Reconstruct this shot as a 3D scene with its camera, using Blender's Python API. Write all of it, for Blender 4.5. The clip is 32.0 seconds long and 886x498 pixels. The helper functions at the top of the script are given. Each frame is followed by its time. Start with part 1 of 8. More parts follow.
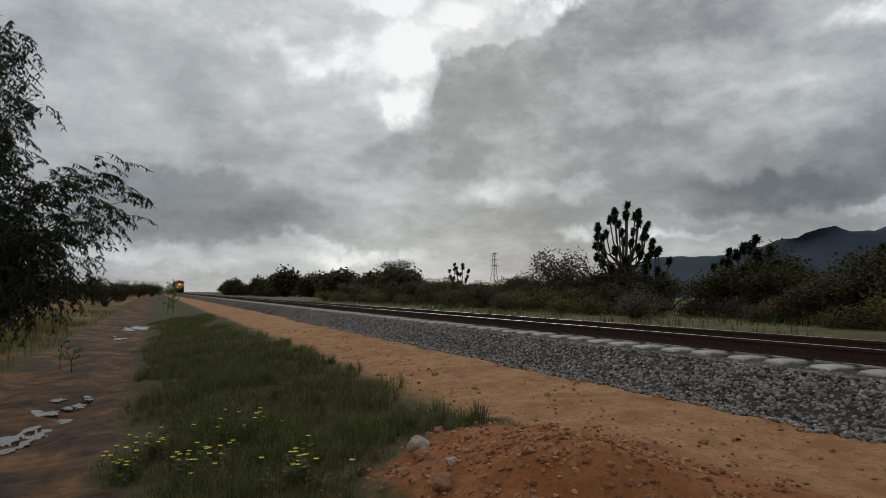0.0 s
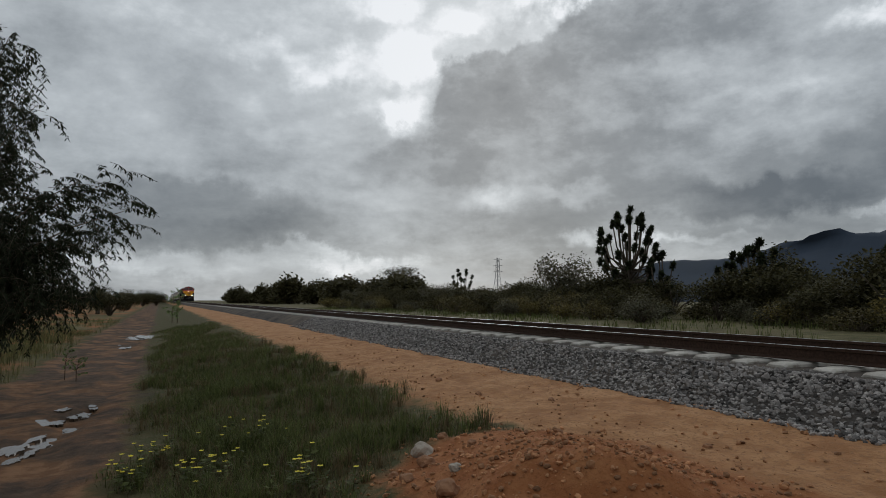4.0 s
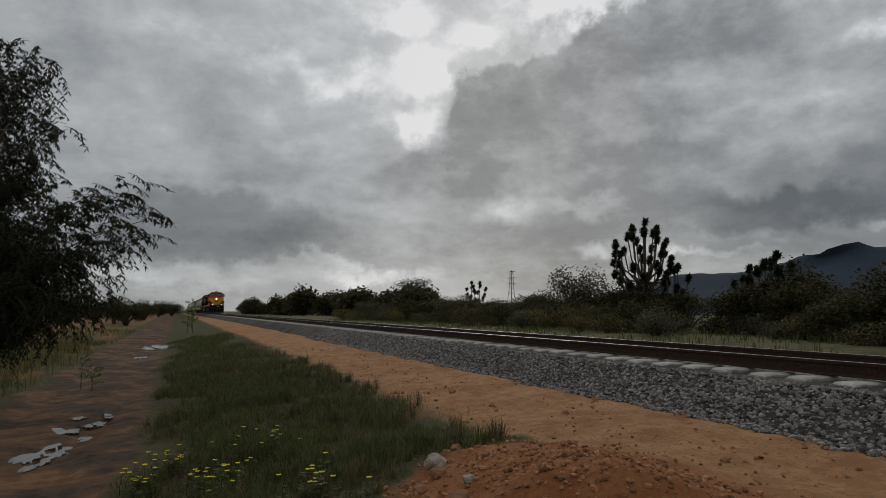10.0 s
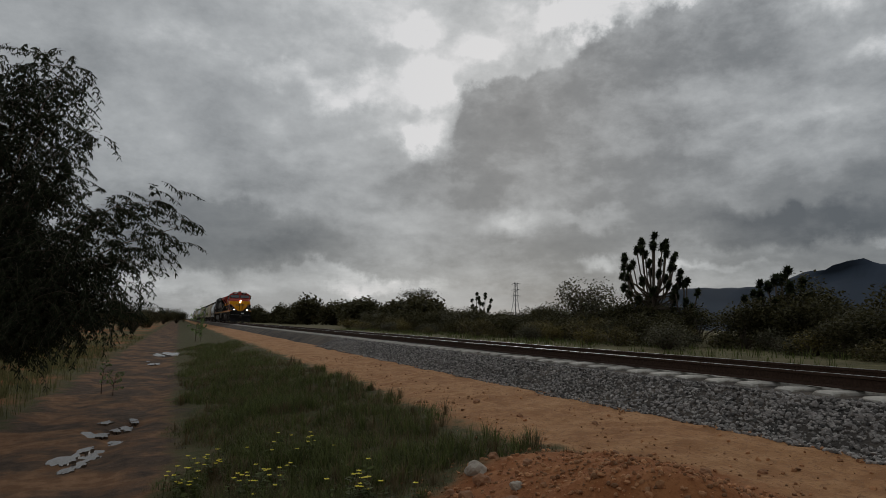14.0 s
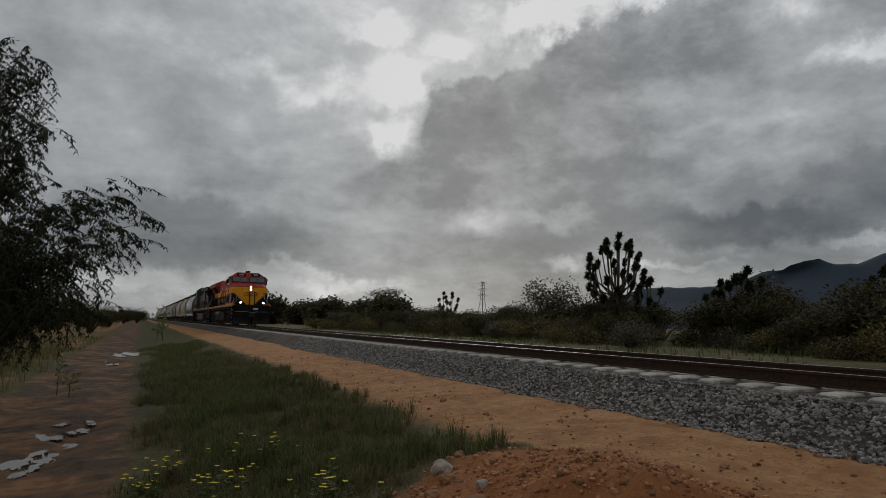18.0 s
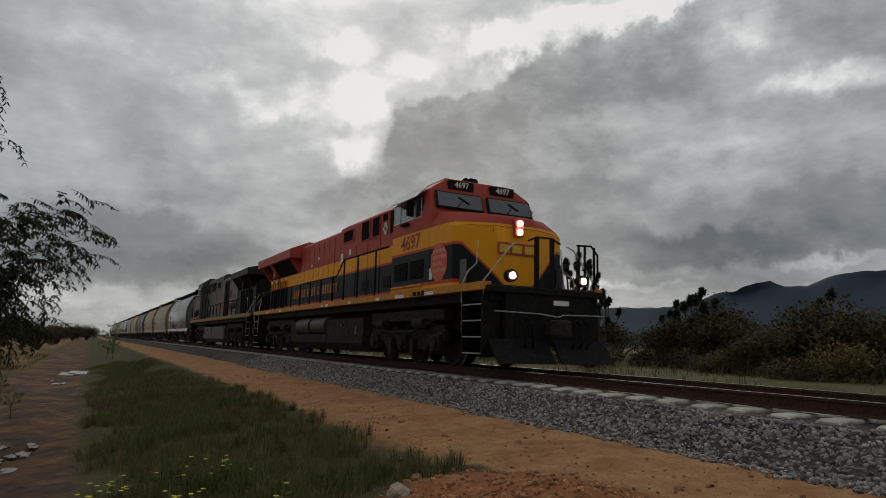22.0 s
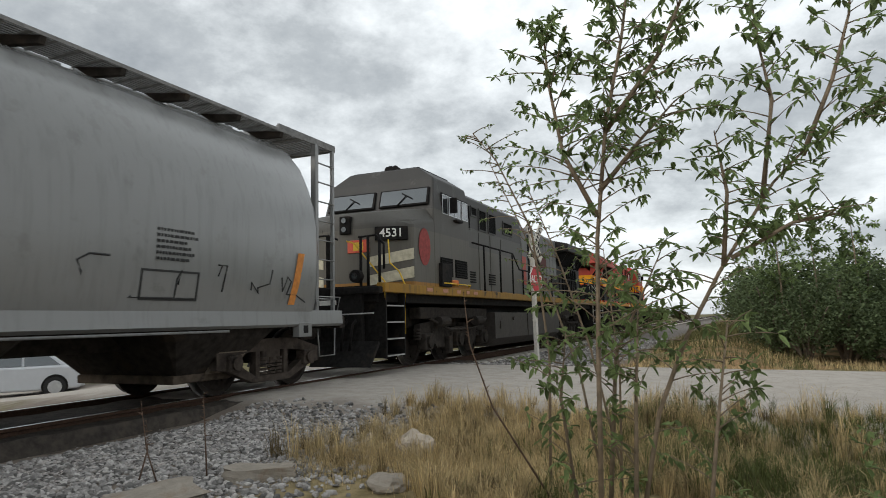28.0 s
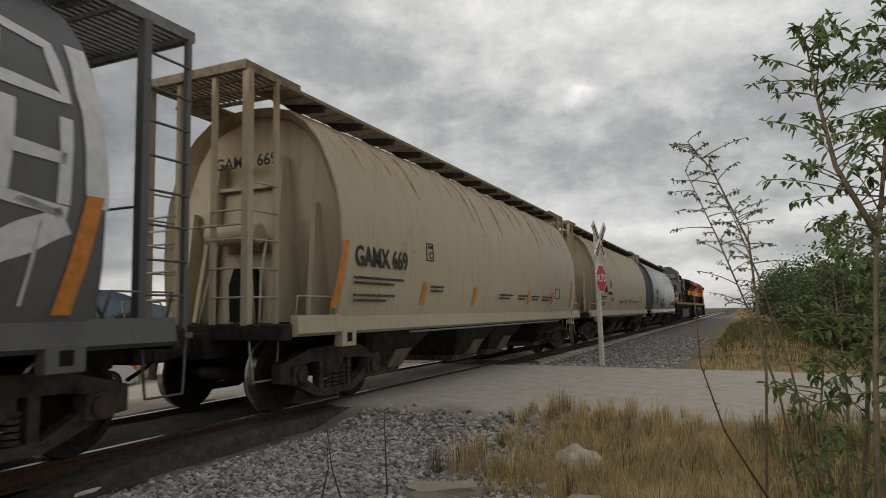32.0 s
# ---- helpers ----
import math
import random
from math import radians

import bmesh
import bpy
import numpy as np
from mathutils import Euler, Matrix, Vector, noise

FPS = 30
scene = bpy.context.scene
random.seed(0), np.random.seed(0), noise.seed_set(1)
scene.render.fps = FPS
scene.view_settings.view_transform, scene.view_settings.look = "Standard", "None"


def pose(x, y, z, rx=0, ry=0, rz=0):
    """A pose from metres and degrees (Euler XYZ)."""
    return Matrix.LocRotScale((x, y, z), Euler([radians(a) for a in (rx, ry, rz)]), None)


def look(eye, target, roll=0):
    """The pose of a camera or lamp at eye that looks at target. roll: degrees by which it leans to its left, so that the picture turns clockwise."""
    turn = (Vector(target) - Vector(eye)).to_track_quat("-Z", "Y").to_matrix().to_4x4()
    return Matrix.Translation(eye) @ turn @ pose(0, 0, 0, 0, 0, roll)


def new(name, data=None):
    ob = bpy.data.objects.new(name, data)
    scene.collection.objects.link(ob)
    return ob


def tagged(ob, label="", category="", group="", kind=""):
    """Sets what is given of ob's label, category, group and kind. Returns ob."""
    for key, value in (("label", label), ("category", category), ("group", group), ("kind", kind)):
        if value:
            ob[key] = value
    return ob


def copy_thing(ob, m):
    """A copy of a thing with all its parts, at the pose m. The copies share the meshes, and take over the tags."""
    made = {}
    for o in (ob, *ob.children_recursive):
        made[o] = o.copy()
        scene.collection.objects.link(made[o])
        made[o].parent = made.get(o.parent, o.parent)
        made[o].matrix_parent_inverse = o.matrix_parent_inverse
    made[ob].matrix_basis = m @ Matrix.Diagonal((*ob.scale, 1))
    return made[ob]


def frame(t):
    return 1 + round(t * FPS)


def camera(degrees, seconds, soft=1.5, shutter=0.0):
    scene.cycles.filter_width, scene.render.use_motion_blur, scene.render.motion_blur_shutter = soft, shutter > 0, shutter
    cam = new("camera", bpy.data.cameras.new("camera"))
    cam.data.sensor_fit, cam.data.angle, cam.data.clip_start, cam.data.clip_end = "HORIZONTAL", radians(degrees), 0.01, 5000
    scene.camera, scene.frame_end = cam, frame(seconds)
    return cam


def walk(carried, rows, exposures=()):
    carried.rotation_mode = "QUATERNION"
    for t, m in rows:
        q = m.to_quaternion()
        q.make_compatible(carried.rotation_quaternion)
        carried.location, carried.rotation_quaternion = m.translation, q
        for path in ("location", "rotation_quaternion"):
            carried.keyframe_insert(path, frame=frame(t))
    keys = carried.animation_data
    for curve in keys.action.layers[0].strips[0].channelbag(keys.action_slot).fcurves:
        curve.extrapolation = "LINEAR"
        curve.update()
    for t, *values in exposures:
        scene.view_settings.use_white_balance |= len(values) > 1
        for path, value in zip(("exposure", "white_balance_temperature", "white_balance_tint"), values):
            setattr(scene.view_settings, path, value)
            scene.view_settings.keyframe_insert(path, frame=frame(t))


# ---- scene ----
cam = camera(68.0, 32.0, soft=0.9, shutter=0.1)
PATH = [
    (0, (4.962, -8.059, 0.542), (3.133, -7.262, 0.681), 0.7),
    (0.5, (4.979, -8.06, 0.541), (3.146, -7.273, 0.683), 0.7),
    (1, (4.985, -8.053, 0.54), (3.154, -7.261, 0.683), 0.3),
    (1.5, (4.984, -8.053, 0.542), (3.147, -7.272, 0.675), 0.4),
    (2, (4.991, -8.047, 0.536), (3.158, -7.256, 0.658), 0.3),
    (2.5, (4.984, -8.044, 0.537), (3.15, -7.253, 0.651), 0.4),
    (3, (4.991, -8.059, 0.538), (3.155, -7.278, 0.667), 0.4),
    (3.5, (4.979, -8.056, 0.54), (3.144, -7.275, 0.691), 0.2),
    (5.5, (4.988, -8.04, 0.536), (3.159, -7.247, 0.697), 0.2),
    (6, (4.973, -8.033, 0.533), (3.137, -7.257, 0.701), 0.4),
    (6.5, (5.009, -8.052, 0.538), (3.172, -7.282, 0.717), 0.5),
    (7, (4.996, -8.057, 0.536), (3.159, -7.285, 0.713), 0.5),
    (7.5, (5.002, -8.042, 0.537), (3.165, -7.272, 0.717), 0.3),
    (8, (4.997, -8.055, 0.531), (3.155, -7.298, 0.715), 0.5),
    (8.5, (4.992, -8.044, 0.529), (3.144, -7.306, 0.723), 0.4),
    (9, (4.973, -8.051, 0.531), (3.128, -7.302, 0.718), 0.5),
    (9.5, (4.962, -8.041, 0.525), (3.116, -7.294, 0.711), 0.4),
    (10, (4.973, -8.053, 0.523), (3.128, -7.306, 0.717), 0.5),
    (10.5, (4.963, -8.052, 0.529), (3.118, -7.303, 0.722), 0.5),
    (11, (4.978, -8.066, 0.534), (3.131, -7.325, 0.728), 0.6),
    (11.5, (4.994, -8.09, 0.528), (3.141, -7.365, 0.726), 0.7),
    (12, (4.963, -8.173, 0.509), (3.115, -7.44, 0.726), 0.9),
    (12.5, (4.948, -8.297, 0.484), (3.101, -7.558, 0.686), 0.2),
    (13, (4.963, -8.377, 0.499), (3.111, -7.652, 0.704), -0.1),
    (13.5, (4.972, -8.409, 0.5), (3.127, -7.666, 0.71), 1.0),
    (14, (4.969, -8.434, 0.504), (3.123, -7.7, 0.731), 1.3),
    (14.5, (4.959, -8.44, 0.505), (3.118, -7.695, 0.743), 1.4),
    (16.5, (4.931, -8.449, 0.5), (3.102, -7.679, 0.752), 3.2),
    (17, (4.933, -8.457, 0.498), (3.108, -7.68, 0.761), 3.0),
    (17.5, (4.935, -8.44, 0.491), (3.122, -7.628, 0.726), 1.4),
    (18, (4.925, -8.41, 0.492), (3.117, -7.584, 0.719), 1.2),
    (18.5, (4.936, -8.418, 0.496), (3.131, -7.589, 0.728), 1.2),
    (19, (4.932, -8.412, 0.501), (3.125, -7.584, 0.719), 1.3),
    (19.5, (4.92, -8.407, 0.499), (3.12, -7.57, 0.738), 1.3),
    (20, (4.942, -8.416, 0.505), (3.146, -7.576, 0.771), 1.2),
    (20.5, (4.933, -8.407, 0.495), (3.135, -7.567, 0.744), 1.5),
    (21, (4.934, -8.401, 0.508), (3.15, -7.535, 0.77), 1.5),
    (21.5, (4.921, -8.397, 0.504), (3.15, -7.508, 0.776), 1.6),
    (22, (4.91, -8.385, 0.513), (3.16, -7.459, 0.798), 1.5),
    (22.5, (4.942, -8.35, 0.516), (3.264, -7.31, 0.84), 1.8),
    (23, (4.988, -8.32, 0.513), (3.378, -7.191, 0.876), 2.0),
    (23.5, (4.982, -8.372, 0.521), (3.391, -7.219, 0.894), 1.8),
    (24, (5.041, -8.334, 0.585), (3.423, -7.203, 0.908), 1.7),
    (24.5, (5.017, -8.349, 0.555), (3.399, -7.216, 0.869), 1.9),
    (25, (5.025, -8.348, 0.548), (3.396, -7.23, 0.86), 1.8),
    (25.5, (5.02, -8.342, 0.564), (3.455, -7.143, 0.898), 2.5),
    (26, (5.091, -8.220, 0.657), (3.974, -6.592, 0.977), 1.9),
    (26.5, (5.197, -8.038, 0.797), (5.221, -6.060, 1.095), 1.0),
    (27, (5.303, -7.856, 0.937), (6.463, -6.250, 1.212), 0.1),
    (27.5, (5.374, -7.734, 1.03), (6.977, -6.567, 1.291), -0.5),
    (28, (5.321, -7.729, 1.006), (7.144, -6.936, 1.222), -1.4),
    (28.5, (5.29, -7.73, 1.012), (7.168, -7.068, 1.206), -1.4),
    (29, (5.261, -7.734, 1.022), (7.092, -6.962, 1.249), -0.9),
    (29.5, (5.149, -7.614, 0.988), (6.954, -6.782, 1.214), -0.2),
    (30, (5.264, -7.469, 0.985), (7.054, -6.605, 1.206), 0.3),
    (30.5, (5.296, -7.236, 1.045), (7.012, -6.24, 1.294), 0.7),
    (31, (5.168, -6.894, 1.099), (6.893, -5.888, 1.214), -0.3),
    (31.5, (5.088, -6.587, 1.134), (6.815, -5.605, 1.361), -1.8),
    (32, (4.919, -6.319, 1.212), (6.733, -5.5, 1.406), -1.1),
]
# exposure follows the clip's own camera: dark sky exposure first, opened up as the train fills the view
EXPOSURES = [(0.0, -0.12, 6550, 10), (2.0, -0.14, 6500, 10), (3.0, -0.16, 6200, 9), (4.5, -0.22, 6400, 10), (9.0, -0.39, 6550, 11), (17.0, -0.56, 6600, 11), (21.2, -0.46, 6700, 11), (22.0, -0.29, 6750, 11), (22.5, 0.10, 6650, 11), (23.0, 0.46, 6600, 10), (24.0, 0.66, 6500, 10), (25.5, 0.80, 6450, 10), (27.5, 1.75, 6700, 11), (27.8, 1.2, 6650, 10), (28.0, 0.94, 6600, 10), (28.5, 0.76, 6700, 11), (30.0, 0.66, 7100, 13), (31.0, 0.62, 7250, 14), (32.0, 0.43, 7050, 13)]
walk(cam, [(t, look(eye, target, roll)) for t, eye, target, roll in PATH], EXPOSURES)


# ---- sky and sun: thick broken overcast, the sun behind cloud ahead of the first view ----
SUN_DIR = Vector((-0.80, 0.42, 0.36)).normalized()
world = bpy.data.worlds.new("overcast_sky")
scene.world = world
world.use_nodes = True


def wire_sky():
    nt = world.node_tree
    nt.nodes.clear()

    def n(kind, **kw):
        node = nt.nodes.new(kind)
        for k, v in kw.items():
            if k == "op":
                node.operation = v
            else:
                node.inputs[k].default_value = v
        return node

    def put(val, sock):
        if isinstance(val, (int, float)):
            sock.default_value = val
        elif isinstance(val, (tuple, list, Vector)):
            sock.default_value = tuple(val)
        else:
            nt.links.new(val, sock)

    def m(op, a, b=0.0, c=None, clamp=False):
        node = nt.nodes.new("ShaderNodeMath")
        node.operation = op
        node.use_clamp = clamp
        put(a, node.inputs[0])
        put(b, node.inputs[1])
        if c is not None:
            put(c, node.inputs[2])
        return node.outputs[0]

    def vm(op, a, b):
        node = nt.nodes.new("ShaderNodeVectorMath")
        node.operation = op
        put(a, node.inputs[0])
        put(b, node.inputs[1])
        return node.outputs[1] if op == "DOT_PRODUCT" else node.outputs[0]

    def noise_tex(vec, scale, detail, rough=0.55, dist=0.0):
        node = nt.nodes.new("ShaderNodeTexNoise")
        put(vec, node.inputs["Vector"])
        node.inputs["Scale"].default_value = scale
        node.inputs["Detail"].default_value = detail
        node.inputs["Roughness"].default_value = rough
        node.inputs["Distortion"].default_value = dist
        return node

    def smooth(x, lo, hi):
        node = nt.nodes.new("ShaderNodeMapRange")
        node.interpolation_type = "SMOOTHSTEP"
        put(x, node.inputs[0])
        node.inputs[1].default_value, node.inputs[2].default_value = lo, hi
        return node.outputs[0]

    def mix(fac, a, b):
        node = nt.nodes.new("ShaderNodeMix")
        node.data_type = "RGBA"
        put(fac, node.inputs[0])
        put(a, node.inputs[6])
        put(b, node.inputs[7])
        return node.outputs[2]

    way = nt.nodes.new("ShaderNodeTexCoord").outputs["Generated"]
    sep = nt.nodes.new("ShaderNodeSeparateXYZ")
    nt.links.new(way, sep.inputs[0])
    x, y, z = sep.outputs
    zz = m("ADD", m("MAXIMUM", z, 0.0), 0.22)
    comb = nt.nodes.new("ShaderNodeCombineXYZ")
    put(m("DIVIDE", x, zz), comb.inputs[0])
    put(m("DIVIDE", y, zz), comb.inputs[1])
    layer = comb.outputs[0]
    wob = noise_tex(way, 5.5, 3.0).outputs["Color"]
    fray = noise_tex(way, 17.0, 8.0, 0.60).outputs["Color"]
    bent = vm("ADD", way, vm("MULTIPLY", vm("SUBTRACT", wob, (0.5, 0.5, 0.5)), (0.11, 0.11, 0.08)))
    bent = vm("ADD", bent, vm("MULTIPLY", vm("SUBTRACT", fray, (0.5, 0.5, 0.5)), (0.10, 0.10, 0.085)))
    unit = nt.nodes.new("ShaderNodeSeparateXYZ")
    nt.links.new(vm("NORMALIZE", bent, (0, 0, 0)), unit.inputs[0])
    bearing = m("SUBTRACT", 90.0, m("MULTIPLY", m("ARCTAN2", unit.outputs[0], unit.outputs[1]), 57.2958))
    height = m("MULTIPLY", m("ARCSINE", unit.outputs[2]), 57.2958)

    def patch(azimuth, elevation, wide, high, soft):
        # a long patch of the cloud cover, frayed by noise; soft: how gradual its edge is
        u = m("DIVIDE", m("SUBTRACT", bearing, azimuth), wide)
        v = m("DIVIDE", m("SUBTRACT", height, elevation), high)
        return m("SUBTRACT", 1.0, smooth(m("SQRT", m("ADD", m("MULTIPLY", u, u), m("MULTIPLY", v, v))), 1 - soft, 1 + 0.5 * soft))

    big = noise_tex(layer, 0.8, 6.0, 0.55, 0.4).outputs["Fac"]
    fine = noise_tex(layer, 2.6, 8.0, 0.6, 0.3).outputs["Fac"]
    soft = noise_tex(vm("MULTIPLY", way, (1.0, 1.0, 1.9)), 6.0, 8.0, 0.60).outputs["Fac"]
    puff = noise_tex(vm("MULTIPLY", way, (1.0, 1.0, 1.6)), 14.0, 10.0, 0.66).outputs["Fac"]
    dens = m("ADD", m("ADD", 0.02, m("MULTIPLY", big, 0.28)), m("ADD", m("MULTIPLY", fine, 0.26), m("ADD", m("MULTIPLY", soft, 0.30), m("MULTIPLY", puff, 0.21))))
    # the great bank over the line: a heaped upper edge that climbs to the east, a base that fades out
    rise = m("SUBTRACT", height, m("ADD", 20.3, m("MULTIPLY", m("SUBTRACT", 156.0, bearing), 0.32)))
    bank = m("MULTIPLY", m("SUBTRACT", 1.0, smooth(rise, -0.55, 0.25)), m("SUBTRACT", 1.0, smooth(bearing, 156.2, 157.4)))
    bank = m("MULTIPLY", bank, m("MULTIPLY", smooth(height, 8.0, 16.0), m("ADD", 0.35, m("MULTIPLY", smooth(bearing, 112.0, 134.0), 0.65))))
    bank = m("MULTIPLY", bank, m("ADD", 0.6, m("MULTIPLY", smooth(rise, -8.0, -1.5), 0.4)))
    dens = m("ADD", dens, m("MULTIPLY", m("MULTIPLY", bank, m("ADD", 0.35, m("MULTIPLY", puff, 1.3))), 0.14))
    # breaks in the cloud (lighter) and thick banks (darker)
    for azimuth, elevation, wide, high, soft, gain in (
        (150.0, 20.0, 60.0, 17.0, 0.9, -0.065), (158.0, 24.5, 14.0, 7.0, 1.0, -0.045), (128.0, 9.0, 22.0, 5.5, 0.9, 0.105), (126.0, 8.4, 9.0, 1.9, 0.6, 0.07), (151.0, 7.0, 10.0, 4.5, 0.9, 0.05), (180.0, 17.0, 12.0, 12.0, 1.0, 0.03), (176.0, 18.0, 22.0, 9.0, 1.0, -0.01), (128.0, 9.0, 12.0, 4.0, 0.9, 0.05), (190.0, 14.0, 10.0, 10.0, 1.0, 0.03), (165.0, 19.5, 10.0, 5.5, 1.0, -0.06), (150.0, 34.0, 40.0, 9.0, 0.8, -0.20), (170.0, 27.0, 20.0, 5.0, 1.0, -0.06),
        (160.4, 20.8, 3.2, 2.1, 1.0, -0.19), (167.2, 19.4, 4.4, 1.7, 1.0, -0.16), (160.4, 16.2, 2.8, 1.7, 1.0, -0.21), (163.8, 16.4, 5.0, 1.3, 1.0, -0.10), (170.0, 14.5, 6.0, 1.0, 1.0, -0.04), (158.8, 18.6, 1.6, 2.6, 0.9, -0.12), (172.5, 21.0, 3.0, 1.2, 0.9, -0.09), (181.0, 23.0, 5.0, 1.6, 1.0, -0.06),
        (147.0, 25.2, 5.5, 1.6, 0.9, -0.26), (155.0, 23.6, 3.0, 1.4, 0.9, -0.13), (140.5, 27.2, 4.0, 1.4, 0.9, -0.22), (163.0, 24.6, 3.4, 1.3, 1.0, -0.14), (134.0, 28.5, 4.0, 1.6, 1.0, -0.16), (127.0, 24.8, 3.4, 2.2, 0.9, -0.22), (121.5, 19.8, 5.0, 1.2, 0.9, -0.22), (129.0, 16.4, 6.0, 0.9, 0.9, -0.07), (137.0, 19.5, 5.0, 1.1, 0.9, -0.05), (141.5, 15.2, 4.5, 1.0, 0.9, -0.05),
        (153.0, 8.5, 2.8, 1.4, 0.9, -0.15), (146.5, 9.3, 5.0, 1.0, 0.9, -0.12), (144.9, 5.8, 1.8, 0.7, 0.9, -0.20), (138.0, 5.2, 5.5, 0.5, 0.9, -0.15), (121.0, 6.9, 3.5, 0.5, 0.9, -0.15), (163.0, 8.8, 3.0, 0.8, 0.9, -0.05),
        (158.5, 12.2, 6.5, 2.2, 0.4, 0.075), (149.0, 12.0, 6.0, 1.6, 0.7, 0.05), (166.0, 9.0, 5.0, 1.6, 0.6, 0.05), (130.0, 8.4, 8.0, 1.7, 0.5, 0.13), (137.0, 9.4, 5.0, 1.0, 0.6, 0.05), (118.0, 10.0, 8.0, 3.0, 0.8, 0.09), (152.0, 4.4, 5.0, 1.2, 0.8, 0.06), (127.0, 5.4, 8.0, 0.8, 0.7, 0.04),
        (164.0, 3.1, 6.0, 0.9, 0.8, -0.15), (168.0, 3.9, 3.0, 0.5, 0.9, -0.10), (180.0, 2.6, 9.0, 0.8, 0.8, -0.10), (177.5, 7.0, 9.5, 3.3, 0.35, 0.115), (170.0, 6.2, 6.0, 1.7, 0.6, 0.10), (185.0, 5.2, 12.0, 1.8, 0.5, 0.06), (162.0, 4.7, 5.0, 1.0, 0.7, 0.06),
        (40.0, 21.0, 16.0, 9.0, 0.9, 0.02), (18.0, 25.0, 12.0, 5.0, 0.9, -0.12), (12.0, 17.8, 3.0, 1.2, 0.9, -0.10), (2.0, 17.0, 3.0, 1.4, 0.9, -0.08), (-2.0, 23.0, 12.0, 6.0, 0.9, -0.10), (26.0, 12.0, 8.0, 4.0, 0.9, -0.03), (6.0, 11.0, 10.0, 2.6, 0.8, 0.05), (-8.0, 5.5, 10.0, 1.6, 0.8, 0.06), (54.0, 14.0, 13.0, 12.0, 0.9, 0.20)):
        dens = m("ADD", dens, m("MULTIPLY", patch(azimuth, elevation, wide, high, soft), gain))
    cloud = nt.nodes.new("ShaderNodeValToRGB")
    put(dens, cloud.inputs[0])
    ramp = cloud.color_ramp
    ramp.elements[0].position, ramp.elements[0].color = 0.30, (0.95, 0.97, 0.99, 1)
    ramp.elements[1].position, ramp.elements[1].color = 0.84, (0.125, 0.145, 0.166, 1)
    for pos, col in ((0.37, (0.72, 0.755, 0.775)), (0.44, (0.56, 0.595, 0.615)), (0.53, (0.425, 0.455, 0.475)), (0.63, (0.275, 0.298, 0.316))):
        e = ramp.elements.new(pos)
        e.color = (*col, 1)
    sky = nt.nodes.new("ShaderNodeTexSky")
    sky.sky_type, sky.sun_disc = "NISHITA", False
    sky.sun_elevation, sky.sun_rotation = math.asin(SUN_DIR.z), math.atan2(SUN_DIR.x, SUN_DIR.y)
    clear = vm("MULTIPLY", sky.outputs[0], (0.10, 0.10, 0.10))
    col = mix(0.965, clear, cloud.outputs[0])
    # the lit strip under the cloud base, low over the horizon
    strip = m("MULTIPLY", m("SUBTRACT", 1.0, smooth(m("ABSOLUTE", m("SUBTRACT", z, 0.042)), 0.008, 0.030)), smooth(noise_tex(vm("MULTIPLY", way, (3.0, 3.0, 16.0)), 1.6, 6.0).outputs["Fac"], 0.36, 0.62))
    col = mix(m("MULTIPLY", strip, 0.40), col, (0.58, 0.60, 0.60, 1))
    bg = nt.nodes.new("ShaderNodeBackground")
    put(col, bg.inputs[0])
    bg.inputs[1].default_value = 1.0
    out = nt.nodes.new("ShaderNodeOutputWorld")
    nt.links.new(bg.outputs[0], out.inputs[0])


wire_sky()
sun = new("sun", bpy.data.lights.new("sun", "SUN"))
sun.data.energy, sun.data.angle, sun.data.color = 0.55, radians(25), (1.0, 0.96, 0.9)
sun.matrix_world = look((0, 0, 60), Vector((0, 0, 60)) - SUN_DIR)


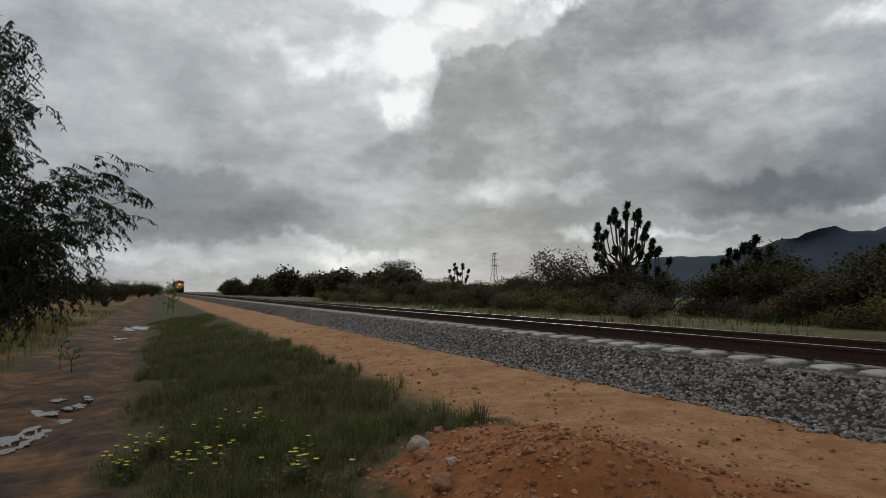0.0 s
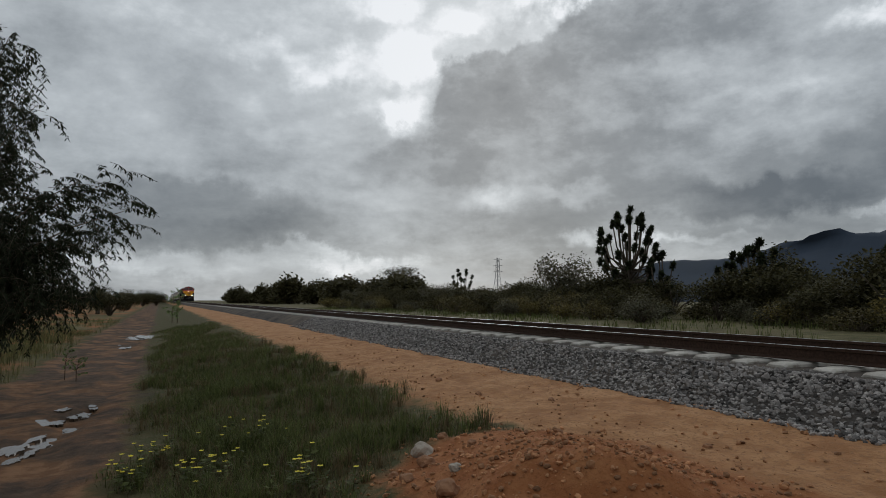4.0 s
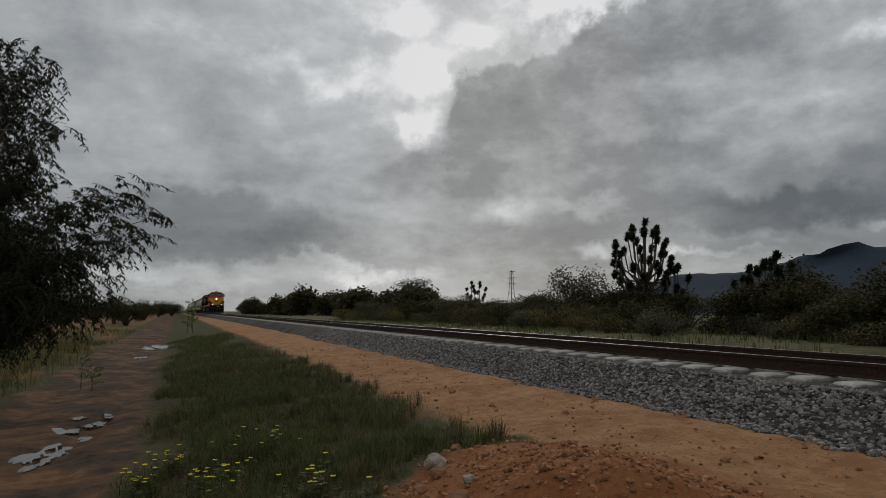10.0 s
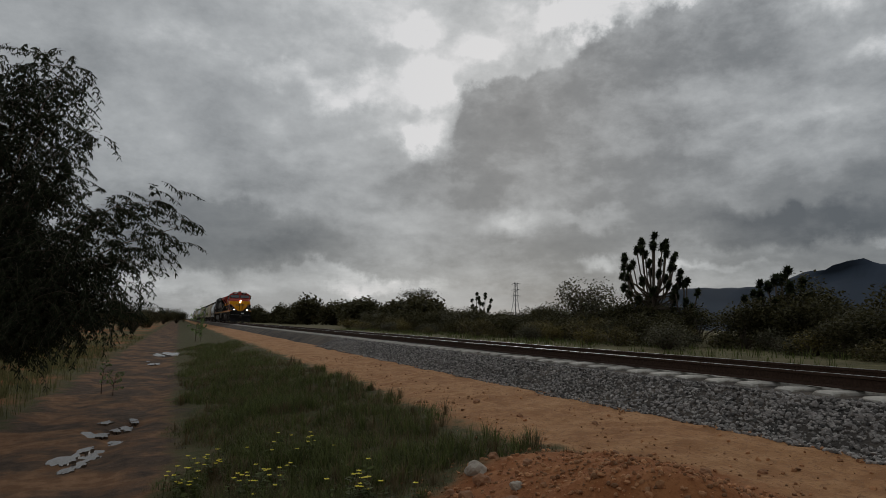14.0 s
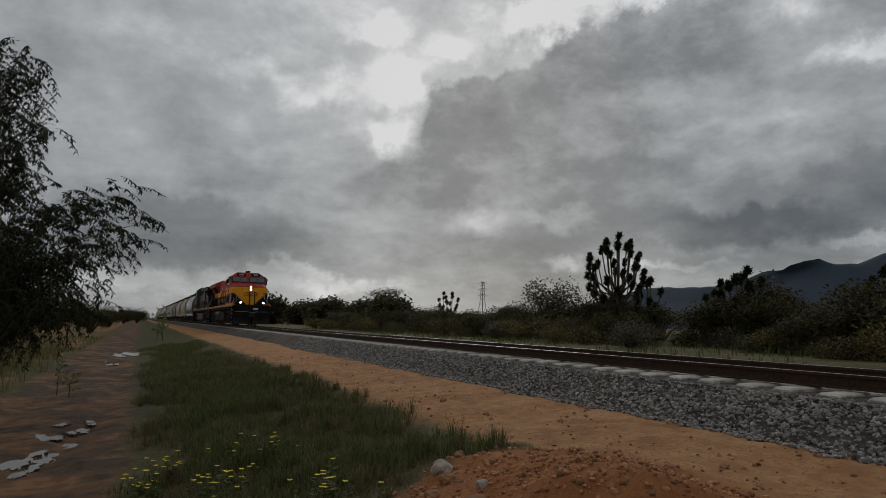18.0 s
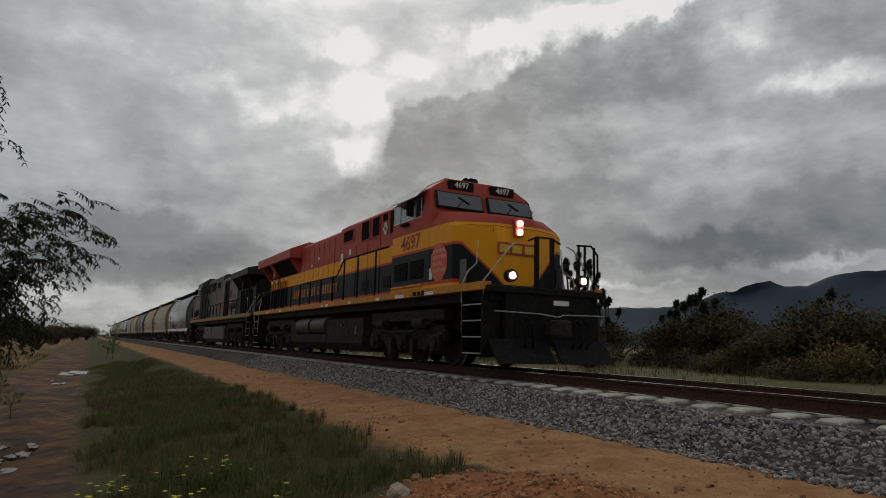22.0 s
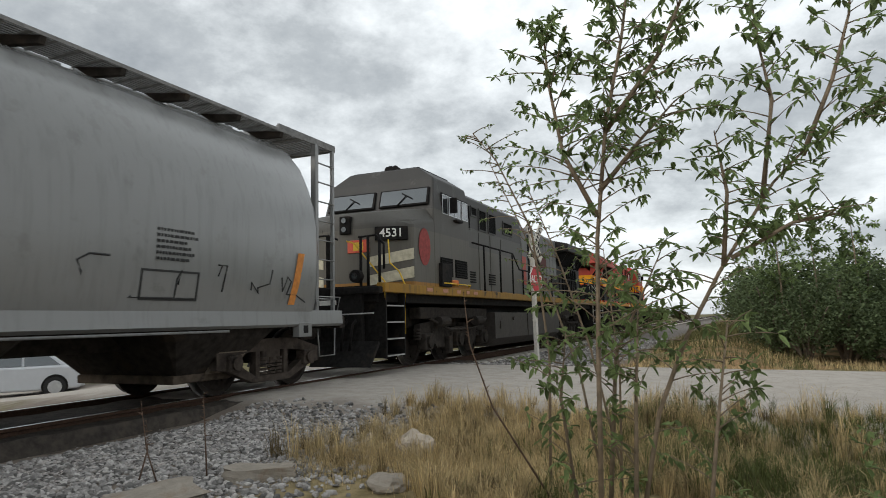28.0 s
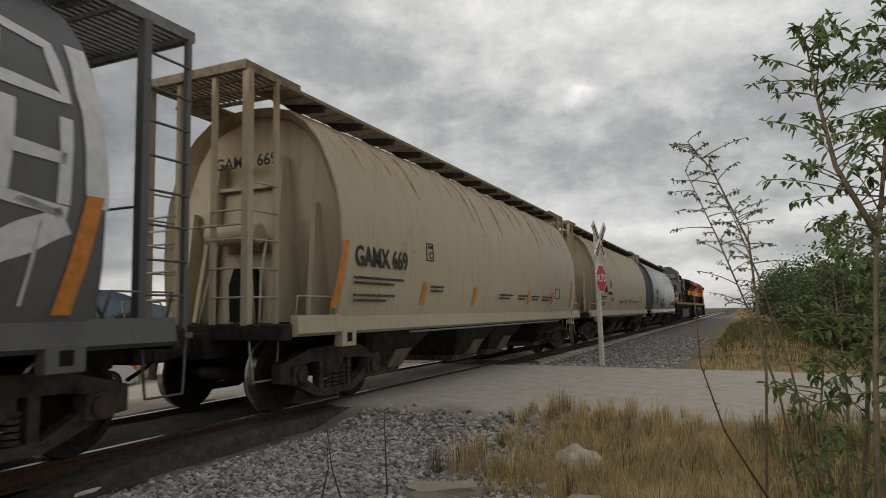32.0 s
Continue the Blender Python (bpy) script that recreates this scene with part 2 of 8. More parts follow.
# ---- materials ----
def mat(name, base, rough=0.8, metal=0.0, grain=None, vary=0.25, big=None, tint=None, bump=0.0, bump_scale=60.0, spot=None, spot_scale=3.0, spot_lo=0.55, spot_hi=0.68, coat=0.0, island=0.0, randomly=0.0, stretch=(1, 1, 1), coords="Object", spec=0.5):
    """A surface with colour variation at two scales, fine relief, and stains or wear of their own shape."""
    ma = bpy.data.materials.new(name)
    ma.use_nodes = True
    nt = ma.node_tree
    bsdf = nt.nodes["Principled BSDF"]
    bsdf.inputs["Roughness"].default_value = rough
    bsdf.inputs["Metallic"].default_value = metal
    bsdf.inputs["Coat Weight"].default_value = coat
    bsdf.inputs["Specular IOR Level"].default_value = spec
    tc = nt.nodes.new("ShaderNodeTexCoord")
    mp = nt.nodes.new("ShaderNodeMapping")
    mp.inputs["Scale"].default_value = stretch
    nt.links.new(tc.outputs[coords], mp.inputs[0])

    def tex(scale, detail=6.0, rgh=0.6):
        t = nt.nodes.new("ShaderNodeTexNoise")
        t.inputs["Scale"].default_value, t.inputs["Detail"].default_value, t.inputs["Roughness"].default_value = scale, detail, rgh
        nt.links.new(mp.outputs[0], t.inputs["Vector"])
        return t.outputs["Fac"]

    def mixc(fac, a, b, blend="MIX"):
        x = nt.nodes.new("ShaderNodeMix")
        x.data_type, x.blend_type = "RGBA", blend
        for v, s in ((fac, x.inputs[0]), (a, x.inputs[6]), (b, x.inputs[7])):
            if isinstance(v, (float, int)):
                s.default_value = v
            elif isinstance(v, tuple):
                s.default_value = (*v, 1) if len(v) == 3 else v
            else:
                nt.links.new(v, s)
        return x.outputs[2]

    def ranged(v, lo, hi, a=0.0, b=1.0):
        r = nt.nodes.new("ShaderNodeMapRange")
        nt.links.new(v, r.inputs[0])
        r.inputs[1].default_value, r.inputs[2].default_value, r.inputs[3].default_value, r.inputs[4].default_value = lo, hi, a, b
        return r.outputs[0]

    dark = tuple(c * (1 - vary) for c in base)
    light = tuple(min(1, c * (1 + vary)) for c in base)
    col = mixc(ranged(tex(grain or 25.0), 0.3, 0.7), dark, light)
    if big:
        col = mixc(ranged(tex(big, 4.0), 0.35, 0.68), col, tint or tuple(c * 0.6 for c in base))
    if spot:
        col = mixc(ranged(tex(spot_scale, 8.0, 0.65), spot_lo, spot_hi), col, spot)
    if island or randomly:
        src = nt.nodes.new("ShaderNodeNewGeometry").outputs["Random Per Island"] if island else nt.nodes.new("ShaderNodeObjectInfo").outputs["Random"]
        k = island or randomly
        r = ranged(src, 0, 1, 1 - k, 1 + k)
        hs = nt.nodes.new("ShaderNodeHueSaturation")
        nt.links.new(r, hs.inputs["Value"])
        nt.links.new(col, hs.inputs["Color"])
        col = hs.outputs[0]
    nt.links.new(col, bsdf.inputs["Base Color"])
    if bump:
        b = nt.nodes.new("ShaderNodeBump")
        b.inputs["Strength"].default_value, b.inputs["Distance"].default_value = min(1.0, bump), 0.02 * max(1.0, bump)
        nt.links.new(tex(bump_scale, 8.0, 0.65), b.inputs["Height"])
        nt.links.new(b.outputs[0], bsdf.inputs["Normal"])
    return ma


def glow(name, colour, strength):
    ma = bpy.data.materials.new(name)
    ma.use_nodes = True
    b = ma.node_tree.nodes["Principled BSDF"]
    b.inputs["Base Color"].default_value = (*colour, 1)
    b.inputs["Emission Color"].default_value = (*colour, 1)
    b.inputs["Emission Strength"].default_value = strength
    return ma


# bed coloured darker than its stones, painting in the shade of the gaps
M_BALLAST = mat("ballast_bed", (0.062, 0.057, 0.053), 0.95, spec=0.1, grain=18, vary=0.5, big=0.8, tint=(0.16, 0.13, 0.105), bump=1.0, bump_scale=28)
M_STONE = mat("crushed_stone", (0.262, 0.240, 0.222), 0.85, spec=0.3, grain=30, vary=0.35, island=0.8, bump=0.4, bump_scale=80)
M_SLEEPER = mat("weathered_concrete", (0.56, 0.52, 0.46), 0.9, grain=20, vary=0.12, spot=(0.30, 0.25, 0.20), spot_scale=6, bump=0.3, bump_scale=90, randomly=0.12)
M_RAIL = mat("rusty_rail_steel", (0.055, 0.032, 0.022), 0.85, 0.0, spec=0.15, grain=30, vary=0.35, bump=0.3)
M_RAILTOP = mat("polished_rail_top", (0.62, 0.62, 0.61), 0.28, 1.0, grain=8, vary=0.06, stretch=(0.3, 8, 8))
M_CLIP = mat("spring_clip_steel", (0.05, 0.035, 0.03), 0.8, 0.4)
M_GRAVEL = mat("pale_loose_gravel", (0.30, 0.285, 0.27), 0.9, spec=0.25, grain=30, vary=0.3, island=0.65, bump=0.4, bump_scale=80)



# ---- small building helpers ----
def mesh_of(bm, name, material, smooth=False):
    me = bpy.data.meshes.new(name)
    bm.to_mesh(me)
    bm.free()
    for m_ in material if isinstance(material, (list, tuple)) else [material]:
        me.materials.append(m_)
    if smooth:
        me.polygons.foreach_set("use_smooth", [True] * len(me.polygons))
    return me


def part(name, bm, material, parent=None, label="", at=None, smooth=False):
    """Links a bmesh as one mesh object, under a thing or a part where one is given."""
    ob = new(name, mesh_of(bm, name, material, smooth))
    if parent is not None:
        ob.parent = parent
    if at is not None:
        ob.matrix_basis = at
    if label:
        ob["label"] = label
    return ob


def thing(name, label, category, at=None, group="", kind=""):
    """An empty at the base of a thing made of parts."""
    ob = new(name)
    ob.empty_display_size = 0.2
    if at is not None:
        ob.matrix_basis = at
    return tagged(ob, label, category, group, kind)


def box(bm, x0, x1, y0, y1, z0, z1, bevel=0.0, mi=0):
    vs = bmesh.ops.create_cube(bm, size=1.0, matrix=Matrix.Translation(((x0 + x1) / 2, (y0 + y1) / 2, (z0 + z1) / 2)) @ Matrix.Diagonal((abs(x1 - x0), abs(y1 - y0), abs(z1 - z0), 1)))["verts"]
    fs = {f for v in vs for f in v.link_faces}
    for f in fs:
        f.material_index = mi
    if bevel:
        es = {e for v in vs for e in v.link_edges}
        r = bmesh.ops.bevel(bm, geom=list(es), offset=bevel, segments=2, profile=0.5, affect="EDGES", clamp_overlap=True)
        for f in r["faces"]:
            f.material_index = mi
    return bm


def bx(x0, x1, y0, y1, z0, z1, bevel=0.0):
    return box(bmesh.new(), x0, x1, y0, y1, z0, z1, bevel)


def tube(bm, pts, r, sides=6):
    """A round bar along a line of points."""
    pts = [Vector(p) for p in pts]
    rings = []
    for i, p in enumerate(pts):
        d = ((pts[min(i + 1, len(pts) - 1)] - p).normalized() + (p - pts[max(i - 1, 0)]).normalized())
        q = d.to_track_quat("Z", "Y")
        rr = r[i] if isinstance(r, (list, tuple)) else r
        rings.append([bm.verts.new(p + q @ Vector((rr * math.cos(a), rr * math.sin(a), 0))) for a in (2 * math.pi * k / sides for k in range(sides))])
    for a, b in zip(rings, rings[1:]):
        for k in range(sides):
            f = bm.faces.new((a[k], a[(k + 1) % sides], b[(k + 1) % sides], b[k]))
            f.smooth = True
    bm.faces.new(rings[0][::-1])
    bm.faces.new(rings[-1])
    return bm


def cyl(bm, c, axis, r, half, seg=20, r2=None):
    """A disc or drum round c along an axis letter."""
    turn = {"x": pose(0, 0, 0, 0, 90, 0), "y": pose(0, 0, 0, 90, 0, 0), "z": Matrix()}[axis]
    bmesh.ops.create_cone(bm, cap_ends=True, segments=seg, radius1=r, radius2=r if r2 is None else r2, depth=2 * half, matrix=Matrix.Translation(c) @ turn)
    return bm


def prism(bm, outline, axis, a, b, mi=0):
    """An outline in the two other axes, drawn out along an axis from a to b."""
    k = "xyz".index(axis)

    def at(p, v):
        q = list(p)
        q.insert(k, v)
        return q
    r0 = [bm.verts.new(at(p, a)) for p in outline]
    r1 = [bm.verts.new(at(p, b)) for p in outline]
    fs = [bm.faces.new(r0[::-1]), bm.faces.new(r1)]
    for i in range(len(outline)):
        j = (i + 1) % len(outline)
        fs.append(bm.faces.new((r0[i], r0[j], r1[j], r1[i])))
    for f in fs:
        f.material_index = mi
    bmesh.ops.recalc_face_normals(bm, faces=fs)
    return bm


def ease(x, a, b):
    t = min(1.0, max(0.0, (x - a) / (b - a)))
    return t * t * (3 - 2 * t)


def profile(y, knots):
    for (y0, z0), (y1, z1) in zip(knots, knots[1:]):
        if y <= y1:
            return z0 + (z1 - z0) * ease(y, y0, y1) if y > y0 else z0
    return knots[-1][1]


WEST = [(-60, -1.15), (-16, -1.2), (-10.5, -1.28), (-8.4, -1.24), (-6.6, -1.04), (-4.9, -0.78), (-3.6, -0.67), (-2.5, -0.60), (2.5, -0.60), (5, -0.66), (9, -0.36), (30, -0.15), (80, 0.0)]
EAST = [(-60, -0.9), (-14, -0.7), (-9, -0.50), (-6, -0.30), (-3.5, -0.26), (-2.2, -0.24), (2.2, -0.24), (4.5, -0.45), (12, -0.85), (30, -1.1), (80, -1.0)]
ROAD_X0, ROAD_X1 = 13.0, 20.4


# hollows of the dirt road that hold water: x, y, half length, half width
PUDDLES = [(-4.9, -9.42, 0.75, 0.26), (-6.75, -9.42, 0.40, 0.20), (-7.4, -9.05, 0.5, 0.18), (-6.1, -9.2, 0.3, 0.15), (-30.7, -9.1, 1.9, 0.5), (-24.0, -9.3, 1.0, 0.3)]


def ground_z(x, y):
    """Height of the one sheet of ground."""
    e = ease(x, 4.5, 9.5)
    z = profile(y, WEST) * (1 - e) + profile(y, EAST) * e
    # heap of dug earth beside the path
    d2 = ((x - 1.1) / 1.5) ** 2 + ((y + 5.6) / 1.05) ** 2
    z += 0.40 * math.exp(-d2 * 1.1) * (1 + 0.25 * noise.noise((x * 1.7, y * 1.7, 3)))
    # road over the crossing
    r = ease(x, ROAD_X0 - 1.2, ROAD_X0 + 0.4) * (1 - ease(x, ROAD_X1 - 0.4, ROAD_X1 + 1.2))
    road = -0.045 - 0.012 * max(0.0, abs(y) - 2) if y < 0 else -0.045 - 0.092 * max(0.0, abs(y) - 2)
    road = max(road, -1.1)
    z = z * (1 - r) + road * r
    if x > 21:
        z += 0.55 * math.exp(-((y + 7.4) / 1.5) ** 2) * ease(x, 23.5, 28) * (1 - ease(x, 70, 100)) * (1 + 0.4 * noise.noise((x * 0.3, y * 0.5, 6)))
    far = ease(math.hypot(x, y), 60, 300)
    z = z * (1 - far) - 0.9 * far
    for px, py, prx, pry in PUDDLES:
        d2 = ((x - px) / prx) ** 2 + ((y - py) / pry) ** 2
        if d2 < 6:
            z -= (0.055 + 0.07 * noise.noise((x * 2.9, y * 3.3, 9))) * math.exp(-d2 * 0.9)
    # wheel ruts of the dirt road
    if -45 < x < 2 and -12 < y < -8:
        for c in (-9.0, -10.4):
            z -= 0.05 * math.exp(-((y - c - 0.25 * math.sin(x * 0.35)) / 0.28) ** 2)
    if -40 < x < 8:
        # clods, hoof marks and shallow ruts of the trodden path; lumps of the turf beside it
        tread = ease(y, -5.2, -4.4) * (1 - ease(y, -2.7, -2.3))
        if tread > 0:
            z += tread * (0.028 * noise.noise((x * 1.9, y * 4.6, 12)) + 0.020 * noise.noise((x * 5.2, y * 7.0, 13)) - 0.022 * math.exp(-((y + 3.75 - 0.2 * math.sin(x * 0.4)) / 0.16) ** 2))
        turf = ease(y, -8.6, -8.0) * (1 - ease(y, -5.2, -4.7))
        if turf > 0:
            z += turf * (0.085 * noise.noise((x * 0.9, y * 1.3, 15)) + 0.035 * noise.noise((x * 2.4, y * 3.0, 16)))
        heap = math.exp(-((x - 1.1) / 1.9) ** 2 - ((y + 5.5) / 1.2) ** 2)
        z += heap * (0.05 * noise.noise((x * 3.1, y * 3.1, 17)) + 0.03 * noise.noise((x * 7.0, y * 7.0, 18)))
    return z + 0.035 * noise.noise((x * 0.55, y * 0.55, 0)) * (1 if abs(y) > 3 else 0.3) * (1 - 0.8 * r) + 0.012 * noise.noise((x * 2.7, y * 2.7, 5)) * (1 - 0.7 * r)


def axis_steps(near, far, step):
    """Grid lines, close together in the middle stretch and ever wider away from it."""
    lo, hi = near
    out = list(np.arange(lo, hi + 1e-6, step))
    s, v = step, hi
    while v < far:
        s *= 1.22
        v += s
        out.append(v)
    s, v = step, lo
    while v > -far:
        s *= 1.22
        v -= s
        out.insert(0, v)
    return out


def ground_material():
    """Red earth, grass turf, gravel and mud, laid out by the plan of the place."""
    ma = bpy.data.materials.new("earth_and_turf")
    ma.use_nodes = True
    nt = ma.node_tree
    bsdf = nt.nodes["Principled BSDF"]
    bsdf.inputs["Roughness"].default_value = 0.95
    bsdf.inputs["Specular IOR Level"].default_value = 0.15
    tc = nt.nodes.new("ShaderNodeTexCoord").outputs["Object"]
    sep = nt.nodes.new("ShaderNodeSeparateXYZ")
    nt.links.new(tc, sep.inputs[0])

    def put(v, s):
        if isinstance(v, (int, float)):
            s.default_value = v
        elif isinstance(v, tuple):
            s.default_value = (*v, 1)
        else:
            nt.links.new(v, s)

    def m(op, a, b=0.0):
        x = nt.nodes.new("ShaderNodeMath")
        x.operation = op
        put(a, x.inputs[0])
        put(b, x.inputs[1])
        return x.outputs[0]

    def tex(scale, detail=6.0, rgh=0.6):
        t = nt.nodes.new("ShaderNodeTexNoise")
        t.inputs["Scale"].default_value, t.inputs["Detail"].default_value, t.inputs["Roughness"].default_value = scale, detail, rgh
        nt.links.new(tc, t.inputs["Vector"])
        return t.outputs["Fac"]

    def step(v, a, b):
        r = nt.nodes.new("ShaderNodeMapRange")
        r.interpolation_type = "SMOOTHSTEP"
        put(v, r.inputs[0])
        r.inputs[1].default_value, r.inputs[2].default_value = a, b
        return r.outputs[0]

    def mix(f, a, b):
        x = nt.nodes.new("ShaderNodeMix")
        x.data_type = "RGBA"
        put(f, x.inputs[0])
        put(a, x.inputs[6])
        put(b, x.inputs[7])
        return x.outputs[2]

    def band(v, a, b, w):
        return m("MULTIPLY", step(v, a - w, a + w), m("SUBTRACT", 1.0, step(v, b - w, b + w)))

    n1, n2, n3, n4 = tex(0.9), tex(4.0), tex(22.0, 8.0), tex(0.25, 4.0)
    xw = m("ADD", sep.outputs[0], m("MULTIPLY", m("SUBTRACT", n1, 0.5), 2.2))
    yw = m("ADD", sep.outputs[1], m("ADD", m("MULTIPLY", m("SUBTRACT", n1, 0.5), 1.6), m("MULTIPLY", m("SUBTRACT", n2, 0.5), 0.7)))
    earth = mix(step(n2, 0.35, 0.7), (0.32, 0.118, 0.044), (0.43, 0.185, 0.076))
    earth = mix(step(n3, 0.5, 0.75), earth, (0.23, 0.085, 0.034))
    path = mix(step(n2, 0.3, 0.7), (0.55, 0.305, 0.150), (0.43, 0.215, 0.095))
    path = mix(step(n1, 0.42, 0.62), path, mix(step(n2, 0.4, 0.6), (0.47, 0.240, 0.110), (0.35, 0.165, 0.072)))
    path = mix(step(n3, 0.50, 0.66), path, (0.33, 0.175, 0.088))
    turf = mix(step(n2, 0.35, 0.7), (0.070, 0.074, 0.028), (0.120, 0.092, 0.048))
    dry = mix(step(n2, 0.3, 0.7), (0.19, 0.165, 0.080), (0.11, 0.105, 0.045))
    mud = mix(step(n2, 0.35, 0.7), (0.062, 0.043, 0.032), (0.13, 0.085, 0.056))
    road = mix(step(n2, 0.3, 0.75), (0.47, 0.43, 0.38), (0.38, 0.34, 0.295))
    road = mix(step(n3, 0.55, 0.75), road, (0.24, 0.21, 0.18))
    # west of the crossing, from the track outwards
    west = mix(step(yw, -5.1, -4.55), turf, path)
    west = mix(m("MULTIPLY", step(yw, -11.2, -10.8), m("SUBTRACT", 1.0, step(yw, -8.6, -8.2))), west, mix(step(n1, 0.44, 0.60), mud, mix(step(n2, 0.4, 0.6), (0.26, 0.142, 0.076), (0.175, 0.090, 0.046))))
    west = mix(m("SUBTRACT", 1.0, step(yw, -12.5, -11.0)), west, mix(step(n4, 0.42, 0.58), dry, earth))
    heapd = m("ADD", m("POWER", m("DIVIDE", m("SUBTRACT", xw, 1.3), 2.3), 2.0), m("POWER", m("DIVIDE", m("SUBTRACT", yw, -5.4), 1.25), 2.0))
    west = mix(m("SUBTRACT", 1.0, step(heapd, 0.7, 1.25)), west, earth)
    # east, round the crossing
    east = mix(step(yw, -4.6, -3.6), mix(step(n2, 0.35, 0.65), (0.33, 0.26, 0.14), (0.19, 0.155, 0.075)), (0.21, 0.175, 0.145))
    col = mix(step(xw, 6.5, 8.5), west, east)
    col = mix(band(xw, ROAD_X0, ROAD_X1, 0.5), col, road)
    verge = mix(step(n1, 0.4, 0.6), dry, (0.33, 0.205, 0.105))
    verge = mix(step(yw, -5.4, -4.4), verge, mix(step(n2, 0.4, 0.6), (0.20, 0.180, 0.160), (0.14, 0.122, 0.105)))
    col = mix(step(xw, ROAD_X1, ROAD_X1 + 1.2), col, verge)
    # far side of the track
    north = mix(step(n4, 0.4, 0.62), mix(step(n1, 0.4, 0.6), turf, dry), (0.15, 0.125, 0.062))
    col = mix(m("MULTIPLY", step(yw, 2.8, 3.8), m("SUBTRACT", 1.0, band(xw, ROAD_X0, ROAD_X1 + 1.0, 0.6))), col, north)
    nt.links.new(col, bsdf.inputs["Base Color"])
    bump = nt.nodes.new("ShaderNodeBump")
    bump.inputs["Strength"].default_value, bump.inputs["Distance"].default_value = 0.85, 0.045
    nt.links.new(m("ADD", m("MULTIPLY", tex(9.0, 10.0, 0.7), 0.7), m("MULTIPLY", n3, 0.5)), bump.inputs["Height"])
    nt.links.new(bump.outputs[0], bsdf.inputs["Normal"])
    return ma


def build_ground():
    xs, ys = axis_steps((-14, 14), 3200, 0.11), axis_steps((-11.5, -2.0), 3200, 0.075)
    verts = [(x, y, ground_z(x, y)) for y in ys for x in xs]
    w = len(xs)
    faces = [(j * w + i, j * w + i + 1, (j + 1) * w + i + 1, (j + 1) * w + i) for j in range(len(ys) - 1) for i in range(w - 1)]
    me = bpy.data.meshes.new("ground")
    me.from_pydata(verts, [], faces)
    me.materials.append(ground_material())
    me.polygons.foreach_set("use_smooth", [True] * len(faces))
    tagged(new("ground", me), "uneven red earth, turf and dirt road beside a railway", "ground", kind="structure")


build_ground()


# ---- track ----
X_FAR, X_END = -620.0, 520.0


def shoulder(x):
    """How far the ballast spreads towards the near side."""
    return 2.62 + 0.10 * noise.noise((x * 0.8, 7, 0)) + 0.25 * ease(x, 8, 11)


def build_bed():
    bm = bmesh.new()
    xs = axis_steps((-14, 14), 620, 0.5)
    rows = []
    for x in xs:
        cross = ease(x, 12.2, 13.4) * (1 - ease(x, 20.0, 21.2))
        s = shoulder(x)
        ring = [(-s, -0.66), (-s * 0.84, -0.44), (-1.75, -0.250), (-0.9, -0.235), (0.9, -0.235), (1.75, -0.250), (2.6, -0.66)]
        rows.append([bm.verts.new((x, y, z * (1 - cross) + (min(z, -0.25) if abs(y) > 1.8 else -0.10) * cross + 0.015 * noise.noise((x * 3, y * 3, 1)))) for y, z in ring])
    for a, b in zip(rows, rows[1:]):
        for k in range(len(a) - 1):
            bm.faces.new((a[k], b[k], b[k + 1], a[k + 1]))
    bmesh.ops.recalc_face_normals(bm, faces=bm.faces)
    return tagged(part("ballast_bed", bm, M_BALLAST), "grey crushed-stone ballast bed under a single track", "ballast", kind="structure")


build_bed()


def rail_mesh():
    bm = bmesh.new()
    # flat-bottomed rail section, foot at z = -0.175, running surface at 0
    prof = [(-0.075, -0.175), (0.075, -0.175), (0.075, -0.163), (0.012, -0.140), (0.009, -0.045), (0.036, -0.036), (0.037, -0.006), (0.030, 0.0), (-0.030, 0.0), (-0.037, -0.006), (-0.036, -0.036), (-0.009, -0.045), (-0.012, -0.140), (-0.075, -0.163)]
    prism(bm, prof, "x", X_FAR, X_END)
    for f in bm.faces:
        if f.normal.z > 0.9 and f.calc_center_median().z > -0.01:
            f.material_index = 1
    return bm


def build_rails():
    for y, name in ((-0.753, "rail_near"), (0.753, "rail_far")):
        ob = part(name, rail_mesh(), [M_RAIL, M_RAILTOP])
        ob.location.y = y
        tagged(ob, "rusty steel rail with a polished running surface on concrete sleepers", "rail", "rails of the track", kind="structure")


build_rails()


def sleeper_bm():
    bm = bmesh.new()
    # prestressed sleeper: higher seats at the ends, dished middle
    xs = [(-1.25, -0.215), (-1.20, -0.190), (-0.45, -0.182), (-0.25, -0.205), (0.25, -0.205), (0.45, -0.182), (1.20, -0.190), (1.25, -0.215)]
    rows = []
    for y, z in xs:
        rows.append([bm.verts.new(p) for p in ((-0.14, y, -0.36), (-0.14, y, z - 0.02), (-0.11, y, z), (0.11, y, z), (0.14, y, z - 0.02), (0.14, y, -0.36))])
    for a, b in zip(rows, rows[1:]):
        for k in range(5):
            bm.faces.new((a[k], b[k], b[k + 1], a[k + 1]))
    bm.faces.new(rows[0])
    bm.faces.new(rows[-1][::-1])
    bmesh.ops.recalc_face_normals(bm, faces=bm.faces)
    return bm


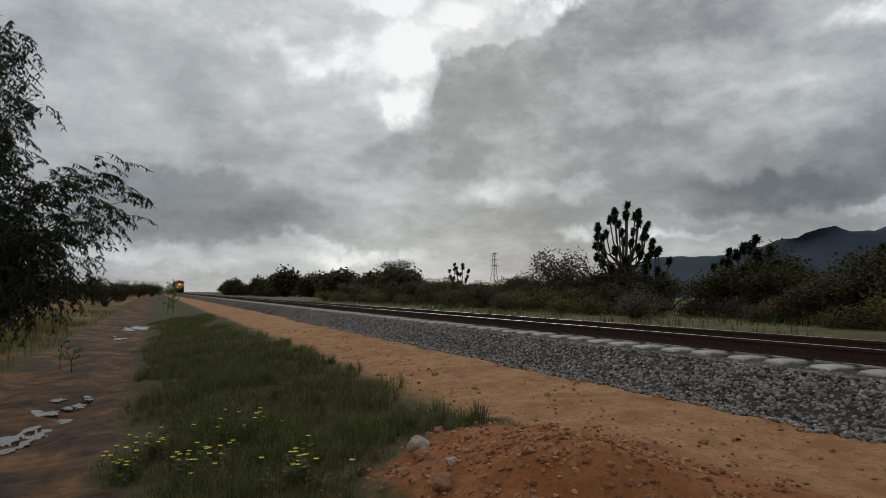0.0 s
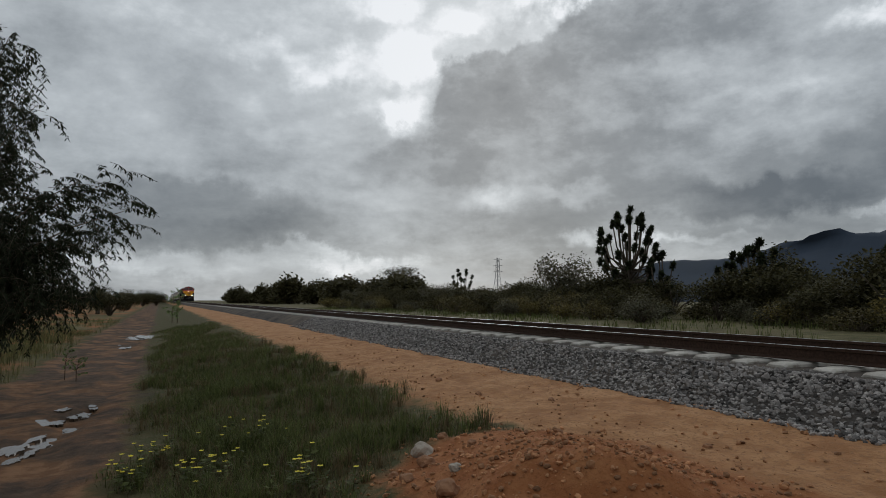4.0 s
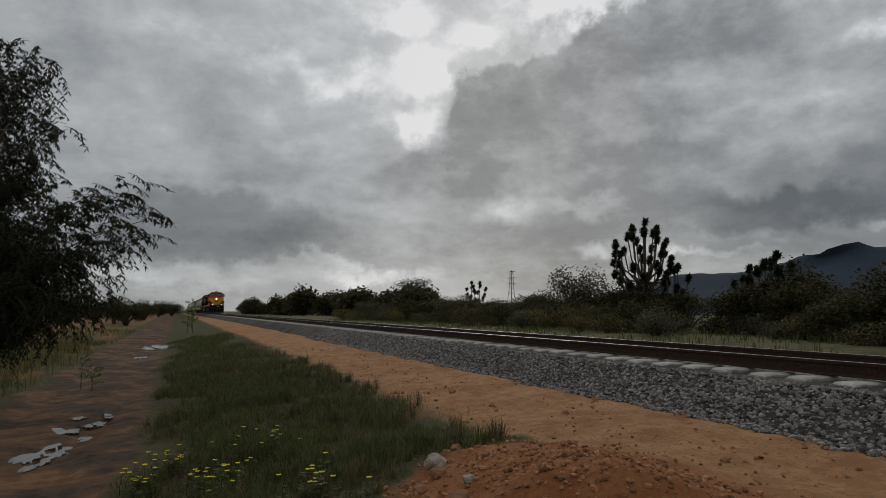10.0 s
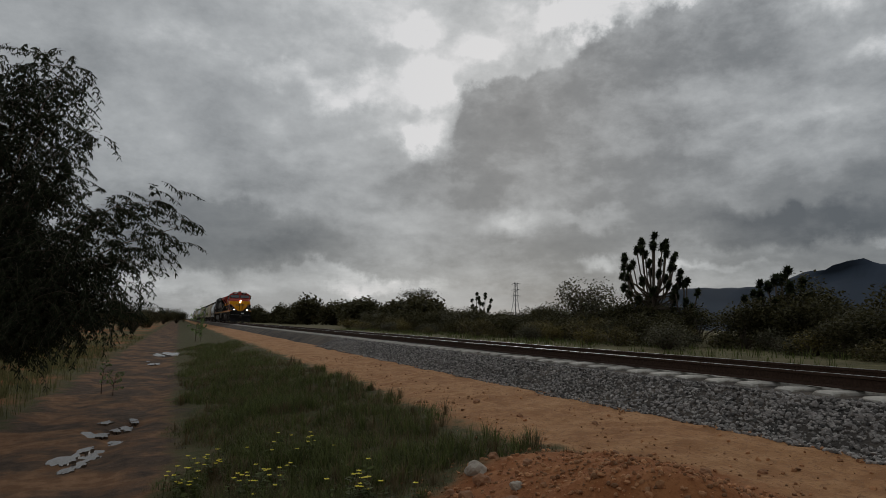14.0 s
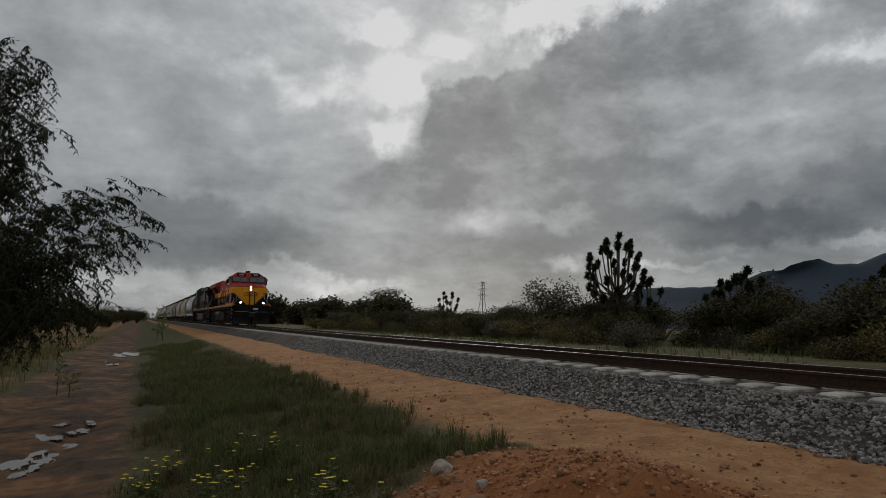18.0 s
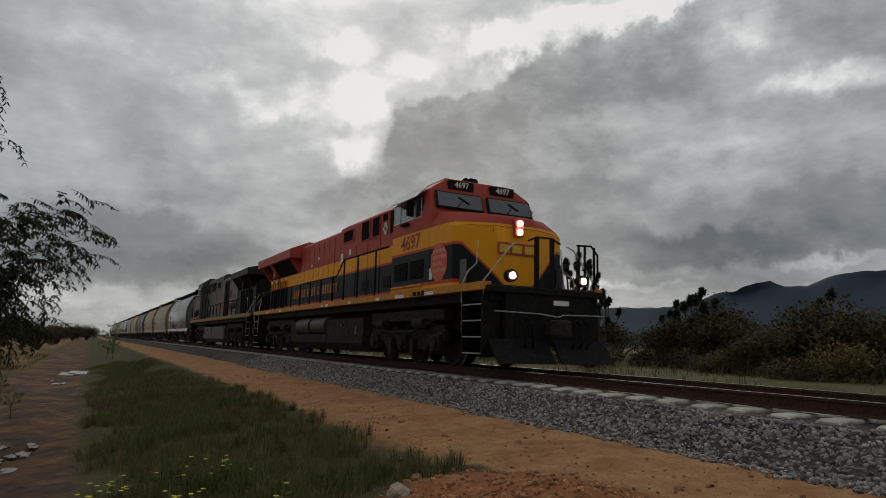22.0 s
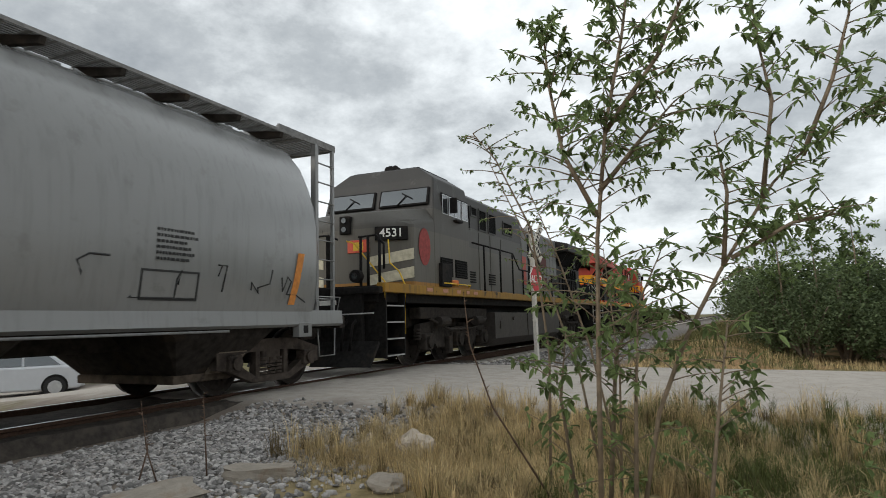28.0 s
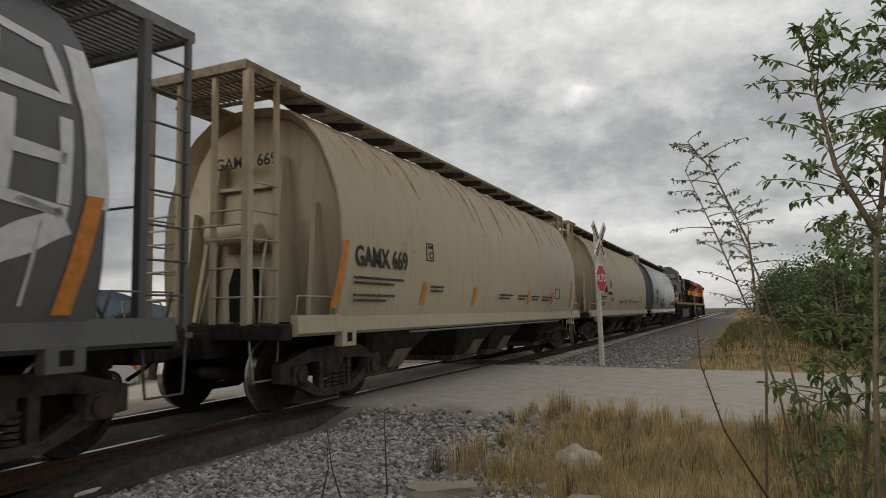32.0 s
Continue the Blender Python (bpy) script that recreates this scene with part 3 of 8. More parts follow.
def build_sleepers():
    me = mesh_of(sleeper_bm(), "sleeper", M_SLEEPER)
    rng = random.Random(4)
    track = thing("track_sleepers", "pale concrete sleepers half sunk in grey ballast", "sleepers", kind="structure")
    keep = [i for i in range(-150, 140) if not 15 < i < 38]
    for i in keep:
        ob = new("sleeper", me)
        ob.parent = track
        ob.matrix_basis = pose(0.6 * i - 0.14 + rng.uniform(-0.02, 0.02), rng.uniform(-0.02, 0.02), rng.uniform(-0.012, 0.006), 0, 0, rng.uniform(-1, 1))
    # the rest of the line, far off
    bm = bmesh.new()
    for i in list(range(-620, -150)) + list(range(140, 420)):
        box(bm, 0.6 * i - 0.28, 0.6 * i, -1.25, 1.25, -0.36, -0.195)
    far = part("sleeper_run", bm, M_SLEEPER, track)
    far["kind"] = "stuff"


build_sleepers()


def build_crossing_strip():
    """Dark oily earth trodden in round the rails at the crossing, outside and between them."""
    mud = mat("oily_black_earth", (0.050, 0.042, 0.035), 0.85, spec=0.2, grain=9, vary=0.5, spot=(0.085, 0.07, 0.056), spot_scale=2.5, bump=0.8, bump_scale=22)
    for name, y0, y1 in (("crossing_earth_near", -1.28, -0.835), ("crossing_earth_middle", -0.66, 0.66), ("crossing_earth_far", 0.835, 1.5)):
        xs, n = np.arange(7.6, 23.4, 0.2), 8
        verts, faces = [], []
        for i, x in enumerate(xs):
            end = min(ease(x, 7.6, 9.6), 1 - ease(x, 21.8, 23.3))
            for k in range(n):
                y = y0 + (y1 - y0) * k / (n - 1)
                if k == 0 and y0 < -1:
                    y += 0.16 * noise.noise((x * 1.1, 3, 0))
                edge = 0.26 if (k == 0 and y0 < -1) or (k == n - 1 and y1 > 1) else 0.0
                verts.append((x, y, -0.29 + (0.215 - edge) * end + 0.025 * noise.noise((x * 2.3, y * 2.3, 8))))
        for i in range(len(xs) - 1):
            for k in range(n - 1):
                a = i * n + k
                faces.append((a, a + n, a + n + 1, a + 1))
        me = bpy.data.meshes.new(name)
        me.from_pydata(verts, [], faces)
        me.materials.append(mud)
        me.polygons.foreach_set("use_smooth", [True] * len(faces))
        tagged(new(name, me), "dark oily earth packed round the rails at the crossing", "ground", kind="structure")


build_crossing_strip()



# ---- the train ----
TRAIN, WHEELS = [], []


def livery(name, bands, front=None, worn=(0.30, 0.10, 0.075), amount=0.5, rough=0.55, streak=0.35, spec=0.35, wear_over=-9.0, seam=None):
    """Paint in level bands by height; front: bands of the nose that sweep down to a point between the lamps."""
    ma = bpy.data.materials.new(name)
    ma.use_nodes = True
    nt = ma.node_tree
    bsdf = nt.nodes["Principled BSDF"]
    bsdf.inputs["Roughness"].default_value = rough
    bsdf.inputs["Specular IOR Level"].default_value = spec
    tc = nt.nodes.new("ShaderNodeTexCoord").outputs["Object"]
    sep = nt.nodes.new("ShaderNodeSeparateXYZ")
    nt.links.new(tc, sep.inputs[0])

    def put(v, s):
        if isinstance(v, (int, float)):
            s.default_value = v
        elif isinstance(v, tuple):
            s.default_value = (*v, 1)
        else:
            nt.links.new(v, s)

    def m(op, a, b=0.0):
        x = nt.nodes.new("ShaderNodeMath")
        x.operation = op
        put(a, x.inputs[0])
        put(b, x.inputs[1])
        return x.outputs[0]

    def mix(f, a, b):
        x = nt.nodes.new("ShaderNodeMix")
        x.data_type = "RGBA"
        put(f, x.inputs[0])
        put(a, x.inputs[6])
        put(b, x.inputs[7])
        return x.outputs[2]

    def tex(scale, stretch=(1, 1, 1), detail=6.0):
        mp = nt.nodes.new("ShaderNodeMapping")
        mp.inputs["Scale"].default_value = stretch
        nt.links.new(tc, mp.inputs[0])
        t = nt.nodes.new("ShaderNodeTexNoise")
        t.inputs["Scale"].default_value, t.inputs["Detail"].default_value, t.inputs["Roughness"].default_value = scale, detail, 0.65
        nt.links.new(mp.outputs[0], t.inputs["Vector"])
        return t.outputs["Fac"]

    def step(v, a, b):
        r = nt.nodes.new("ShaderNodeMapRange")
        put(v, r.inputs[0])
        r.inputs[1].default_value, r.inputs[2].default_value = a, b
        return r.outputs[0]

    x, y, z = sep.outputs
    if front:
        # on the nose the dark panel falls away towards the middle
        drop = m("MULTIPLY", step(x, -0.66, -0.60), m("MAXIMUM", 0.0, m("SUBTRACT", 0.98, m("MULTIPLY", m("MAXIMUM", 0.0, m("SUBTRACT", m("ABSOLUTE", y), 0.30)), 0.98))))
        z = m("ADD", z, m("MULTIPLY", drop, m("MULTIPLY", step(m("MULTIPLY", z, -1.0), -3.16, -3.14), 1.0)))
        z = m("MINIMUM", z, m("ADD", m("MULTIPLY", step(sep.outputs[2], 3.14, 3.16), 9.0), 3.1))
    col = bands[0][1]
    for level, colour in bands[1:]:
        col = mix(m("GREATER_THAN", z, level), col, colour)
    over = m("GREATER_THAN", sep.outputs[2], wear_over)
    fade = mix(step(tex(1.1), 0.35, 0.75), col, worn)
    col = mix(m("MULTIPLY", over, amount * 0.35), col, fade)
    col = mix(m("MULTIPLY", over, m("MULTIPLY", step(tex(2.2, (1, 1, 1), 9.0), 0.60, 0.66), amount)), col, worn)
    col = mix(m("MULTIPLY", step(tex(3.5, (3.0, 3.0, 0.25)), 0.5, 0.8), streak), col, (0.05, 0.045, 0.04))
    if seam:
        # rust that has spread down from the roof seam
        run = m("MULTIPLY", step(sep.outputs[2], 2.85, 3.95), step(tex(1.7, (2.2, 1.0, 0.3), 8.0), 0.36, 0.66))
        col = mix(m("MULTIPLY", run, 0.9), col, seam)
    nt.links.new(col, bsdf.inputs["Base Color"])
    b = nt.nodes.new("ShaderNodeBump")
    b.inputs["Strength"].default_value, b.inputs["Distance"].default_value = 0.15, 0.01
    nt.links.new(tex(9.0), b.inputs["Height"])
    nt.links.new(b.outputs[0], bsdf.inputs["Normal"])
    return ma


RED, YEL, DRK, LINE = (0.43, 0.062, 0.044), (0.86, 0.365, 0.014), (0.009, 0.013, 0.014), (0.55, 0.07, 0.035)
M_L1 = livery("red_yellow_black_paint", [(0, YEL), (1.85, LINE), (1.93, DRK), (2.70, LINE), (2.76, YEL), (3.22, RED)], front=True, worn=(0.46, 0.15, 0.10), amount=0.38, streak=0.16, spec=0.16, wear_over=3.2)
M_L1_TOP = livery("faded_red_roof_paint", [(0, (0.43, 0.066, 0.048))], worn=(0.46, 0.15, 0.11), amount=0.45, streak=0.25, spec=0.22)
GREY = (0.062, 0.062, 0.058)
M_L2 = livery("sooty_grey_paint", [(0, (0.30, 0.14, 0.02)), (1.86, (0.105, 0.097, 0.080)), (3.05, (0.078, 0.074, 0.065)), (3.62, (0.042, 0.040, 0.037))], worn=(0.10, 0.098, 0.09), amount=0.5, streak=0.55)
M_L2_TOP = livery("sooty_grey_roof_paint", [(0, (0.020, 0.020, 0.019))], worn=(0.035, 0.033, 0.031), amount=0.5, streak=0.6, spec=0.15)
M_L2_SOOT = livery("soot_black_hood_paint", [(0, (0.010, 0.010, 0.010))], worn=(0.028, 0.025, 0.022), amount=0.6, streak=0.5, spec=0.12)
M_L2_PALE = livery("pale_grey_door_paint", [(0, (0.16, 0.16, 0.152))], worn=(0.07, 0.068, 0.064), amount=0.6, streak=0.6, spec=0.2)
M_BLACK = mat("sooty_black_steel", (0.013, 0.012, 0.0115), 0.75, 0.0, spec=0.14, grain=12, vary=0.5, spot=(0.030, 0.024, 0.019), spot_scale=2.5, bump=0.2)
M_UNDER = mat("dusty_underframe_steel", (0.034, 0.029, 0.025), 0.85, 0.0, spec=0.12, grain=8, vary=0.5, spot=(0.048, 0.035, 0.025), spot_scale=2.0, bump=0.25)
M_TANK = mat("sooty_tank_paint", (0.050, 0.043, 0.037), 0.55, spec=0.3, grain=8, vary=0.3, spot=(0.028, 0.024, 0.02), spot_scale=3)
M_WHEEL = mat("worn_wheel_steel", (0.026, 0.021, 0.018), 0.8, 0.0, spec=0.12, grain=14, vary=0.4)
M_TREAD = mat("bright_wheel_tread", (0.55, 0.54, 0.52), 0.3, 1.0)
M_SILL1 = livery("yellow_sill_paint", [(0, (0.60, 0.25, 0.018))], worn=(0.13, 0.055, 0.025), amount=0.9, streak=0.7, spec=0.2)
M_SILL2 = livery("dirty_yellow_sill_paint", [(0, (0.33, 0.178, 0.025))], worn=(0.035, 0.028, 0.02), amount=1.0, streak=0.9, spec=0.2)
M_YELLOW = mat("safety_yellow_paint", (0.62, 0.40, 0.02), 0.6, grain=10, vary=0.2)
M_WHITE = mat("white_marking_paint", (0.75, 0.74, 0.70), 0.6, grain=14, vary=0.12)
M_ORANGE = mat("orange_marking_paint", (0.55, 0.20, 0.03), 0.6, grain=14, vary=0.25)
M_FADED = mat("faded_orange_lettering", (0.52, 0.18, 0.028), 0.65, grain=9, vary=0.35, spot=(0.06, 0.035, 0.02), spot_scale=5, spot_lo=0.5, spot_hi=0.62)
M_NUMBER = mat("brick_red_number_paint", (0.36, 0.05, 0.03), 0.6, grain=14, vary=0.2)
M_GLASS = mat("dark_cab_glass", (0.11, 0.12, 0.125), 0.06, 0.7, coat=0.5, vary=0.1)
M_GRILLE = mat("dark_intake_screen", (0.007, 0.007, 0.007), 0.85, spec=0.08, grain=60, vary=0.4, bump=0.4, bump_scale=140)
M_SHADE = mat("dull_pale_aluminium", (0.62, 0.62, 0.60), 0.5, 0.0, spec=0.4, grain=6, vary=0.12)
M_VISOR = mat("bare_aluminium_visor", (0.55, 0.56, 0.57), 0.45, 0.8, grain=10, vary=0.12)
M_LAMP = glow("lit_headlamp", (1.0, 0.80, 0.55), 45.0)
M_DITCH = glow("lit_ditch_lamp", (1.0, 0.78, 0.50), 40.0)
M_TREADEDGE = mat("worn_step_edge_steel", (0.30, 0.30, 0.29), 0.6, grain=10, vary=0.3)
M_RAILPALE = mat("chequered_pale_rail_paint", (0.42, 0.40, 0.33), 0.6, grain=6, vary=0.5)
M_SIGN_RED = mat("orange_red_emblem_paint", (0.60, 0.075, 0.03), 0.5, grain=12, vary=0.2)


def text_on(name, words, size, m, material, parent, thick=0.004, sx=1.0, label=""):
    """Words in the built-in font as a thin mesh lying on a surface."""
    cu = bpy.data.curves.new(name, "FONT")
    cu.body, cu.size, cu.extrude, cu.align_x, cu.align_y = words, size, thick, "CENTER", "CENTER"
    cu.resolution_u = 3
    cu.offset = 0.012 * size
    tmp = bpy.data.objects.new(name, cu)
    me = bpy.data.meshes.new_from_object(tmp)
    bpy.data.objects.remove(tmp)
    me.transform(m @ Matrix.Diagonal((sx, 1, 1, 1)))
    me.materials.clear()
    me.materials.append(material)
    ob = new(name, me)
    ob.parent = parent
    if label:
        ob["label"] = label
    return ob


# a frame whose x runs along the train and whose y is up, on the near side of it
def near_side(x, y, z):
    return pose(x, y, z, 90, 0, 0)


def far_side(x, y, z):
    return pose(x, y, z, 90, 0, 180)


def front_side(x, y, z):
    return pose(x, y, z, 90, 0, 90)


def hull(pts):
    bm = bmesh.new()
    for p in pts:
        bm.verts.new(p)
    r = bmesh.ops.convex_hull(bm, input=bm.verts)
    bmesh.ops.delete(bm, geom=[g for g in r["geom_interior"] if isinstance(g, bmesh.types.BMVert)], context="VERTS")
    bmesh.ops.dissolve_limit(bm, angle_limit=0.02, verts=bm.verts, edges=bm.edges)
    return bm


def soften(bm, w=0.03, seg=2):
    bmesh.ops.bevel(bm, geom=[e for e in bm.edges if len(e.link_faces) == 2 and e.calc_face_angle(0) > 0.25], offset=w, segments=seg, profile=0.5, affect="EDGES", clamp_overlap=True)
    return bm


def wheelset_mesh(r, gauge=0.753):
    bm = bmesh.new()
    for s in (-1, 1):
        prof = [(0.10, -0.07), (r * 0.45, -0.05), (r * 0.80, -0.03), (r * 0.86, -0.065), (r, -0.065), (r, 0.055), (r + 0.028, 0.062), (r + 0.02, 0.09), (r * 0.86, 0.09), (r * 0.80, 0.03), (r * 0.45, 0.02), (0.10, 0.06)]
        n = 24
        rings = []
        for rad, off in prof:
            rings.append([bm.verts.new((rad * math.cos(2 * math.pi * k / n), s * (gauge - off), rad * math.sin(2 * math.pi * k / n))) for k in range(n)])
        for i, (a, b) in enumerate(zip(rings, rings[1:])):
            for k in range(n):
                f = bm.faces.new((a[k], a[(k + 1) % n], b[(k + 1) % n], b[k]))
                f.material_index = 1 if i in (4, 5) else 0
        # drilled lightening holes, shown as dark bosses, so that turning can be seen
        for k in range(3):
            a = 2 * math.pi * k / 3
            cyl(bm, (0.62 * r * math.cos(a), s * (gauge + 0.045), 0.62 * r * math.sin(a)), "y", 0.04, 0.02, 8)
    cyl(bm, (0, 0, 0), "y", 0.085, 0.98, 12)
    bmesh.ops.recalc_face_normals(bm, faces=bm.faces)
    return mesh_of(bm, "wheelset", [M_WHEEL, M_TREAD])


WHEEL_LOCO, WHEEL_WAGON = wheelset_mesh(0.53), wheelset_mesh(0.46)


def add_wheel(parent, x, r, me):
    ob = new("wheelset", me)
    ob.parent = parent
    ob.matrix_basis = pose(x, 0, r)
    return ob


def loco_truck(parent, cx):
    """Three-axle truck: cast side frames with journal boxes and springs."""
    bm = bmesh.new()
    for s in (-1, 1):
        y0, y1 = s * 1.06, s * 1.20
        prism(bm, [(cx - 2.15, 0.92), (cx - 2.15, 0.62), (cx - 1.45, 0.58), (cx - 1.2, 0.36), (cx - 0.7, 0.36), (cx - 0.5, 0.60), (cx + 0.5, 0.60), (cx + 0.7, 0.36), (cx + 1.2, 0.36), (cx + 1.45, 0.58), (cx + 2.15, 0.62), (cx + 2.15, 0.92), (cx + 1.3, 1.02), (cx + 0.9, 0.84), (cx - 0.9, 0.84), (cx - 1.3, 1.02)], "y", y0, y1)
        for ax in (-1.85, 0.0, 1.85):
            box(bm, cx + ax - 0.22, cx + ax + 0.22, s * 1.10, s * 1.30, 0.34, 0.72, 0.03)
            cyl(bm, (cx + ax, s * 1.32, 0.53), "y", 0.15, 0.04, 14)
            for k in (-0.36, 0.36):
                for j in range(4):
                    cyl(bm, (cx + ax + k, s * 1.15, 0.60 + 0.07 * j), "z", 0.09, 0.022, 10)
        tube(bm, [(cx - 1.9, s * 1.34, 1.05), (cx - 0.8, s * 1.36, 0.78), (cx + 0.8, s * 1.36, 0.78), (cx + 1.9, s * 1.34, 1.05)], 0.035)
        for ax in (-1.2, 1.2):
            cyl(bm, (cx + ax, s * 1.36, 0.98), "x", 0.12, 0.28, 12)
            box(bm, cx + ax * 0.55 - 0.1, cx + ax * 0.55 + 0.1, s * 1.2, s * 1.34, 0.2, 0.62, 0.02)
    for x in (-1.0, 1.0):
        box(bm, cx + x - 0.2, cx + x + 0.2, -1.1, 1.1, 0.55, 0.95, 0.03)
    # traction motors, ducts and gear cases that fill the space behind the frames
    for x in (-1.35, 0.45, 1.35):
        box(bm, cx + x - 0.42, cx + x + 0.42, -0.62, 0.62, 0.22, 1.0, 0.08)
    box(bm, cx - 2.3, cx + 2.3, -0.9, 0.9, 0.85, 1.32, 0.04)
    for s in (-1, 1):
        box(bm, cx - 2.2, cx + 2.2, s * 0.95, s * 1.25, 1.05, 1.32, 0.03)
    truck = part("truck", bm, M_UNDER, parent, "sooty three-axle truck with coil springs")
    for ax in (-1.85, 0.0, 1.85):
        WHEELS.append((add_wheel(truck, cx + ax, 0.53, WHEEL_LOCO), cx + ax, 0.53))
    return truck


def bars(parent, name, material, x0, x1, y, z, h, rows, lens, rng, side=-1):
    """Rows of small marks that stand for writing too worn to read."""
    bm = bmesh.new()
    for r in range(rows):
        x = x0
        while x < x0 + (x1 - x0) * lens[r % len(lens)]:
            w = rng.uniform(0.5, 2.2) * h
            box(bm, x, x + w, y, y + side * 0.004, z - r * h * 2.0, z - r * h * 2.0 + h)
            x += w + h * 0.5
    ob = part(name, bm, material, parent)
    ob["kind"] = "stuff"
    return ob


def locomotive(name, label, body, roof, sill, rear_end, pale=None, rail_paint=None, split=-14.1, soot=None, sill_low=1.56):
    """A wide-nosed six-axle diesel locomotive, nose towards +x, headlamps at x = 0, standing on the rails."""
    L = thing(name, label, "locomotive")
    rng = random.Random(len(name))
    hw = 1.02
    up = 0.17 if pale else 0.0
    # underframe, walkway edge and fuel tank
    part("underframe", soften(bx(rear_end, 0.92, -1.35, 1.35, 1.40, 1.66), 0.02), M_BLACK, L)
    part("centre_sill", bx(-13.6, -5.95, -0.95, 0.95, 1.10, 1.42, 0.02), M_BLACK, L)
    for s, nm in ((-1, "sill"), (1, "sill")):
        part(nm, bx(rear_end, 0.95, s * 1.36, s * 1.54, sill_low, 1.78, 0.012), sill, L, "yellow-edged walkway sill")
    part("walkway", bx(rear_end, 0.95, -1.34, 1.34, 1.665, 1.73), M_BLACK, L)
    bm = bmesh.new()
    prism(bm, [(-1.42, 1.20), (-1.42, 0.45), (-1.15, 0.22), (1.15, 0.22), (1.42, 0.45), (1.42, 1.20)], "x", -9.2, -5.9)
    low = 1.20 if pale else 0.72
    prism(bm, [(-1.42, low), (-1.42, 0.45), (-1.15, 0.22), (1.15, 0.22), (1.42, 0.45), (1.42, low)], "x", -13.5, -9.2)
    box(bm, -13.7, -12.9, -1.40, 1.40, 0.45, 1.2, 0.03)
    tank = part("fuel_tank", soften(bm, 0.03), M_TANK if pale else M_UNDER, L, "dusty black fuel tank")
    for s in (-1, 1):
        part("tank_seam", bx(-9.23, -9.17, s * 1.42, s * 1.435, 0.46, 1.18), M_UNDER, tank)
        part("fuel_gauge", bx(-6.5, -6.32, s * 1.42, s * 1.45, 0.72, 0.96, 0.01), M_TANK, tank)
        part("filler_cap", cyl(bmesh.new(), (-7.6, s * 1.44, 1.02), "y", 0.06, 0.04, 12), M_TANK, tank)
        if pale:
            continue
        for x0, x1 in ((-12.75, -11.15), (-10.95, -9.35)):
            bm = cyl(bmesh.new(), ((x0 + x1) / 2, s * 1.20, 1.02), "x", 0.30, (x1 - x0) / 2, 24)
            part("air_reservoir", soften(bm, 0.10, 3), M_TANK, L, "sooty round-ended air reservoir")
    loco_truck(L, -3.45)
    loco_truck(L, -16.05)
    # nose
    pts = []
    for s in (-1, 1):
        pts += [(-1.6, s * 1.50, 1.74), (-0.46, s * 1.50, 1.74), (-0.10, s * 0.58, 1.74), (-1.6, s * 1.50, 3.34), (-0.46, s * 1.48, 3.16), (-0.12, s * 0.58, 3.18), (-1.6, s * 1.30, 3.64), (-0.66, s * 1.10, 3.50), (-0.22, s * 0.40, 3.44)]
    part("nose", soften(hull(pts), 0.05, 2), body, L)
    # cab
    pts = []
    for x in (-3.78, -1.52):
        for s in (-1, 1):
            pts += [(x, s * 1.51, 1.74), (x, s * 1.51, 3.62)]
    for s in (-1, 1):
        pts += [(-3.78, s * 1.42, 4.24 + up), (-1.72, s * 1.42, 4.24 + up), (-3.78, s * 0.95, 4.56 + up), (-1.86, s * 0.95, 4.56 + up)]
    part("cab", soften(hull(pts), 0.04, 2), body, L)
    part("cab_roof", bx(-3.80, -1.98, -0.93, 0.93, 4.555 + up, 4.60 + up, 0.02), roof, L)
    # windscreens, each in its own frame
    tilt = math.degrees(math.atan2(0.20, 0.62))
    for y0, y1 in ((-1.38, -0.06), (0.06, 1.38)):
        fr = part("windscreen", soften(box(bmesh.new(), -0.03, 0.03, y0, y1, -0.21, 0.26), 0.05, 3), M_BLACK, L, at=pose(-1.565, 0, 3.92, 0, -tilt, 0))
        part("pane", bx(0.028, 0.038, y0 + 0.05, y1 - 0.05, -0.165, 0.215), M_GLASS, fr)
        tube_bm = tube(bmesh.new(), [(0.05, y0 + 0.5, -0.22), (0.06, y0 + 0.75, 0.05)], 0.012)
        tube(tube_bm, [(0.055, y0 + 0.62, 0.12), (0.055, y0 + 0.9, -0.04)], 0.014)
        part("wiper", tube_bm, M_BLACK, fr)
    for s in () if pale else (-1, 1):
        nb = part("number_board", bx(-1.84, -1.70, s * 0.25, s * 0.95, 4.27 + up, 4.50 + up, 0.015), M_BLACK, L, "black number board")
    # side windows with sliding panes, and the sunshade over them
    for s in (-1, 1):
        w = part("side_window", bx(-3.70, -2.02, s * 1.475, s * 1.505, 3.52, 4.08, 0.01), M_BLACK, L)
        for x0, x1 in ((-3.66, -3.30), (-3.20, -2.82), (-2.78, -2.44), (-2.36, -2.06)):
            part("pane", bx(x0, x1, s * 1.495, s * 1.512, 3.58, 4.02), M_GLASS, w)
            fm = bmesh.new()
            for a, b, c, d in ((x0 - 0.02, x0, 3.56, 4.04), (x1, x1 + 0.02, 3.56, 4.04), (x0, x1, 3.56, 3.58), (x0, x1, 4.02, 4.04)):
                box(fm, a, b, s * 1.49, s * 1.52, c, d)
            part("frame", fm, M_VISOR, w)
        part("mirror", bx(-2.50, -2.44, s * 1.53, s * 1.72, 3.62, 4.0, 0.01), M_BLACK, L)
        if not pale:
            bm = prism(bmesh.new(), [(s * 1.42, 4.32), (s * 1.74, 4.02), (s * 1.735, 4.00), (s * 1.42, 4.285)], "x", -3.55, -1.95)
            part("sunshade", bm, M_SHADE, L, "dented bare-metal sunshade")
        part("armrest", bx(-3.1, -2.7, s * 1.5, s * 1.62, 3.44, 3.50, 0.015), M_BLACK, L)
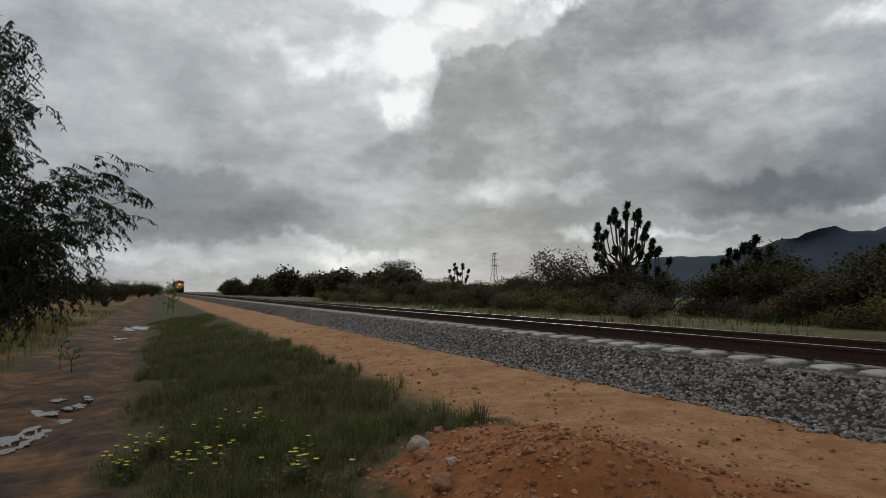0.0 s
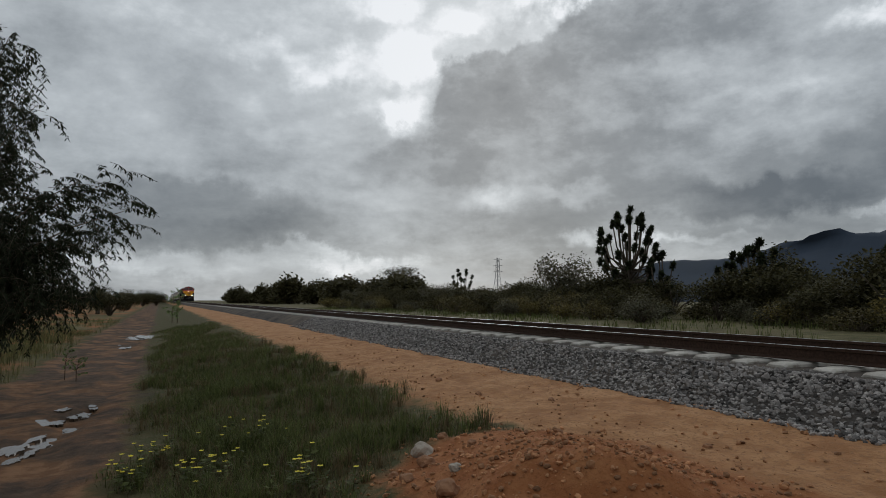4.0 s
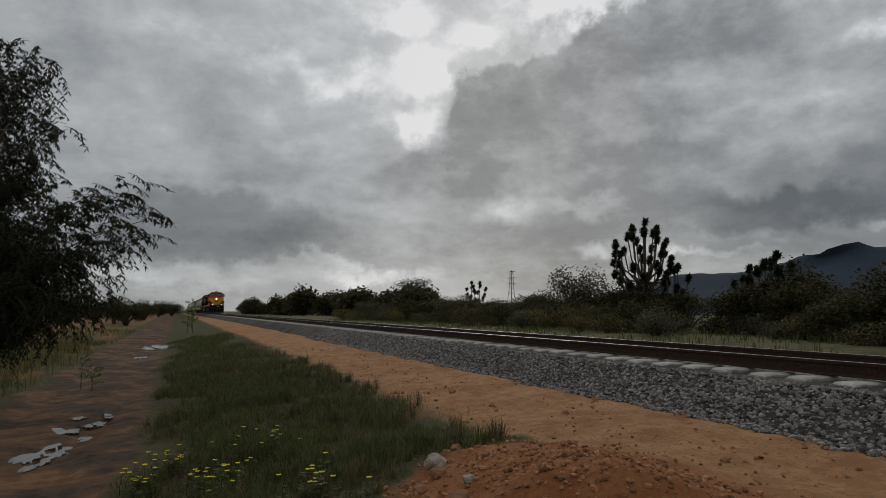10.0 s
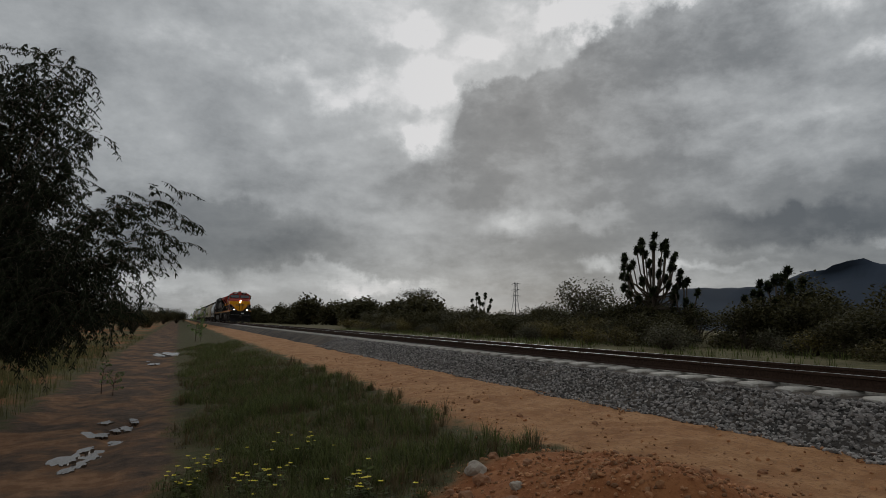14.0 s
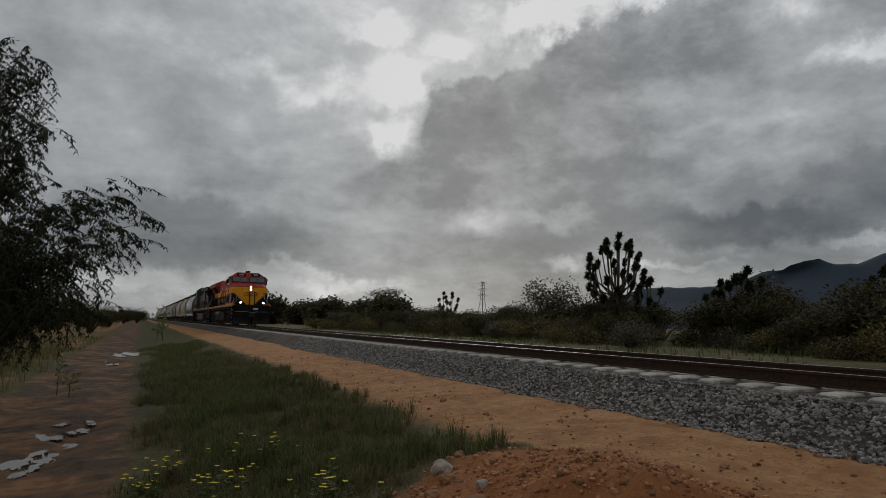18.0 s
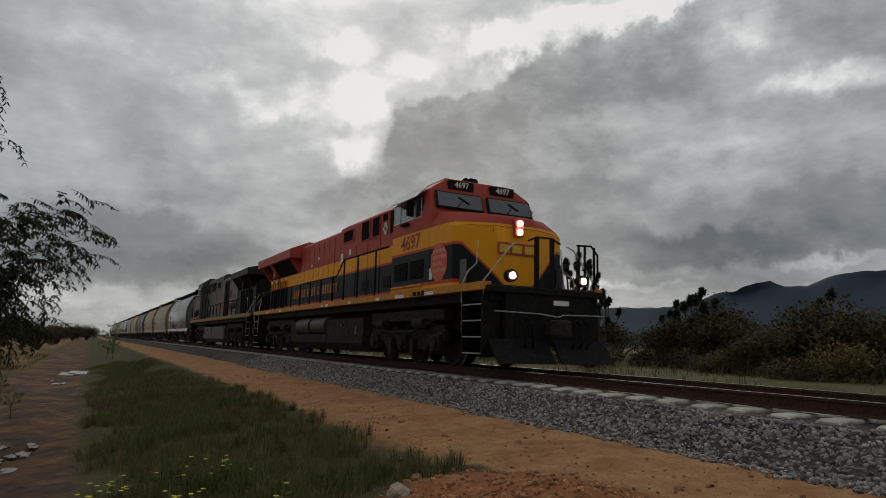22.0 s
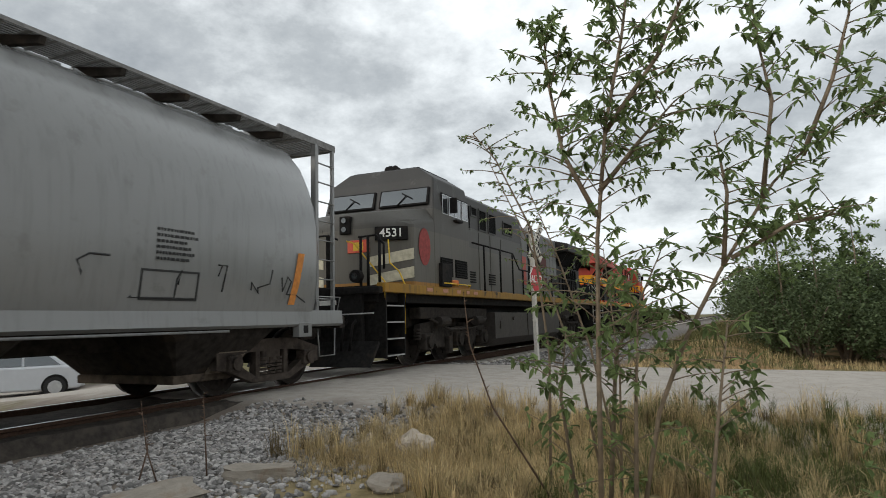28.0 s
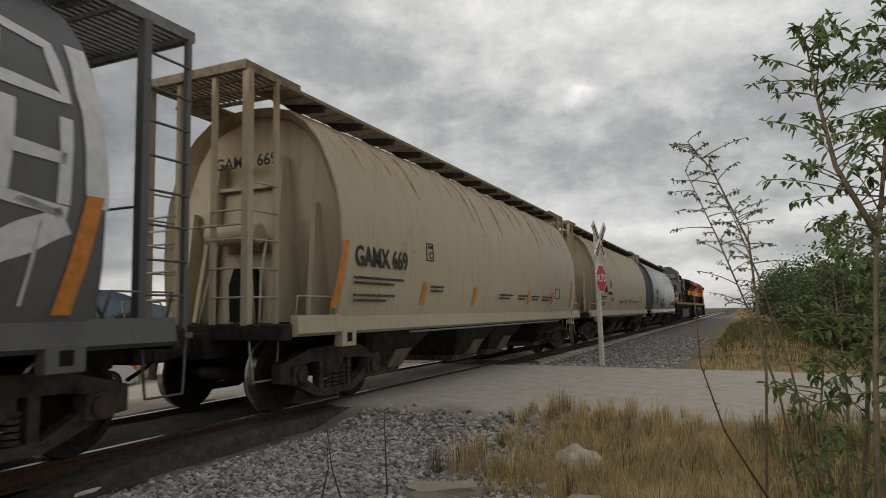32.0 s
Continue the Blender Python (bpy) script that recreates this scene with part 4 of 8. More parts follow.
    # long hood in sections
    hood = [(-9.34 if not pale else -10.04, -3.78, 4.40 + up, body), (split, -9.34 if not pale else -10.04, 4.30, pale or body)]
    soot = soot or body
    for x0, x1, top, paint in hood:
        pts = [(x, s * y, z) for x in (x0, x1) for s in (-1, 1) for y, z in ((hw, 1.73), (hw, top - 0.10), (hw - 0.22, top + 0.06))]
        part("hood", soften(hull(pts), 0.025), paint, L)
    back = -19.74 if pale else -19.2
    pts = [(x, s * y, z) for x in (back, split) for s in (-1, 1) for y, z in ((hw - 0.02, 1.73), (hw - 0.02, 3.35), (hw - 0.3, 3.62))]
    part("radiator_hood", soften(hull(pts), 0.02), soot, L)
    # radiator wings over the rear hood, with slanted cores and end webs below them
    wing_end = split + 0.02 if not pale else split - 0.2
    top, edge, low = (4.50, 4.17, 3.80) if not pale else (4.32, 4.14, 3.80)
    pts = [(x, s * y, z) for x in (-19.88, wing_end) for s in (-1, 1) for y, z in ((1.52, edge), (1.52, low), (1.0, low - 0.02), (0.75, top))]
    part("radiator_wing", soften(hull(pts), 0.03), roof, L, "overhanging radiator wing")
    for s in (-1, 1):
        core = bmesh.new()
        prism(core, [(s * (hw - 0.06), 3.24), (s * (hw - 0.02), 3.24), (s * 1.44, low + 0.02), (s * (hw - 0.06), low + 0.02)], "x", back + 0.25, wing_end - 0.35)
        cr = part("radiator_core", core, M_GRILLE, L, "slanted dark radiator intake")
        for x in (-19.3, -18.55, -17.75, wing_end - 0.30):
            wide = 0.42 if x == -17.75 else 0.05
            web = prism(bmesh.new(), [(s * (hw - 0.05), 3.20), (s * (hw + 0.02), 3.20), (s * 1.47, low + 0.01), (s * (hw - 0.05), low + 0.01)], "x", x, x + wide)
            part("wing_web", web, soot if pale else body, cr)
        jb = part("junction_box", soften(bx(-17.72, -17.34, s * (hw - 0.02), s * (hw + 0.26), 3.20, 3.52), 0.02), soot if pale else M_L1_TOP, L)
        part("notice", bx(-17.62, -17.46, s * (hw + 0.26), s * (hw + 0.266), 3.34, 3.42), M_UNDER if pale else M_WHITE, jb)
    if pale:
        lb = part("rear_lamp_box", soften(bx(back - 0.10, back + 0.02, -0.15, 0.15, 3.05, 3.95), 0.02), M_BLACK, L, "black box with two unlit rear lamps")
        for z in (3.62, 3.82):
            part("rear_lamp", cyl(bmesh.new(), (back - 0.11, 0, z), "x", 0.075, 0.02, 16), M_VISOR, lb)
    # dark intake screens in the upper hood
    for s in (-1, 1):
        for x0, x1, z0, z1 in ((-9.0, -8.1, 3.80, 4.16), (-7.30, -6.66, 3.66, 4.24), (-6.40, -5.83, 3.66, 4.24), (-5.60, -5.20, 4.02, 4.24), (-5.05, -4.44, 3.60, 4.24)):
            fr = bmesh.new()
            for a, b, c, d in ((x0 - 0.04, x1 + 0.04, z0 - 0.04, z0), (x0 - 0.04, x1 + 0.04, z1, z1 + 0.04), (x0 - 0.04, x0, z0, z1), (x1, x1 + 0.04, z0, z1)):
                box(fr, a, b, s * (hw - 0.01), s * (hw + 0.03), c, d)
            sc = part("intake_screen", bx(x0, x1, s * (hw - 0.02), s * (hw + 0.008), z0, z1), M_GRILLE, L, "black intake screen")
            part("frame", fr, body, sc)
        # side doors of the engine room: raised leaves with hinges
        door = pale or body
        xs = [-14.05, -13.5, -12.9, -12.3, -11.7, -11.1, -10.5, -9.9] if not pale else [-15.06, -14.5, -13.94, -13.42, -12.94, -12.46, -11.65, -10.78, -10.06]
        for a, b in zip(xs, xs[1:]):
            if pale and s == 1 and -12.5 < a < -11.0:
                # left open: a dark sheet stands for the shaded inside, machinery set on it
                op = part("open_doorway", bx(a + 0.02, b - 0.02, s * (hw - 0.01), s * (hw + 0.006), 1.80, 4.05), M_GRILLE, L, "open engine-room doorway")
                for k, (dx, w, z0_, z1_) in enumerate(((0.10, 0.16, 1.9, 3.4), (0.34, 0.10, 2.2, 3.9), (0.52, 0.2, 1.9, 2.6))):
                    part("engine_part", soften(bx(a + dx, a + dx + w, s * (hw + 0.004), s * (hw + 0.05), z0_, z1_), 0.02), M_UNDER, op)
                continue
            d = part("hood_door", bx(a + 0.015, b - 0.015, s * hw, s * (hw + 0.022), 1.80, 4.12, 0.006), door, L)
            for z in (2.1, 3.0, 3.9):
                part("hinge", cyl(bmesh.new(), (a + 0.03, s * (hw + 0.03), z), "z", 0.018, 0.06, 6), door, d)
            part("latch", cyl(bmesh.new(), (b - 0.07, s * (hw + 0.03), 2.9), "y", 0.035, 0.015, 8), door, d)
        for x0 in (-8.7, -7.7, -6.7, -5.7, -4.75):
            part("hood_panel", bx(x0 + 0.02, x0 + 0.93, s * hw, s * (hw + 0.018), 1.82, 3.55, 0.006), body, L)
        for x0 in (-7.1, -5.4):
            lv = bmesh.new()
            for k in range(5):
                box(lv, x0, x0 + 0.55, s * (hw + 0.01), s * (hw + 0.045), 2.05 + 0.07 * k, 2.085 + 0.07 * k)
            part("louvre", lv, M_BLACK, L)
        # cab-side equipment grilles
        for x0, x1 in ((-3.55, -2.75), (-2.6, -1.85)):
            g = part("grille", bx(x0, x1, s * 1.50, s * 1.522, 2.05, 2.50, 0.006), M_GRILLE, L)
            lv = bmesh.new()
            for k in range(7):
                box(lv, x0 + 0.03, x1 - 0.03, s * 1.51, s * 1.535, 2.08 + 0.058 * k, 2.105 + 0.058 * k)
            part("slat", lv, M_BLACK, g)
            rl = tube(bmesh.new(), [(x0, s * 1.53, 1.84), (x0, s * 1.60, 1.88), (x1, s * 1.60, 1.88), (x1, s * 1.53, 1.84)], 0.018)
            part("grab_rail", rl, M_YELLOW, L)
        # radiator compartment: tall dark screens under a painted head rail
        for k in range(7):
            x0 = -19.0 + 0.41 * k
            if x0 > split - 0.5:
                continue
            sc = part("radiator_screen", bx(x0 + 0.04, x0 + 0.26, s * (hw - 0.03), s * (hw + 0.012), 1.90, 3.06), M_GRILLE, L, "tall black radiator screen")
            part("post", bx(x0 + 0.31, x0 + 0.37, s * (hw - 0.03), s * (hw + 0.05), 1.80, 3.16, 0.01), body if not pale else soot, sc)
            if k % 2 == 0:
                part("notice", bx(x0 + 0.24, x0 + 0.44, s * (hw + 0.01), s * (hw + 0.056), 3.06, 3.15), M_WHITE if not pale else M_UNDER, sc)
        # walkway handrails
        posts = [(-4.9, 3.05), (-6.3, 3.05), (-7.5, 3.05)] + [(-8.6 - 1.25 * k, 2.58) for k in range(10)]
        for x, z in posts:
            part("handrail_post", tube(bmesh.new(), [(x, s * 1.50, 1.75), (x, s * 1.50, z)], 0.026), M_BLACK, L)
        end_x = posts[-1][0]
        rp = rail_paint if rail_paint else M_RAILPALE
        part("handrail", tube(bmesh.new(), [(-4.0, s * 1.50, 3.05), (-7.55, s * 1.50, 3.05), (-8.2, s * 1.50, 2.58), (end_x - 0.3, s * 1.50, 2.58)], 0.024), M_BLACK, L)
        part("corner_rail", tube(bmesh.new(), [(end_x - 0.3, s * 1.50, 2.58), (end_x - 0.42, s * 1.50, 2.45), (end_x - 0.36, s * 1.50, 1.7), (end_x - 0.40, s * 1.50, 0.75)], 0.020), M_RAILPALE, L)
        part("end_rail", tube(bmesh.new(), [(rear_end + 0.80, s * 1.50, 0.80), (rear_end + 0.80, s * 1.50, 1.75), (rear_end + 0.15, s * 1.20, 2.70), (rear_end + 0.10, s * 0.95, 2.72)], 0.018), M_RAILPALE, L)
        part("end_rail", tube(bmesh.new(), [(rear_end + 0.06, s * 1.50, 0.70), (rear_end + 0.06, s * 1.50, 2.05), (rear_end + 0.06, s * 1.10, 2.66)], 0.018), M_RAILPALE, L)
        part("corner_rail", tube(bmesh.new(), [(0.02, s * 1.50, 0.75), (0.02, s * 1.52, 1.75), (0.10, s * 1.42, 2.05), (0.02, s * 1.16, 2.25), (0.0, s * 1.12, 2.75)], 0.016), rp, L)
        part("corner_rail", tube(bmesh.new(), [(0.80, s * 1.48, 0.75), (0.84, s * 1.48, 1.80), (0.86, s * 0.80, 2.60), (0.86, s * 0.62, 2.66)], 0.016), rp, L)
        # step wells at both ends
        for x0, x1, nm in ((0.05, 0.80, "front_steps"), (rear_end + 0.1, rear_end + 0.85, "rear_steps")):
            bm = bmesh.new()
            prism(bm, [(x0 - 0.04, s * 1.5), (x0, s * 1.5), (x0, s * 1.05), (x1, s * 1.05), (x1, s * 1.5), (x1 + 0.04, s * 1.5), (x1 + 0.04, s * 1.0), (x0 - 0.04, s * 1.0)], "z", 0.30, 1.6)
            st = part(nm, bm, M_BLACK, L)
            for k in range(4):
                step_ = part("tread", bx(x0, x1, s * 1.05, s * 1.48, 0.32 + 0.33 * k, 0.35 + 0.33 * k), M_BLACK, st)
                part("tread_edge", bx(x0, x1, s * 1.481, s * 1.50, 0.322 + 0.33 * k, 0.350 + 0.33 * k), M_TREADEDGE, st)
    # roof items
    part("exhaust", soften(bx(-11.6, -10.8, -0.4, 0.4, 4.34, 4.52), 0.02), M_BLACK, L)
    part("roof_hatch", soften(bx(-8.8, -4.2, -0.6, 0.6, 4.44 + up, 4.50 + up), 0.02), roof, L)
    bm = cyl(bmesh.new(), (-12.8, 0, 4.42), "z", 0.42, 0.10, 20)
    part("fan_cowl", bm, M_BLACK, L)
    ho = bmesh.new()
    for k, y in enumerate((-0.12, 0, 0.12)):
        cyl(ho, (-2.5 + 0.02 * k, y, 4.70 + up), "x", 0.05, 0.22 - 0.04 * abs(k - 1), 10, 0.09)
    box(ho, -2.7, -2.35, -0.2, 0.2, 4.60 + up, 4.65 + up)
    part("air_horn", ho, M_BLACK, L)
    ant = tube(bmesh.new(), [(-19.2, -0.35, 4.46), (-19.2, -0.35, 4.62), (-19.2, 0.35, 4.62), (-19.2, 0.35, 4.46)], 0.015)
    part("lifting_loop", ant, M_VISOR, L)
    # pilot, plough, coupler, hoses at both ends
    for x, d, nm in ((0.95, 1, "front_pilot"), (rear_end, -1, "rear_pilot")):
        pil = part(nm, soften(bx(min(x, x + d * 0.12), max(x, x + d * 0.12), -1.08, 1.08, 0.50, 1.60), 0.02), M_BLACK, L)
        part("anti_climber", soften(bx(min(x, x + d * 0.16), max(x, x + d * 0.16), -1.50, 1.50, 1.56, 1.70), 0.02), M_BLACK, pil)
        part("lever", tube(bmesh.new(), [(x + d * 0.2, -1.4, 1.18), (x + d * 0.22, -0.3, 1.16), (x + d * 0.4, 0.0, 1.1), (x + d * 0.22, 0.3, 1.16), (x + d * 0.2, 1.4, 1.18)], 0.016), M_TREADEDGE, pil)
        part("notice", bx(min(x + d * 0.118, x + d * 0.128), max(x + d * 0.118, x + d * 0.128), 0.1, 0.5, 1.36, 1.46), M_WHITE, pil)
        bm = bmesh.new()
        prism(bm, [(x + d * 0.05, 0.60), (x + d * 0.42, 0.16), (x + d * 0.46, 0.16), (x + d * 0.12, 0.64)], "y", -1.45, -0.08)
        prism(bm, [(x + d * 0.05, 0.60), (x + d * 0.42, 0.16), (x + d * 0.46, 0.16), (x + d * 0.12, 0.64)], "y", 0.08, 1.45)
        part("plough", bm, M_BLACK, pil)
        bm = bmesh.new()
        box(bm, min(x, x + d * 0.5), max(x, x + d * 0.5), -0.13, 0.13, 0.74, 1.0, 0.03)
        box(bm, min(x + d * 0.38, x + d * 0.62), max(x + d * 0.38, x + d * 0.62), -0.22, 0.20, 0.70, 1.04, 0.05)
        part("coupler", bm, M_UNDER, pil)
        for k, y in enumerate((-0.75, -0.55, 0.55, 0.75, 0.95)):
            part("air_hose", tube(bmesh.new(), [(x + d * 0.12, y, 1.05), (x + d * 0.25, y, 0.95), (x + d * 0.30, y * 0.98, 0.62), (x + d * 0.22, y * 0.9, 0.45)], 0.028), M_BLACK, pil)
    # front walkway rails and gate
    for y in (-0.20, 0.20):
        part("front_rail_post", bx(0.84, 0.92, y - 0.045, y + 0.045, 1.72, 2.78, 0.01), M_BLACK, L)
    part("front_rail", tube(bmesh.new(), [(0.88, -0.42, 2.70), (0.88, -0.20, 2.80), (0.88, 0.20, 2.80), (0.88, 0.42, 2.70)], 0.022), M_BLACK, L)
    for y in (0.95, 1.12, 1.38):
        part("gate_post", tube(bmesh.new(), [(0.86, y, 1.72), (0.86, y, 2.72)], 0.03), M_BLACK, L)
    part("gate_rail", tube(bmesh.new(), [(0.86, 0.9, 2.72), (0.86, 1.30, 2.74), (0.86, 1.48, 2.55), (0.86, 1.48, 2.05)], 0.024), M_BLACK, L)
    for y in (-1.2, -0.5, 0.5, 1.2):
        part("rear_rail_post", tube(bmesh.new(), [(rear_end + 0.08, y, 1.72), (rear_end + 0.08, y, 2.72)], 0.03), M_BLACK, L)
    part("rear_rail", tube(bmesh.new(), [(rear_end + 0.08, -1.2, 2.70), (rear_end + 0.08, -0.5, 2.50), (rear_end + 0.08, 0.5, 2.50), (rear_end + 0.08, 1.2, 2.70)], 0.02), M_BLACK, L)
    # lamps
    hb = part("headlamp_box", soften(bx(-0.22, -0.04, -0.13, 0.13, 2.95, 3.35), 0.02), M_BLACK if pale else M_L1_TOP, L)
    for z in (3.05, 3.25):
        part("headlamp", cyl(bmesh.new(), (-0.03, 0, z), "x", 0.060, 0.02, 18), M_LAMP if not pale else M_GLASS, hb, "lit headlamp" if not pale else "unlit headlamp")
    for s in (-1, 1):
        dl = part("ditch_lamp", cyl(bmesh.new(), (0.98, s * 0.92, 1.92), "x", 0.13, 0.07, 18), M_BLACK, L)
        part("lens", cyl(bmesh.new(), (1.055, s * 0.92, 1.92), "x", 0.070, 0.012, 18), M_DITCH if not pale else M_GLASS, dl)
        part("hand_brake" if s < 0 else "bell_plate", cyl(bmesh.new(), (-0.30, s * 0.45 if s > 0 else -0.52, 3.05), "x", 0.13, 0.16, 16), M_BLACK, L)
    return L


def build_locomotives():
    rng = random.Random(11)
    a = locomotive("lead_locomotive", "red, yellow and black diesel freight locomotive with lit headlamps, paint fading", M_L1, M_L1_TOP, M_SILL1, -19.95, sill_low=1.61)
    for s, side in ((-1, near_side), (1, far_side)):
        text_on("road_number", "4697", 0.52, side(-2.62, s * 1.518, 2.97), M_NUMBER, a, sx=1.05)
    for y, m_ in ((-0.60, front_side(-1.695, -0.60, 4.385)), (0.60, front_side(-1.695, 0.60, 4.385))):
        text_on("board_number", "4697", 0.20, m_, M_WHITE, a)
    # emblem on the cab side: an octagon with worn lettering
    for s in (-1, 1):
        bm = bmesh.new()
        prism(bm, [(-1.08 + 0.42 * math.cos(math.pi / 8 + k * math.pi / 4), 2.35 + 0.47 * math.sin(math.pi / 8 + k * math.pi / 4)) for k in range(8)], "y", s * 1.500, s * 1.510)
        em = part("emblem", bm, M_SIGN_RED, a, "orange-red octagonal emblem")
        bars(em, "emblem_mark", mat("pale_emblem_paint", (0.62, 0.26, 0.15), 0.6), -1.36, -0.82, s * 1.510, 2.58, 0.075, 4, (0.9, 1.0, 0.8, 1.0), rng, s)
        # company name on the hood side, as plain letter-sized marks
        x = -14.9
        for word in (6, 4, 8):
            for k in range(word):
                part("name_mark", bx(x, x + 0.15, s * 1.030, s * 1.046, 2.18, 2.50), M_FADED, a)
                x += 0.285
            x += 0.20
        for x, z, w, h in ((-9.2, 3.15, 0.22, 0.30), (-8.4, 3.32, 0.18, 0.2), (-5.45, 3.62, 0.16, 0.34), (-5.55, 3.74, 0.34, 0.1), (-11.8, 3.5, 0.2, 0.1), (-12.6, 3.3, 0.15, 0.09)):
            part("patch", bx(x, x + w, s * 1.035, s * 1.052, z, z + h), M_WHITE, a)
        for x, w in ((-1.7, 0.45), (-3.4, 0.55), (-4.7, 0.25), (-6.9, 0.2), (-9.1, 0.28), (-9.6, 0.2), (-15.2, 0.25), (-17.4, 0.2)):
            part("sill_sticker", bx(x, x + w, s * 1.541, s * 1.546, 1.62, 1.70), M_WHITE, a)
        part("notice", bx(-1.72, -1.42, s * 1.500, s * 1.507, 1.98, 2.24), M_WHITE, a)
        part("step_panel", bx(-0.62, -0.16, s * 1.30, s * 1.34, 1.80, 2.35, 0.01), M_L2_PALE, a)
        bars(a, "model_mark", M_BLACK, -2.35, -1.75, s * 1.541, 1.63, 0.10, 1, (1.0,), rng, s)
    lg = part("nose_emblem", bx(-0.105, -0.095, -0.55, 0.55, 2.52, 2.80), M_NUMBER, a, "red framed initials on the nose")
    bm = bmesh.new()
    for k, y in enumerate((-0.40, -0.06, 0.28)):
        box(bm, -0.097, -0.090, y - 0.10, y + 0.16, 2.57, 2.75)
    part("nose_marks", bm, M_YELLOW, lg)
    TRAIN.append((a, 0.0, 0))

    b = locomotive("trailing_locomotive", "sooty grey diesel locomotive coupled back to back, doors open, yellow sill", M_L2, M_L2_TOP, M_SILL2, -21.15, pale=M_L2_PALE, rail_paint=M_YELLOW, split=-15.1, soot=M_L2_SOOT, sill_low=1.59)
    worn_red = mat("brown_red_worn_paint", (0.10, 0.028, 0.026), 0.8)
    for s, side in ((-1, near_side), (1, far_side)):
        part("oval_patch", prism(bmesh.new(), [(-1.0 + 0.30 * math.cos(k * math.pi / 14), 2.66 + 0.42 * math.sin(k * math.pi / 14)) for k in range(28)], "y", s * 1.500, s * 1.510), mat("faded_red_patch", (0.26, 0.045, 0.04), 0.8, grain=10, vary=0.3), b, "faded red oval patch")
        # what is left of large initials over the hood doors
        part("initial_mark", bx(-10.54, -10.10, s * 1.045, s * 1.05, 2.2, 3.2), M_NUMBER, b, "remains of a red painted initial")
        for z0_, z1_ in ((2.22, 2.58), (2.95, 3.38)):
            part("initial_mark", bx(-13.38, -12.51, s * 1.045, s * 1.05, z0_, z1_), worn_red, b, "remains of a dark red painted initial")
        for k, (x0, x1, z1_) in enumerate(((-13.76, -13.58, 2.42), (-13.98, -13.80, 2.52), (-14.34, -14.04, 2.72), (-14.50, -14.39, 2.58), (-14.66, -14.55, 2.58), (-14.82, -14.71, 2.58), (-15.0, -14.87, 2.58))):
            part("name_mark", bx(x0, x1, s * 1.045, s * 1.05, 2.22, z1_), M_BLACK, b)
        pink = mat("faded_pink_sticker", (0.45, 0.22, 0.16), 0.7)
        for x, w in ((-1.3, 0.3), (-2.2, 0.3), (-3.0, 0.25), (-3.6, 0.2), (-4.2, 0.3)):
            part("sill_sticker", bx(x, x + w, s * 1.541, s * 1.546, 1.66, 1.74), pink, b)
        part("tool_locker", bx(-2.35, -1.75, s * 1.45, s * 1.60, 1.80, 2.35, 0.02), M_BLACK, b)
        part("rescue_box", bx(-2.75, -2.2, s * 1.52, s * 1.60, 1.86, 1.98, 0.02), mat("orange_box_paint", (0.6, 0.16, 0.02), 0.6), b)
    # cream stripes that sweep over the nose
    cream = mat("cream_nose_stripe", (0.50, 0.46, 0.34), 0.65, grain=8, vary=0.25)
    for s in (-1, 1):
        for z in (1.95, 2.35):
            bm = bmesh.new()
            d = Vector((-0.46, s * 1.50, 0)), Vector((-0.10, s * 0.58, 0))
            p, q = d
            off = Vector((0.92, s * 0.36, 0)).normalized() * 0.012
            vs = [p + off + Vector((0, 0, z)), q + off + Vector((0, 0, z - 0.16)), q + off + Vector((0, 0, z + 0.06)), p + off + Vector((0, 0, z + 0.24))]
            back = [v - off * 0.9 for v in vs]
            part("nose_stripe", hull([tuple(v) for v in vs + back]), cream, b)
    text_on("board_number", "4531", 0.24, front_side(-0.28, -0.2, 3.0), M_WHITE, b)
    nb = part("nose_board", bx(-0.115, -0.085, 0.05, 0.60, 2.52, 2.80, 0.01), M_SIGN_RED, b, "red and yellow nose emblem")
    part("nose_marks", bx(-0.087, -0.08, 0.2, 0.45, 2.57, 2.75), M_YELLOW, nb)
    # number board on the slanted side of the nose
    bd = part("nose_number_board", bx(-0.03, 0.03, -0.36, 0.36, -0.15, 0.15, 0.01), M_BLACK, b, at=Matrix.Translation((-0.26, 1.06, 2.92)) @ pose(0, 0, 0, 0, 0, 21.4))
    me = text_on("board_number", "4531", 0.26, front_side(0.034, 0, 0), M_WHITE, bd)
    TRAIN.append((b, -42.1, 180))


build_locomotives()



# ---- covered hopper wagons ----
M_BEIGE = livery("weathered_beige_paint", [(0, (0.46, 0.405, 0.29))], worn=(0.36, 0.28, 0.17), amount=0.6, rough=0.6, streak=0.26, seam=(0.31, 0.185, 0.085))
M_GREYCAR = livery("weathered_grey_paint", [(0, (0.215, 0.218, 0.212))], worn=(0.145, 0.142, 0.134), amount=0.4, rough=0.27, streak=0.30, spec=0.75)
M_DARKCAR = livery("weathered_dark_grey_paint", [(0, (0.12, 0.123, 0.125))], worn=(0.085, 0.083, 0.08), amount=0.35, rough=0.55, streak=0.3)
M_DUSTY = mat("dust_coated_steel", (0.085, 0.066, 0.05), 0.9, spec=0.15, grain=7, vary=0.5, spot=(0.03, 0.024, 0.02), spot_scale=3)
M_TRUCK = mat("dusty_cast_truck_steel", (0.060, 0.048, 0.040), 0.9, spec=0.15, grain=8, vary=0.45, spot=(0.022, 0.018, 0.015), spot_scale=3, bump=0.2)
M_DUSTLIGHT = mat("pale_dust_on_steel", (0.165, 0.135, 0.105), 0.95, spec=0.12, grain=6, vary=0.4, spot=(0.05, 0.038, 0.03), spot_scale=4)
